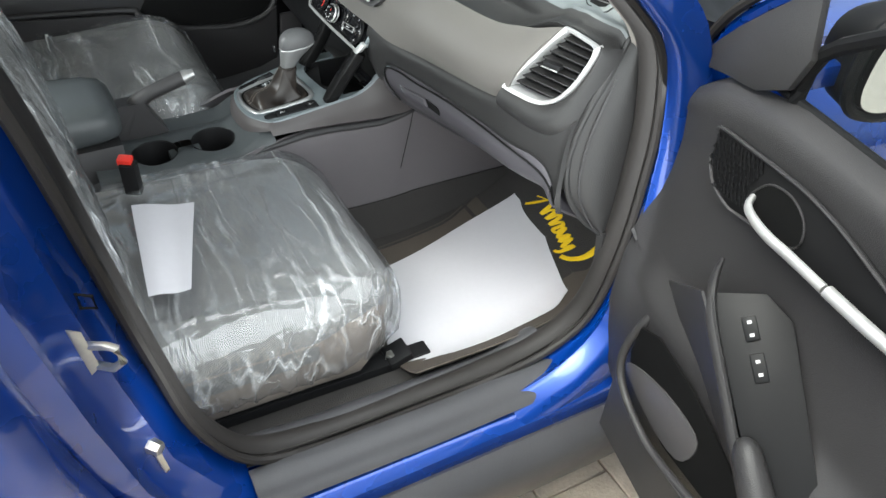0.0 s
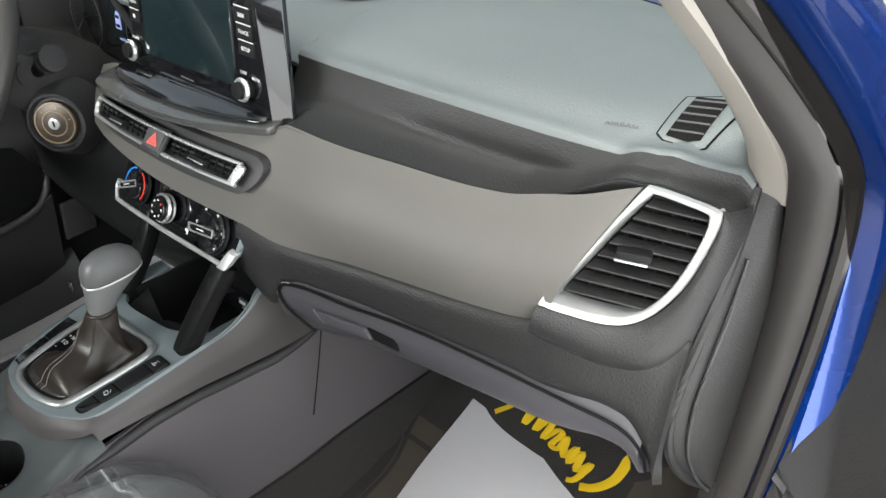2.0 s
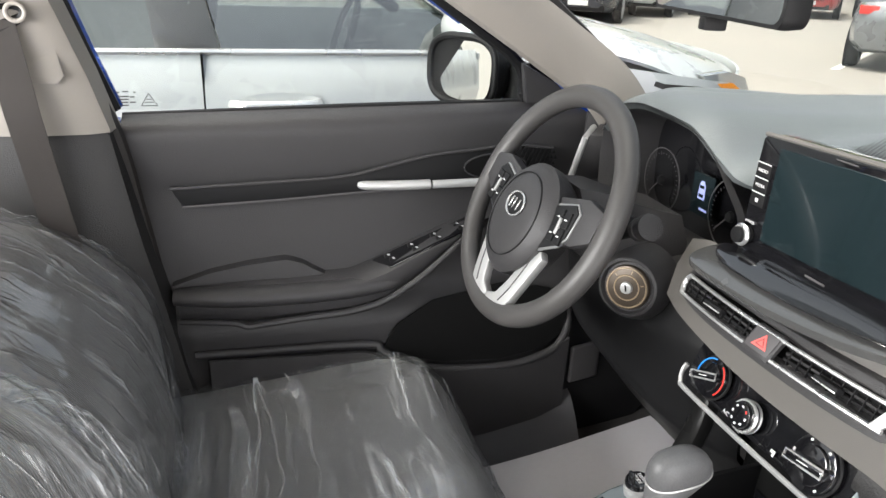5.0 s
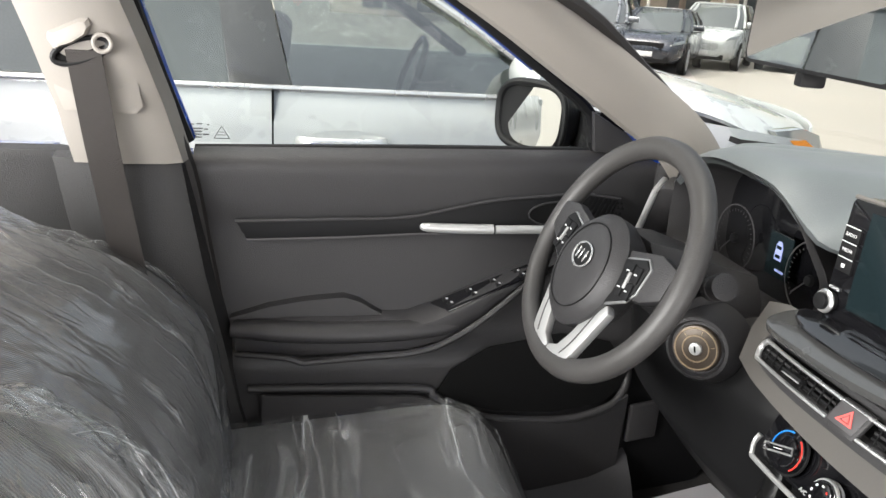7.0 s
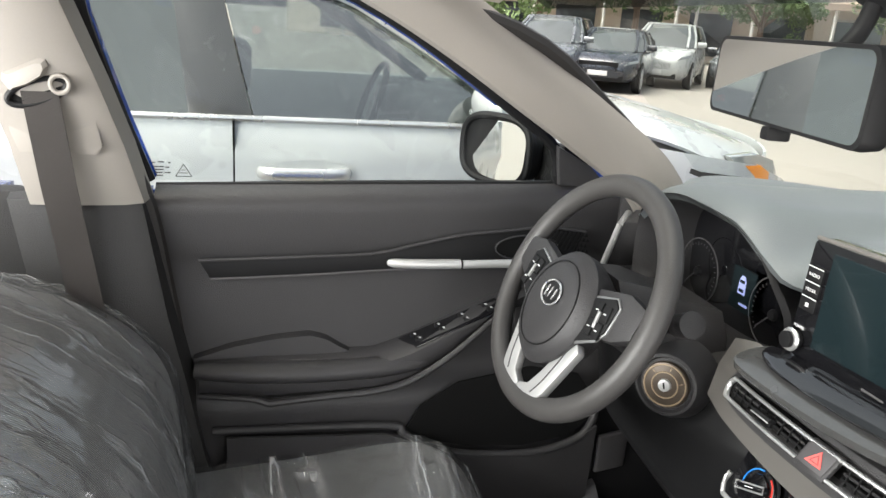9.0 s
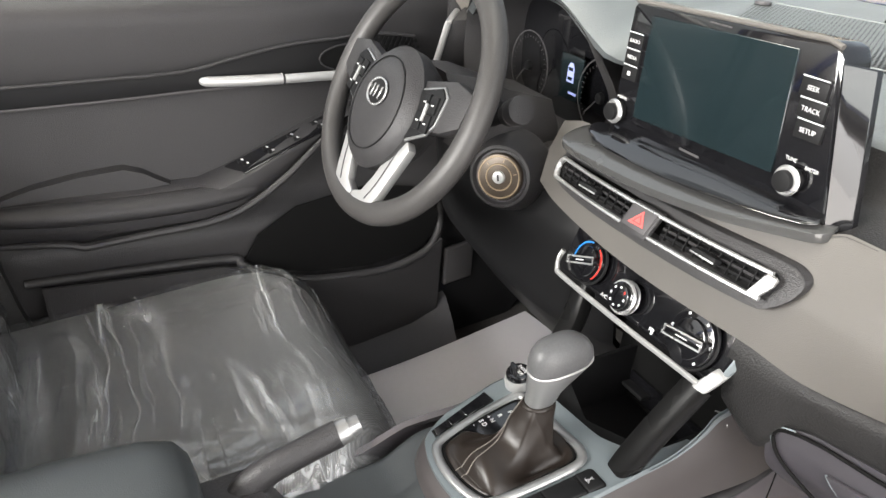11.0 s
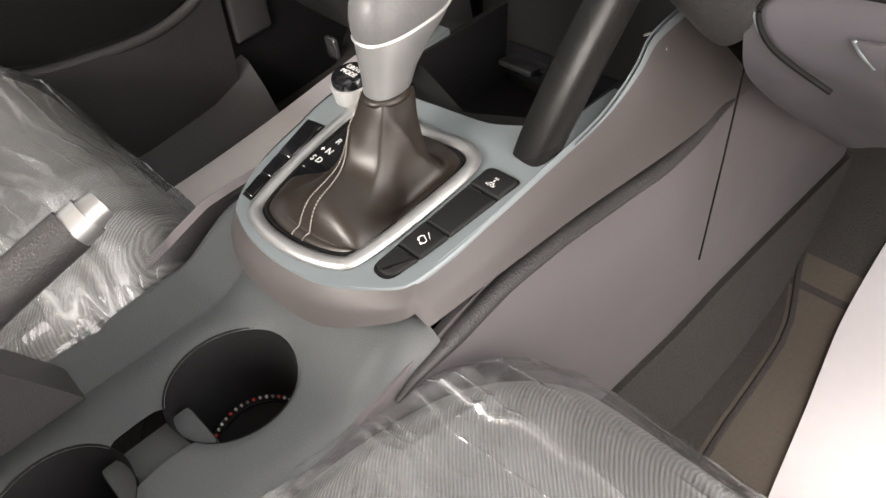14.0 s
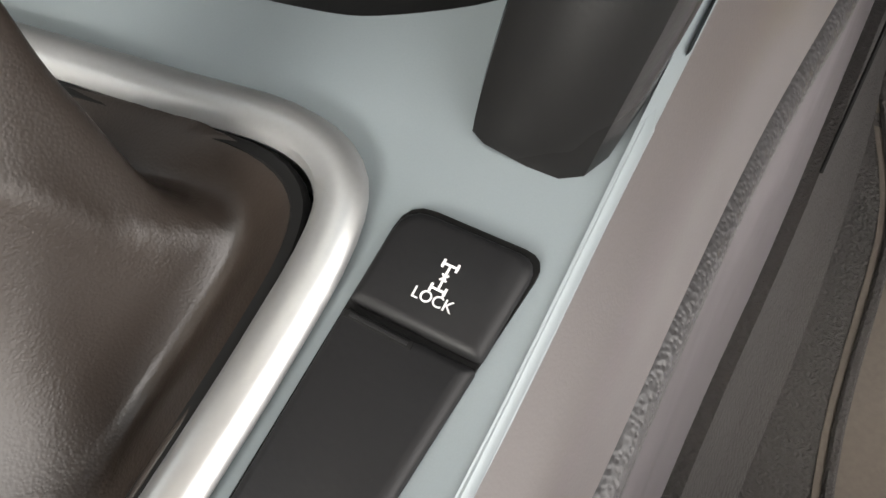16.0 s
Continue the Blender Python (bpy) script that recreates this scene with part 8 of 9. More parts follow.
        part("arm_pad", tube([P(0.440, 0.088, 0.768), P(0.455, 0.094, 0.762), P(0.52, 0.100, 0.715), P(0.60, 0.100, 0.655), P(0.74, 0.09, 0.60)], [0.012, 0.020, 0.026, 0.028, 0.026], 12, steps=5), "soft", dr, "padded pull cup")
    else:
        arm = []
        for a, z0, z1, d in ((0.20, 0.925, 0.945, 0.006), (0.27, 0.908, 0.930, 0.034), (0.33, 0.868, 0.905, 0.054), (0.384, 0.826, 0.880, 0.062), (0.454, 0.787, 0.848, 0.068), (0.515, 0.772, 0.828, 0.070), (0.62, 0.768, 0.826, 0.070), (0.72, 0.764, 0.826, 0.067), (0.82, 0.766, 0.822, 0.050)):
            arm.append([P(a, 0.0, z0 - 0.02), P(a, d * 0.7, z0 - 0.008), P(a, d, z0 + 0.008), P(a, d + 0.004, (z0 + z1) / 2), P(a, d, z1 - 0.008), P(a, d - 0.012, z1), P(a, 0.0, z1 + 0.004)])
        part("armrest", loft(arm), "soft", dr, "black padded armrest")
        part("arm_pad", tube([P(0.416, 0.046, 0.826), P(0.44, 0.052, 0.818), P(0.52, 0.058, 0.812), P(0.64, 0.058, 0.810), P(0.74, 0.054, 0.812), P(0.825, 0.038, 0.812)], [0.010, 0.022, 0.025, 0.026, 0.025, 0.020], 14, flat=(1.0, 0.72), steps=4), "soft", dr, "soft armrest pad")
        part("arm_hump", loft([[P(a, 0.0, 0.80), P(a, 0.03, 0.80), P(a, 0.024, zt), P(a, 0.0, zt + 0.004)] for a, zt in ((0.555, 0.826), (0.58, 0.840), (0.60, 0.853), (0.63, 0.863), (0.70, 0.857), (0.764, 0.846), (0.83, 0.826))]), "soft", dr)
        part("arm_lip", tube([P(0.26, 0.030, 0.918), P(0.31, 0.060, 0.892), P(0.384, 0.070, 0.832), P(0.454, 0.076, 0.791), P(0.515, 0.078, 0.775), P(0.60, 0.078, 0.769), P(0.68, 0.076, 0.762), P(0.705, 0.075, 0.760), P(0.734, 0.073, 0.769), P(0.82, 0.055, 0.770)], [0.003, 0.005, 0.006, 0.0065, 0.0065, 0.0065, 0.0065, 0.0065, 0.006, 0.005], 8, steps=5), "soft", dr, "black moulding under the armrest")
    n = 4
    plate = None if detail != "driver" else part("switch_plate", prism([P(a, 0.052 + 0.012 * (a - 0.28) / 0.18, 0.912 - 0.42 * (a - 0.29)) for a in (0.280, 0.445)] + [P(a, 0.016, 0.912 - 0.42 * (a - 0.30) + 0.004) for a in (0.470, 0.290)], P(0, 0, 0.004) - P(0, 0, 0), 0.0015), "piano", dr, "gloss black switch plate")
    for k in range(n if plate else 0):
        for j in range(2):
            a = 0.303 + 0.132 * k / max(1, n - 1)
            c = P(a + 0.006 * (1 - j), 0.026 + 0.017 * j, 0.9175 - 0.42 * (a - 0.29))
            sw_ = part("window_switch", box((0.012, 0.016, 0.006), Matrix.Translation(c), 0.0015), "black", plate)
            part("switch_mark", box((0.006, 0.004, 0.001), Matrix.Translation(c + Vector((0, 0, 0.0034)))), "ink", sw_)
    # map pocket
    lip = [(0.062, 0.03, 0.74), (0.070, 0.055, 0.698), (0.082, 0.068, 0.672), (0.115, 0.078, 0.646), (0.20, 0.082, 0.626), (0.335, 0.082, 0.633), (0.424, 0.080, 0.656), (0.462, 0.074, 0.682), (0.50, 0.062, 0.694), (0.80, 0.055, 0.70)]
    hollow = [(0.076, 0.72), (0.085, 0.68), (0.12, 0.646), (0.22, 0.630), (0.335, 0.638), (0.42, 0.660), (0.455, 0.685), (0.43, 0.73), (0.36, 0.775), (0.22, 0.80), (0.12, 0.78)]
    if not drv:
        lip = [(0.150, 0.03, 0.735), (0.147, 0.055, 0.695), (0.145, 0.070, 0.640), (0.160, 0.078, 0.605), (0.190, 0.082, 0.582), (0.24, 0.084, 0.565), (0.30, 0.084, 0.556), (0.40, 0.080, 0.568), (0.50, 0.070, 0.59), (0.80, 0.055, 0.62)]
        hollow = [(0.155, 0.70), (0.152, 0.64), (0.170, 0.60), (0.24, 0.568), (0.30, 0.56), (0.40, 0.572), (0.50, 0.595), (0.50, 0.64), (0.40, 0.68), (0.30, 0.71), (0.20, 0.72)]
        part("pocket_panel", prism([P(q.x, 0.0625, q.y) for q in smooth_line([(0.160, 0.600, 0), (0.175, 0.628, 0), (0.26, 0.655, 0), (0.345, 0.655, 0), (0.360, 0.62, 0), (0.335, 0.575, 0), (0.26, 0.57, 0)], 3, True)], P(0, 0.003, 0) - P(0, 0, 0), 0.001), "hard", dr, "smooth grey panel in the map pocket")
    part("pocket_lip", tube([P(*q) for q in lip], 0.008, 10, steps=5), "soft", dr, "black pocket lip")
    # flat near-black sheet paints the shade inside the pocket
    part("pocket_shade", prism([P(a, 0.058, z) for a, z in hollow], P(0, 0.004, 0) - P(0, 0, 0)), "void", dr)
    part("pocket_front", sheet(lambda u, v: P(lip[1][0] + 0.005 + 0.70 * u, 0.065 + 0.012 * math.sin(u * math.pi) + 0.01 * v, 0.44 + (lerp(lip[1][0] + 0.005 + 0.70 * u, sorted((q[0], q[2]) for q in lip[2:])) - 0.44) * v), 30, 8, 0.006), "soft", dr)
    # glass run, frame, mirror triangle
    fr = [P(0.172, -0.035, 1.13), P(0.185, -0.030, 1.205), P(0.30, -0.005, 1.285), P(0.47, 0.030, 1.392), P(0.62, 0.062, 1.460), P(0.80, 0.085, 1.498), P(0.94, 0.085, 1.492), P(0.972, 0.055, 1.43), P(0.945, 0.0, 1.29), P(0.895, -0.030, 1.13)]
    part("window_frame", tube(fr, 0.011, 8, steps=3), "black", dr, "black window frame")
    part("window_frame", tube([p + P(0, -0.024, 0) - P(0, 0, 0) for p in fr[2:]], 0.012, 8, steps=3), "blue", dr)
    pts = smooth_line(fr, 3)
    g = bmesh.new()
    g.faces.new([g.verts.new(p) for p in pts])
    bmesh.ops.triangulate(g, faces=g.faces)
    pane = part("window_pane", g, "glass", dr, "clear door glass")
    pane.visible_shadow = False
    if drv:
        part("corner_cover", prism([P(0.0, -0.03, 1.128), P(0.172, -0.03, 1.134), P(0.185, -0.026, 1.210), P(0.12, -0.035, 1.175)], P(0, 0.018, 0) - P(0, 0, 0), 0.005), "soft", dr, "black mirror triangle")
    if detail != "driver":
        part("mirror_triangle", prism([P(a, -0.022, z) for a, z in ((-0.022, 1.085), (0.02, 1.107), (0.065, 1.115), (0.12, 1.121), (0.175, 1.150), (0.19, 1.20), (0.166, 1.282), (0.13, 1.260), (0.09, 1.225), (0.05, 1.187), (0.012, 1.145), (-0.012, 1.10))], P(0, 0.014, 0) - P(0, 0, 0), 0.004), "soft", dr, "black cover inside the door mirror")
        edge = [(-0.034, 1.072), (-0.020, 1.113), (0.011, 1.168), (0.050, 1.210), (0.090, 1.245), (0.165, 1.300), (0.30, 1.372)]
        part("frame_edge", tube([P(a, -0.040, z) for a, z in edge], 0.011, 8, steps=4), "blue", dr)
        part("frame_seal", tube([P(a - 0.006, -0.026, z + 0.016) for a, z in edge], 0.008, 8, steps=4), "rubber", dr)
    if detail == "driver":
        for k, (a, z, w) in enumerate(((0.890, 1.155, 0.006), (0.878, 1.156, 0.010), (0.864, 1.155, 0.004), (0.885, 1.148, 0.024), (0.885, 1.143, 0.022), (0.868, 1.147, 0.007), (0.885, 1.138, 0.020), (0.868, 1.138, 0.010), (0.884, 1.133, 0.018))):
            part("etched_mark", prism([P(a - w / 2, -0.048, z), P(a + w / 2, -0.048, z), P(a + w / 2, -0.048, z + 0.0022), P(a - w / 2, -0.048, z + 0.0022)], P(0, 0.0005, 0) - P(0, 0, 0)), "hard", dr)
        for a0, z0, a1, z1 in ((0.829, 1.133, 0.855, 1.133), (0.855, 1.133, 0.842, 1.154), (0.842, 1.154, 0.829, 1.133), (0.835, 1.139, 0.849, 1.139), (0.838, 1.144, 0.846, 1.144)):
            part("etched_mark", tube([P(a0, -0.047, z0), P(a1, -0.047, z1)], 0.0007, 4), "hard", dr)
    # outside mirror
    mrings = []
    if detail == "driver":
        mid, e1, nn = Vector((-0.86, -0.100, 1.174)), Vector((0.828, 0.560, 0)), Vector((0.560, -0.828, 0.05))
        outline = [(0.089 * sgn_pow(math.cos(t), 0.62) * (1.0 if math.cos(t) < 0 else 0.93), 0.068 * sgn_pow(math.sin(t), 0.62)) for t in (2 * math.pi * k / 36 for k in range(36))]
        for off, k in ((0.085, 0.35), (0.070, 0.80), (0.035, 0.98), (0.0, 1.02), (-0.006, 0.97)):
            mrings.append([mid - nn * off + e1 * (a * k) + Vector((0, 0, b_ * k)) for a, b_ in outline])
        mh = part("mirror_housing", loft(mrings), "black", dr, "black door mirror housing")
        part("mirror_rim", tube(mrings[-1], 0.008, 8, True, up=nn), "black", mh, "black mirror rim")
        gn = Vector((0.490, -0.87, 0.06)).normalized()
        g1 = Vector((0.87, 0.490, 0)).normalized()
        g2 = gn.cross(g1) if gn.cross(g1).z > 0 else g1.cross(gn)
        part("mirror_glass", prism([mid + nn * 0.0095 + e1 * 0.012 + g1 * (a * 0.80) + g2 * (b_ * 0.86) for a, b_ in outline], gn * 0.001), "mirror", mh, "mirror glass")
        part("mirror_foot", loft([[Vector((x, 0.01 + dy, z + dz)) for dy, dz in ((-0.035, -0.02), (0.035, -0.02), (0.03, 0.06), (-0.02, 0.07))] for x, z in ((-0.735, 1.135), (-0.79, 1.125), (-0.84, 1.13))]), "black", dr, "black mirror foot")
        return dr
    for off, w, h in ((0.075, 0.030, 0.022), (0.060, 0.085, 0.055), (0.02, 0.108, 0.078), (-0.015, 0.112, 0.083), (-0.025, 0.108, 0.079)):
        mrings.append([P(0.165 - off, -0.20 + w * sgn_pow(math.cos(t), 0.7), 1.185 + h * sgn_pow(math.sin(t), 0.75)) for t in (2 * math.pi * k / 32 for k in range(32))])
    mh = part("mirror_housing", loft(mrings), "blue" if detail == "driver" else "black", dr, "door mirror housing")
    part("mirror_rim", tube(mrings[-1], 0.009, 8, True, up=P(1, 0, 0) - P(0, 0, 0)), "black", mh, "black mirror rim")
    part("mirror_glass", prism([P(0.165 + 0.027, -0.20 + 0.098 * sgn_pow(math.cos(t), 0.7), 1.185 + 0.070 * sgn_pow(math.sin(t), 0.75)) + (P(0.012 * math.cos(t), 0, 0) - P(0, 0, 0)) for t in (2 * math.pi * k / 32 for k in range(32))], P(0.002, 0, 0) - P(0, 0, 0)), "mirror", mh, "mirror glass")
    part("mirror_foot", prism([P(0.10, -0.035, 1.14), P(0.17, -0.035, 1.14), P(0.17, -0.12, 1.15), P(0.11, -0.12, 1.15)], (0, 0, 0.035), 0.008), "blue", dr)
    return dr


part("kick_panel", loft([[Vector((-0.675, y, z)), Vector((-0.655, y + 0.005, z)), Vector((-0.645, y + 0.30, z)), Vector((-0.69, y + 0.30, z))] for y, z in ((0.115, 1.0), (0.11, 0.90), (0.10, 0.80), (0.085, 0.70), (0.06, 0.60), (0.02, 0.52), (-0.03, 0.45), (-0.06, 0.40))]), "black", car, "black kick panel beside the pedals")
part("sill_inner", loft([[Vector((x, yy, z + dz)) for x, z in ((-0.57, 0.395), (-0.60, 0.44), (-0.635, 0.475), (-0.68, 0.485), (-0.73, 0.47), (-0.73, 0.40))] for yy, dz in ((-0.95, 0.0), (-0.5, 0.0), (-0.1, 0.005), (0.02, 0.02), (0.10, 0.05))]), "scuff", car, "dusty black sill cover")
part("fuse_cover", box((0.012, 0.075, 0.085), pose(-0.640, 0.125, 0.60, 0, 0, 12), 0.008, 3), "hard", car, "black side cover with a worn edge")
for px_, w_, h_ in ((-0.33, 0.075, 0.055), (-0.20, 0.05, 0.11)):
    pd = part("pedal", prism([(px_ - w_ / 2, 0.30, 0.585), (px_ + w_ / 2, 0.30, 0.585), (px_ + w_ / 2, 0.335, 0.585 + h_), (px_ - w_ / 2, 0.335, 0.585 + h_)], (0, 0.012, -0.004), 0.004), "rubber", car, "black rubber pedal")
    part("pedal_arm", tube([(px_, 0.33, 0.61), (px_, 0.38, 0.70), (px_, 0.42, 0.82)], 0.009, 8), "black", pd)
door("driver_door", "closed black-trimmed driver's door with satin handle", lambda a, d, z: Vector((-0.70 + d, 0.15 - a, z)), "driver")
PD, PNn = Vector((0.984, -0.180, 0)), Vector((-0.180, -0.984, 0))
door("passenger_door", "wide open black-trimmed passenger's door with satin handle", lambda a, d, z: Vector((0.757, 0.268, 0)) + PD * a + PNn * d + Vector((0, 0, z)), "passenger")
rod = thing("door_check_strap", "black door check strap between pillar and door", "check strap")
part("strap", tube([(0.735, 0.312, 0.715), (0.775, 0.285, 0.69), (0.83, 0.27, 0.65)], 0.007, 8, flat=(0.6, 1.2)), "black", rod)
part("bracket", box((0.03, 0.012, 0.028), pose(0.738, 0.302, 0.717, 0, 0, -20), 0.004), "black", rod)
for z in (0.62, 0.98):
    hg = part("hinge", box((0.06, 0.03, 0.05), pose(0.80, 0.285, z, 0, 0, -15), 0.006), "black", car, "black door hinge")

# ---- inner mirror ----
rv = thing("rear_view_mirror", "black-framed rear view mirror on a windscreen stalk", "mirror")
RN = Vector((-0.17, -0.975, 0.02)).normalized()
rm = facing((0.002, -0.142, 1.385), RN)
rr = round_rect(0.262, 0.074, 0.011, 5)
part("shell", loft([[rm @ Vector((x * k, y * k, z)) for x, y in rr] for k, z in ((0.75, -0.028), (0.97, -0.018), (1.0, -0.004), (0.985, 0.003))]), "black", rv, "black mirror shell")
part("glass", prism([rm @ Vector((x * 0.955, y * 0.90, 0.0025)) for x, y in rr], RN * 0.001), "mirror", rv, "mirror glass")
part("tab", box((0.014, 0.012, 0.022), rm @ pose(0, -0.042, -0.004), 0.003), "black", rv)
part("stalk", tube([(0.010, -0.115, 1.395), (0.012, -0.085, 1.43), (0.013, -0.075, 1.462)], 0.008, 10, steps=3), "black", rv)
part("mount", box((0.04, 0.05, 0.045), pose(0.013, -0.065, 1.472, -25, 0, 0), 0.01), "black", rv)


# ---- outside: ground, parked cars, trees, building ----
gr = part("ground", sheet(lambda u, v: Vector((-1500 + 3000 * u, -1500 + 3000 * v, 0)), 2, 2), "ground")
tagged(gr, "pale sun-bleached parking lot asphalt", "ground", kind="structure")
pv = thing("pavement", "sandy concrete pavers beside the car", "pavement", kind="structure")
for i in range(8):
    for j in range(7):
        part("paver", box((0.247, 0.197, 0.05), pose(0.30 + 0.25 * j + 0.125 * (i % 2), -0.3 + 0.2 * i, -0.013 + 0.002 * ((i * 7 + j * 3) % 4)), 0.004, 1), "paver", pv)
for x, y, rz, ln in ((-10.2, 10.0, 38, 5.0), (-12.5, 13.0, 38, 5.0)):
    tagged(part("parking_line", box((0.12, ln, 0.004), pose(x, y, 0.004, 0, 0, rz)), "line"), "worn white parking line", "road marking", kind="structure")


def parked_car(name, label, m, paint, length=4.5, width=1.84, height=1.62, belt=1.02, suv=True, detail=False, group="parked cars"):
    """A car along +y, its front at y = length / 2, standing on z = 0 of m."""
    c = thing(name, label, "car", group)
    L, W = length / 2, width / 2
    hood = belt - 0.03
    st = [(-L, 0.62, 0.55, 0.78), (-L + 0.10, 0.86, 0.32, 0.96), (-L + 0.35, 0.95, 0.26, belt), (-L + 0.9, 1.0, 0.22, belt + 0.02), (0.0, 1.0, 0.20, belt + 0.0), (L - 1.25, 1.0, 0.22, hood), (L - 0.75, 0.97, 0.24, hood - 0.03), (L - 0.30, 0.90, 0.26, hood - 0.10), (L - 0.08, 0.78, 0.30, hood - 0.22), (L, 0.62, 0.36, hood - 0.34)]
    rings = []
    for y, k, zb, zt in st:
        w = W * k
        half = [(0.0, zb), (w * 0.80, zb), (w * 0.97, zb + 0.12), (w, zb + (zt - zb) * 0.45), (w * 0.985, zb + (zt - zb) * 0.72), (w * 0.95, zt - 0.05), (w * 0.88, zt), (w * 0.45, zt + 0.025), (0.0, zt + 0.03)]
        rings.append([m @ Vector((x, y, z)) for x, z in half] + [m @ Vector((-x, y, z)) for x, z in reversed(half[1:-1])])
    part("body", loft(rings), paint, c)
    rb, rf = (-L + 0.15, L - 2.15) if suv else (-L + 0.95, L - 2.05)
    fb, ff = (-L + 0.12, L - 1.22) if suv else (-L + 0.45, L - 1.25)
    lo = [(W * 0.86, fb), (W * 0.93, fb + 0.35), (W * 0.94, 0), (W * 0.90, ff - 0.25), (W * 0.70, ff)]
    hi = [(W * 0.60, rb + 0.25), (W * 0.70, rb + 0.5), (W * 0.72, 0), (W * 0.68, rf - 0.15), (W * 0.55, rf)]

    def ringof(pp, z, g=0.0):
        return [m @ Vector((x + g, y, z)) for x, y in pp] + [m @ Vector((-x - g, y, z)) for x, y in reversed(pp)]
    mid = [((a[0] + b[0]) / 2 + 0.03, (a[1] + b[1]) / 2) for a, b in zip(lo, hi)]
    part("greenhouse", loft([ringof(lo, belt - 0.01), ringof(mid, (belt + height) / 2), ringof(hi, height - 0.03)]), "tint", c, "tinted windows")
    part("roof", loft([ringof(hi, height - 0.04, 0.01), ringof([(x * 0.99, y) for x, y in hi], height - 0.005), ringof([(x * 0.8, y * 0.95) for x, y in hi], height + 0.015)]), paint, c)
    for s in (-1, 1):
        for k in (0, 1, 2, 3, 4):
            a, b = Vector((s * lo[k][0], lo[k][1], belt)), Vector((s * hi[k][0], hi[k][1], height - 0.03))
            q = Vector((s * mid[k][0], mid[k][1], (belt + height) / 2))
            part("pillar", tube([m @ (p + Vector((s * 0.008, 0, 0))) for p in (a, q, b)], 0.035 if k in (0, 3, 4) else 0.02, 6), paint if k != 2 else "black", c)
        part("belt_trim", tube([m @ Vector((s * (x + 0.012), y, belt + 0.012)) for x, y in lo[:4]], 0.010, 6, steps=3), "chrome", c)
        for yw in (-L + 0.85, L - 0.88):
            wm_ = m @ Matrix.Translation((s * (W - 0.12), yw, 0.335)) @ pose(0, 0, 0, 0, 90 * s, 0)
            wh = part("wheel", tube([wm_ @ Vector((0.275 * math.cos(t), 0.275 * math.sin(t), 0.02)) for t in (2 * math.pi * k / 28 for k in range(28))], 0.085, 10, True, (0.75, 1.25), (m.to_3x3() @ Vector((1, 0, 0)))), "tyre", c, "black tyre")
            part("wheel_well", cyl(0.39, 0.39, 0.02, wm_ @ Matrix.Translation((0, 0, 0.085)), 28), "void", c)
            part("rim", cyl(0.235, 0.235, 0.04, wm_ @ Matrix.Translation((0, 0, 0.06)), 28), "black", wh)
            for k in range(5):
                part("spoke", box((0.06, 0.22, 0.03), wm_ @ pose(0, 0, 0.112, 0, 0, 72 * k) @ Matrix.Translation((0, 0.11, 0)), 0.01, 1), "alloy", wh)
            part("rim_edge", tube([wm_ @ Vector((0.228 * math.cos(t), 0.228 * math.sin(t), 0.112)) for t in (2 * math.pi * k / 28 for k in range(28))], 0.014, 6, True, up=(m.to_3x3() @ Vector((1, 0, 0)))), "alloy", wh)
        part("headlight", prism([m @ Vector((s * W * a, L - b, hood - z_)) for a, b, z_ in ((0.62, 0.02, 0.30), (0.90, 0.32, 0.22), (0.93, 0.42, 0.14), (0.72, 0.12, 0.20))], m.to_3x3() @ Vector((s * 0.03, 0.03, 0.01)), 0.01), "lamp", c, "clear headlight")
        part("door_mirror", loft([[m @ (Vector((s * (W + 0.10 + o_), L - 1.55, belt + 0.10)) + Vector((0, 0.06 * cy, 0.07 * cz))) for cy, cz in [(math.cos(t), math.sin(t)) for t in (2 * math.pi * k / 16 for k in range(16))]] for o_ in (-0.14, -0.05, 0.05, 0.09)]), paint, c)
        part("tail_light", box((0.25, 0.06, 0.12), m @ Matrix.Translation((s * W * 0.70, -L + 0.07, 0.86)), 0.02), "red", c)
    part("grille", box((W * 1.0, 0.06, 0.22), m @ Matrix.Translation((0, L - 0.03, 0.60)), 0.02), "black", c)
    part("plate", box((0.46, 0.02, 0.11), m @ Matrix.Translation((0, L + 0.01, 0.45)), 0.004), "ink", c)
    part("lower_grille", box((W * 1.3, 0.08, 0.14), m @ Matrix.Translation((0, L - 0.05, 0.34)), 0.02), "black", c)
    return c


# the white SUV parked alongside, its flank towards the driver's windows
NX = -1.5
wc = thing("white_suv", "white SUV parked alongside with chrome handles and window trim", "car", "parked cars")


def flank_x(y, z):
    """Side surface of the white car."""
    return NX - 0.035 * max(0, (z - 1.0) / 0.14) ** 2 - 0.05 * max(0, (0.62 - z) / 0.3) ** 2 - 0.33 * max(0, (y - 0.85) / 0.5) ** 2.2 + 0.014 * math.exp(-((z - 0.93) / 0.05) ** 2)


def white_skin(y0, y1, z0, z1):
    return sheet(lambda u, v: Vector((flank_x(y0 + (y1 - y0) * u, (z0 if not callable(z0) else z0(y0 + (y1 - y0) * u)) * (1 - v) + z1(y0 + (y1 - y0) * u) * v), y0 + (y1 - y0) * u, (z0 if not callable(z0) else z0(y0 + (y1 - y0) * u)) * (1 - v) + z1(y0 + (y1 - y0) * u) * v)), 40, 30, -0.01)


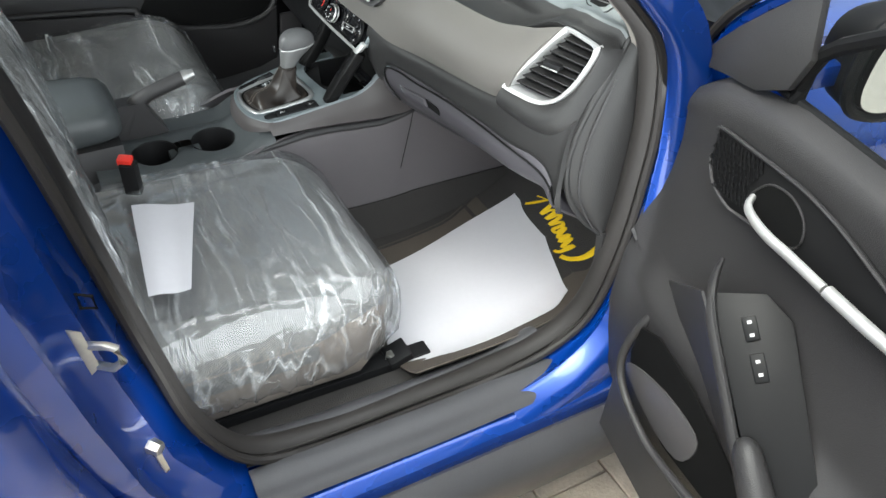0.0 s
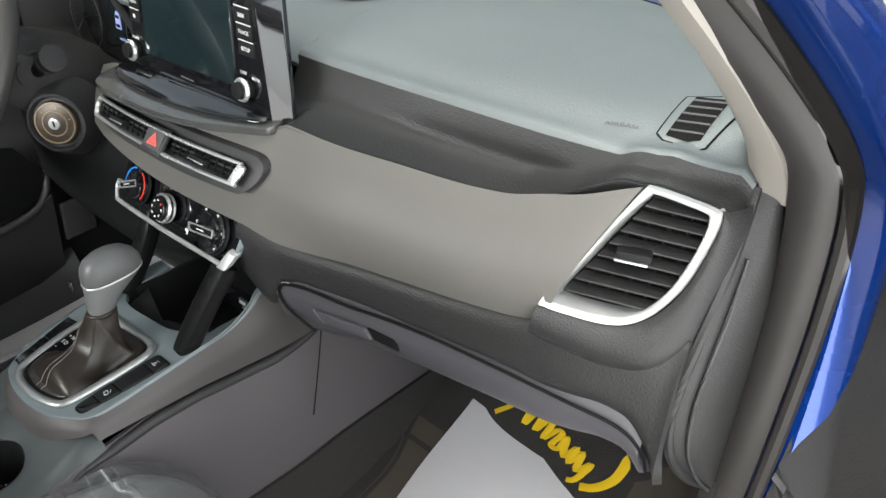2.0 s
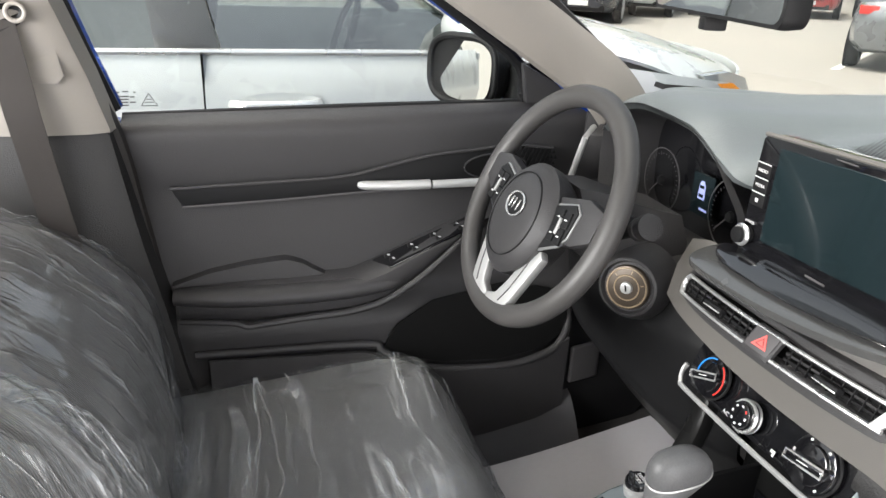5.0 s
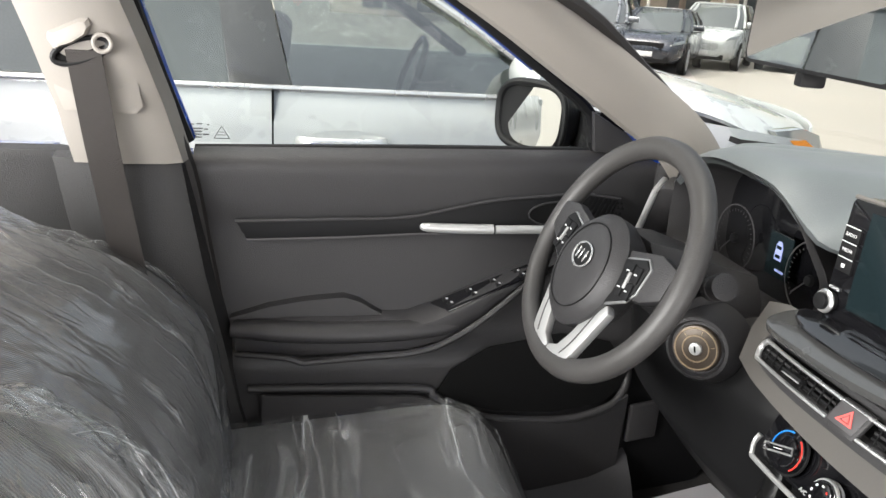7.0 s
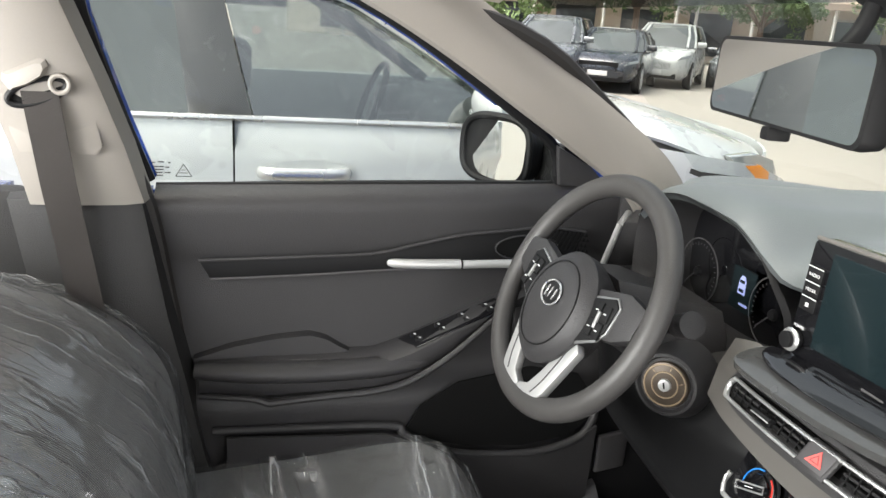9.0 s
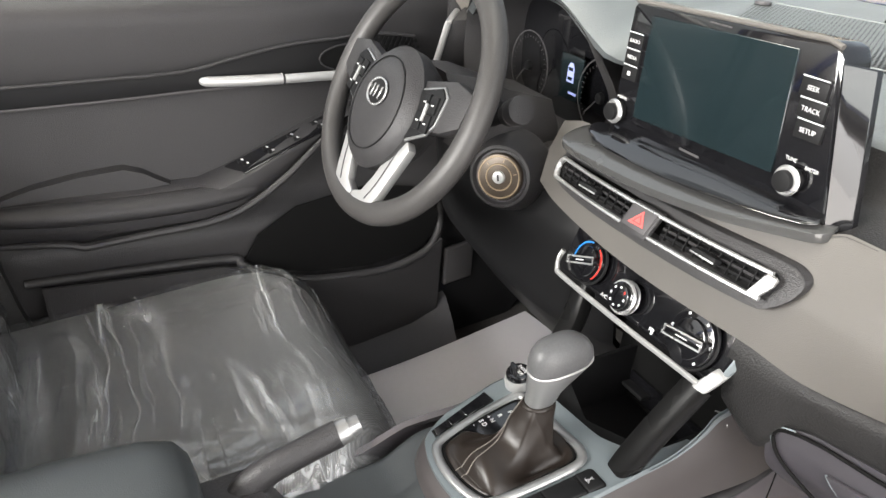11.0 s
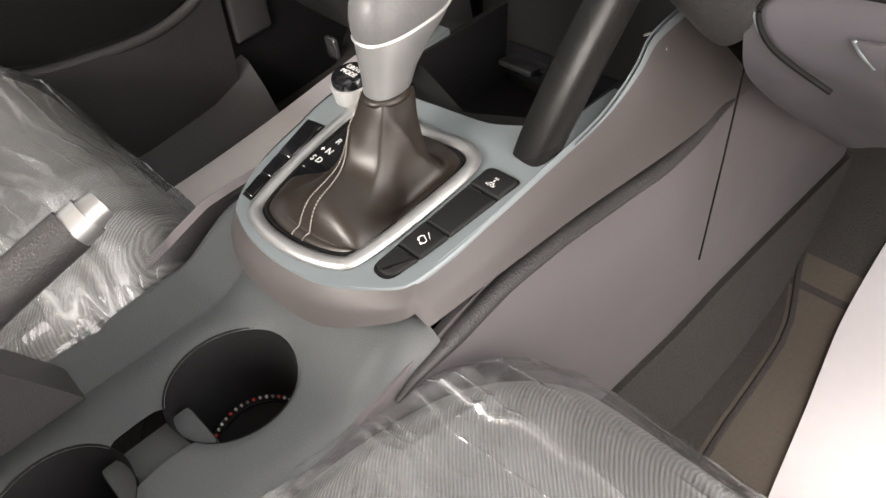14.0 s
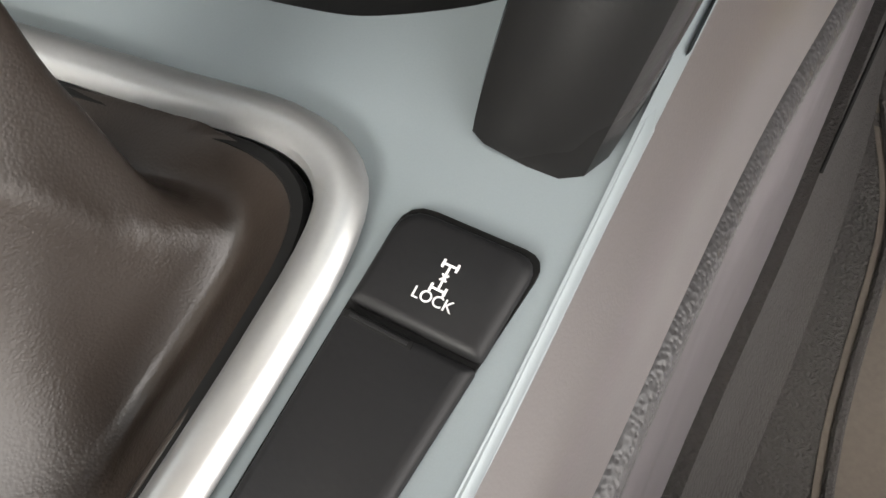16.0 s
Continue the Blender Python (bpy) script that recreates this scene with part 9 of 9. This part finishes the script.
belt_w = lambda y: lerp(y, [(-3.2, 1.15), (-0.9, 1.138), (0.0, 1.137), (0.25, 1.13), (0.6, 1.10), (1.0, 1.05), (1.35, 0.93)])
part("rear_door", white_skin(-1.75, -0.6305, 0.30, belt_w), "white_paint", wc, "white rear door")
part("front_door", white_skin(-0.6255, 0.42, 0.30, belt_w), "white_paint", wc, "white front door")
part("front_wing", white_skin(0.43, 1.36, 0.30, belt_w), "white_paint", wc, "white front wing")
part("rear_wing", white_skin(-3.2, -1.76, 0.30, belt_w), "white_paint", wc)
part("door_gap", box((0.02, 0.006, 0.80), Matrix.Translation((NX - 0.016, -0.628, 0.74))), "void", wc)
part("bonnet", sheet(lambda u, v: Vector((NX - 0.02 - 1.76 * u, 0.45 + (1.32 - 0.33 * abs(2 * u - 1) ** 3 - 0.45) * v, 1.14 + 0.075 * math.sin(u * math.pi) ** 0.5 - 0.16 * v ** 1.8)), 30, 24, -0.01), "white_paint", wc, "white bonnet")
part("nose", sheet(lambda u, v: Vector((NX - 0.04 - 1.70 * u, 1.34 - 0.33 * abs(2 * u - 1) ** 3, 1.05 - 0.75 * v + 0.03 * math.sin(u * math.pi))), 24, 12, -0.01), "white_paint", wc)
hl_ = part("headlight", prism([Vector((flank_x(y, z) + 0.004, y, z)) for y, z in ((0.90, 1.075), (1.02, 1.082), (1.12, 1.055), (1.16, 1.01), (1.14, 0.965), (1.06, 0.965), (0.97, 1.0))], (-0.05, 0.0, 0), 0.004), "lamp", wc, "clear headlight")
part("turn_lamp", prism([Vector((flank_x(y, z) + 0.014, y, z)) for y, z in ((0.955, 1.05), (1.03, 1.048), (1.085, 1.02), (1.085, 0.985), (1.04, 0.985))], (-0.015, 0.0, 0), 0.003), "orange", hl_, "orange turn lamp")
part("belt_trim", tube([(NX - 0.03, y, belt_w(y) + 0.004) for y in (-2.6, -1.7, -0.9, 0.0, 0.10)], 0.009, 8), "chrome", wc, "chrome belt trim")
hd = part("door_handle", tube([(NX + 0.012, -0.560, 1.004), (NX + 0.040, -0.535, 1.006), (NX + 0.044, -0.44, 1.006), (NX + 0.040, -0.345, 1.006), (NX + 0.012, -0.322, 1.004)], 0.0155, 10, flat=(0.7, 1.1), steps=4), "chrome", wc, "chrome door handle")
part("handle_cup", prism([(NX + 0.016, -0.43 + 0.125 * math.cos(t), 1.006 + 0.035 * math.sin(t)) for t in (2 * math.pi * k / 24 for k in range(24))], (0.001, 0, 0)), "white_paint", hd)
# greenhouse: panes, pillars and roof with real depth
def tum(z):
    return NX - 0.05 - 0.38 * max(0, z - 1.15)


def pane_w(name, pts, mat="glass", off=0.0):
    g = bmesh.new()
    g.faces.new([g.verts.new((tum(z) + off, y, z)) for y, z in pts])
    ob = part(name, g, mat, wc)
    ob.visible_shadow = mat == "tint"
    return ob


pane_w("front_pane", [(-0.575, 1.146), (-0.66, 1.49), (-0.42, 1.50), (-0.28, 1.46), (0.10, 1.22), (0.15, 1.146)], "far_glass")
pane_w("rear_pane", [(-0.74, 1.146), (-0.785, 1.49), (-1.55, 1.48), (-1.75, 1.16)], "tint")
part("b_pillar", prism([(tum(z) + 0.004, y, z) for y, z in ((-0.745, 1.146), (-0.58, 1.146), (-0.665, 1.495), (-0.79, 1.495))], (-0.05, 0, 0), 0.003), "smoke", wc, "black door pillar")
part("a_pillar", tube([(tum(1.15), 0.22, 1.145), (tum(1.22), 0.12, 1.235), (tum(1.40), -0.18, 1.415), (tum(1.50), -0.40, 1.505), (tum(1.53), -0.9, 1.52), (tum(1.52), -1.8, 1.505), (tum(1.3), -2.5, 1.3)], 0.030, 8, steps=4), "white_paint", wc, "white roof rail")
part("rail_chrome", tube([(tum(1.2) + 0.02, 0.10, 1.225), (tum(1.40) + 0.02, -0.20, 1.405), (tum(1.49) + 0.02, -0.42, 1.488), (tum(1.50) + 0.02, -0.9, 1.505), (tum(1.49) + 0.02, -1.7, 1.49)], 0.009, 6, steps=4), "chrome", wc)
part("roof", sheet(lambda u, v: Vector((tum(1.52) - 0.02 - 1.30 * u, -2.6 + 2.2 * v, 1.535 + 0.06 * math.sin(u * math.pi))), 12, 8, 0.02), "white_paint", wc)
part("far_side", box((0.05, 3.6, 0.85), Matrix.Translation((NX - 1.78, -1.2, 0.72)), 0.02), "white_paint", wc)
part("far_wing", box((0.05, 0.62, 0.62), Matrix.Translation((NX - 1.77, 0.88, 0.72)), 0.02), "white_paint", wc)
part("far_rear", box((0.05, 0.25, 0.85), Matrix.Translation((NX - 1.77, -3.08, 0.72)), 0.02), "white_paint", wc)
part("tailgate", box((1.78, 0.06, 0.84), Matrix.Translation((NX - 0.90, -3.20, 0.72)), 0.025), "white_paint", wc, "white tailgate")
part("rear_window", prism([(NX - 0.12, -3.19, 1.14), (NX - 1.66, -3.19, 1.14), (NX - 1.52, -2.62, 1.52), (NX - 0.24, -2.62, 1.52)], (0, -0.006, 0.003)), "tint", wc, "tinted rear window")
part("rear_roof", sheet(lambda u, v: Vector((tum(1.52) - 0.02 - 1.30 * u, -2.75 + 0.17 * v, 1.530 + 0.06 * math.sin(u * math.pi))), 12, 4, 0.02), "white_paint", wc)
screen = part("windscreen", sheet(lambda u, v: Vector((NX - 0.12 - 0.10 * v - (1.56 - 0.20 * v) * u, 0.50 - 0.86 * v - 0.06 * abs(2 * u - 1) ** 2, 1.15 + 0.38 * v + 0.03 * math.sin(v * math.pi))), 16, 8), "glass", wc, "clear windscreen")
screen.visible_shadow = False
part("tail_light", box((0.10, 0.10, 0.18), Matrix.Translation((NX - 0.06, -3.19, 0.98)), 0.02), "red", wc)
part("far_rail", tube([(NX - 1.68, 0.25, 1.14), (NX - 1.60, -0.2, 1.42), (NX - 1.56, -0.5, 1.51), (NX - 1.56, -1.9, 1.50)], 0.03, 6, steps=3), "soft", wc)
part("inner_floor", box((1.7, 3.4, 0.05), Matrix.Translation((NX - 0.9, -1.2, 0.45))), "void", wc)
part("inner_roof", box((1.25, 2.1, 0.02), Matrix.Translation((NX - 0.9, -1.45, 1.50))), "headliner", wc)
part("rear_wall", box((1.6, 0.05, 1.0), Matrix.Translation((NX - 0.9, -2.55, 0.98))), "soft", wc)
part("inner_lining", box((0.04, 2.0, 0.5), Matrix.Translation((NX - 0.12, -0.6, 0.87)), 0.01), "soft", wc)
part("inner_dash", box((1.5, 0.45, 0.42), pose(NX - 0.9, 0.22, 0.93, 0, 0, 0), 0.08, 4), "hard", wc, "grey dashboard of the white car")
part("inner_wheel", tube([(NX - 1.22 + 0.18 * math.cos(t), -0.08 + 0.06 * math.sin(t), 1.06 + 0.17 * math.sin(t)) for t in (2 * math.pi * k / 32 for k in range(32))], 0.014, 8, True, up=(0, 1, 0)), "black", wc, "steering wheel of the white car")
for x in (NX - 0.50, NX - 1.25):
    part("inner_seat", box((0.5, 0.16, 0.62), pose(x, -0.72, 1.0, -14, 0, 0), 0.07, 3), "hard", wc, "grey seat of the white car")
mir = part("door_mirror", loft([[Vector((NX + o_, 0.085 + 0.075 * k_ * math.cos(t), 1.222 + 0.060 * k_ * math.sin(t) * (1 - 0.15 * math.cos(t)))) for t in (2 * math.pi * k / 24 for k in range(24))] for o_, k_ in ((-0.02, 0.7), (0.03, 0.95), (0.12, 1.05), (0.19, 0.95), (0.215, 0.55))]), "white_paint", wc, "white door mirror with lamp strip")
part("lamp_strip", tube([(NX + 0.02, 0.02, 1.192), (NX + 0.10, 0.005, 1.190), (NX + 0.19, 0.02, 1.196)], 0.007, 6, steps=3), "lamp", mir)
part("mirror_base", tube([(NX - 0.04, 0.10, 1.15), (NX + 0.03, 0.09, 1.185)], 0.03, 8), "piano", mir)
for yw in (0.75, -1.95):
    wm_ = Matrix.Translation((NX - 0.10, yw, 0.39)) @ pose(0, 0, 0, 0, 90, 0)
    part("wheel", tube([wm_ @ Vector((0.29 * math.cos(t), 0.29 * math.sin(t), 0)) for t in (2 * math.pi * k / 28 for k in range(28))], 0.085, 10, True, up=(1, 0, 0)), "tyre", wc)


wc.location.z = -0.018


def at_dir(az, dist, z=0.0):
    return Vector((-math.sin(radians(az)) * dist + 0.58, math.cos(radians(az)) * dist - 0.57, z))


def standing(az, dist, heading):
    return Matrix.Translation(at_dir(az, dist)) @ pose(0, 0, 0, 0, 0, heading)


parked_car("sedan", "dark navy sedan in the row across the lot", standing(63.6, 20.5, -125), "dark_paint", 4.8, 1.85, 1.46, 0.96, False)
parked_car("suv", "white SUV in the row across the lot", standing(60.0, 23.5, -128), "white_paint", 4.6, 1.88, 1.70, 1.08, True)
parked_car("suv", "grey SUV in the row across the lot", standing(68.2, 20.0, -122), "grey_paint", 4.6, 1.88, 1.66, 1.06, True)
parked_car("sedan", "silver sedan parked with its tail to the lane", standing(42.5, 14.8, 40), "silver_paint", 4.6, 1.82, 1.46, 0.96, False)
parked_car("sedan", "dark grey sedan in the row across the lot", standing(54.5, 25.0, -130), "grey_paint", 4.7, 1.85, 1.46, 0.96, False)
parked_car("sedan", "red sedan far across the lot", standing(49.5, 27.0, -132), "red_paint", 4.6, 1.82, 1.46, 0.96, False)
parked_car("sedan", "dark sedan far across the lot", standing(45.0, 29.0, -134), "dark_paint", 4.6, 1.82, 1.46, 0.96, False)


def tree(name, label, at, height, spread, seed):
    rng = random.Random(seed)
    t = thing(name, label, "tree", "trees", at=at)
    base = Vector(at)
    trunk = [base, base + Vector((0.05, 0.04, height * 0.2)), base + Vector((-0.04, 0.08, height * 0.42))]
    bm_ = tube(trunk, [0.16, 0.12, 0.10], 8, steps=3)
    tips = []
    for k in range(7):
        a = 2 * math.pi * k / 7 + rng.uniform(-0.3, 0.3)
        e = base + Vector((math.cos(a) * spread * rng.uniform(0.4, 0.8), math.sin(a) * spread * rng.uniform(0.4, 0.8), height * rng.uniform(0.55, 0.9)))
        tube([trunk[2] - Vector((0, 0, 0.1)), trunk[2].lerp(e, 0.5) + Vector((0, 0, 0.2)), e], [0.07, 0.045, 0.015], 6, bm=bm_, steps=3)
        tips.append(e)
    part("trunk", bm_, "bark", t, "brown trunk with limbs")
    vs, fs = [], []
    cen = base + Vector((0, 0, height * 0.68))
    clumps = [cen + Vector((rng.gauss(0, 0.5) * spread, rng.gauss(0, 0.5) * spread, rng.gauss(0, 0.16) * height)) for _ in range(48)] + tips
    for c in clumps:
        rad = rng.uniform(0.35, 0.7) * spread * 0.36
        for _ in range(150):
            d = Vector((rng.gauss(0, 1), rng.gauss(0, 1), rng.gauss(0, 0.75)))
            p = c + d.normalized() * rad * rng.random() ** 0.4
            s = rng.uniform(0.05, 0.11)
            a = Vector((rng.gauss(0, 1), rng.gauss(0, 1), rng.gauss(0, 1))).normalized()
            b_ = a.orthogonal().normalized()
            i = len(vs)
            vs += [p - a * s, p + b_ * s * 0.45, p + a * s, p - b_ * s * 0.45]
            fs.append((i, i + 1, i + 2, i + 3))
    me = bpy.data.meshes.new("crown")
    me.from_pydata([tuple(v) for v in vs], [], fs)
    me.materials.append(M["leaf"])
    cr = new("crown", me)
    cr.parent = t
    cr.matrix_parent_inverse = t.matrix_world.inverted()
    cr["label"] = "green leafy crown"
    return t


for k, (az, dist, h, sp_) in enumerate(((62.6, 27, 5.2, 2.3), (69.5, 26, 5.6, 2.6), (54.2, 31, 4.6, 2.2), (76.5, 29, 5.4, 2.5), (45, 36, 5.4, 2.5))):
    tree("tree", "broad green shade tree behind the parked cars", at_dir(az, dist), h, sp_, 40 + k)

bd = thing("shop_building", "cream building with a brown canopy behind the lot", "building")
bmx = Matrix.Translation(at_dir(60, 44)) @ pose(0, 0, 0, 0, 0, 60 + 180)
part("wall", box((46, 6, 7.5), bmx @ Matrix.Translation((0, -3, 3.75))), "stucco", bd, "cream wall")
part("roof", box((46.6, 6.6, 0.5), bmx @ Matrix.Translation((0, -3, 7.7)), 0.05), "stucco", bd)
part("canopy", prism([bmx @ Vector(q) for q in ((-20, 0, 3.6), (-20, 3.5, 3.0), (-20, 3.5, 3.3), (-20, 0, 4.2))], bmx.to_3x3() @ Vector((40, 0, 0))), "canopy", bd, "brown canopy")
for k in range(12):
    x = -20 + 3.6 * k
    wd = part("window", box((2.2, 0.2, 2.2), bmx @ Matrix.Translation((x, 0.0, 1.5)), 0.02), "window", bd, "dark shop window")
    part("window_frame", box((2.4, 0.1, 0.12), bmx @ Matrix.Translation((x, 0.08, 2.65))), "wood", wd)
    part("window", box((1.4, 0.2, 1.2), bmx @ Matrix.Translation((x, 0.0, 5.8)), 0.02), "window", bd)
    part("post", cyl(0.08, 0.08, 3.1, bmx @ Matrix.Translation((x - 1.8, 3.3, 0)), 10), "wood", bd)
lp = thing("lamp_post", "slim grey post at the edge of the lot", "post")
part("pole", tube([at_dir(58.4, 30), at_dir(58.4, 30, 5)], 0.06, 8), "wood", lp)
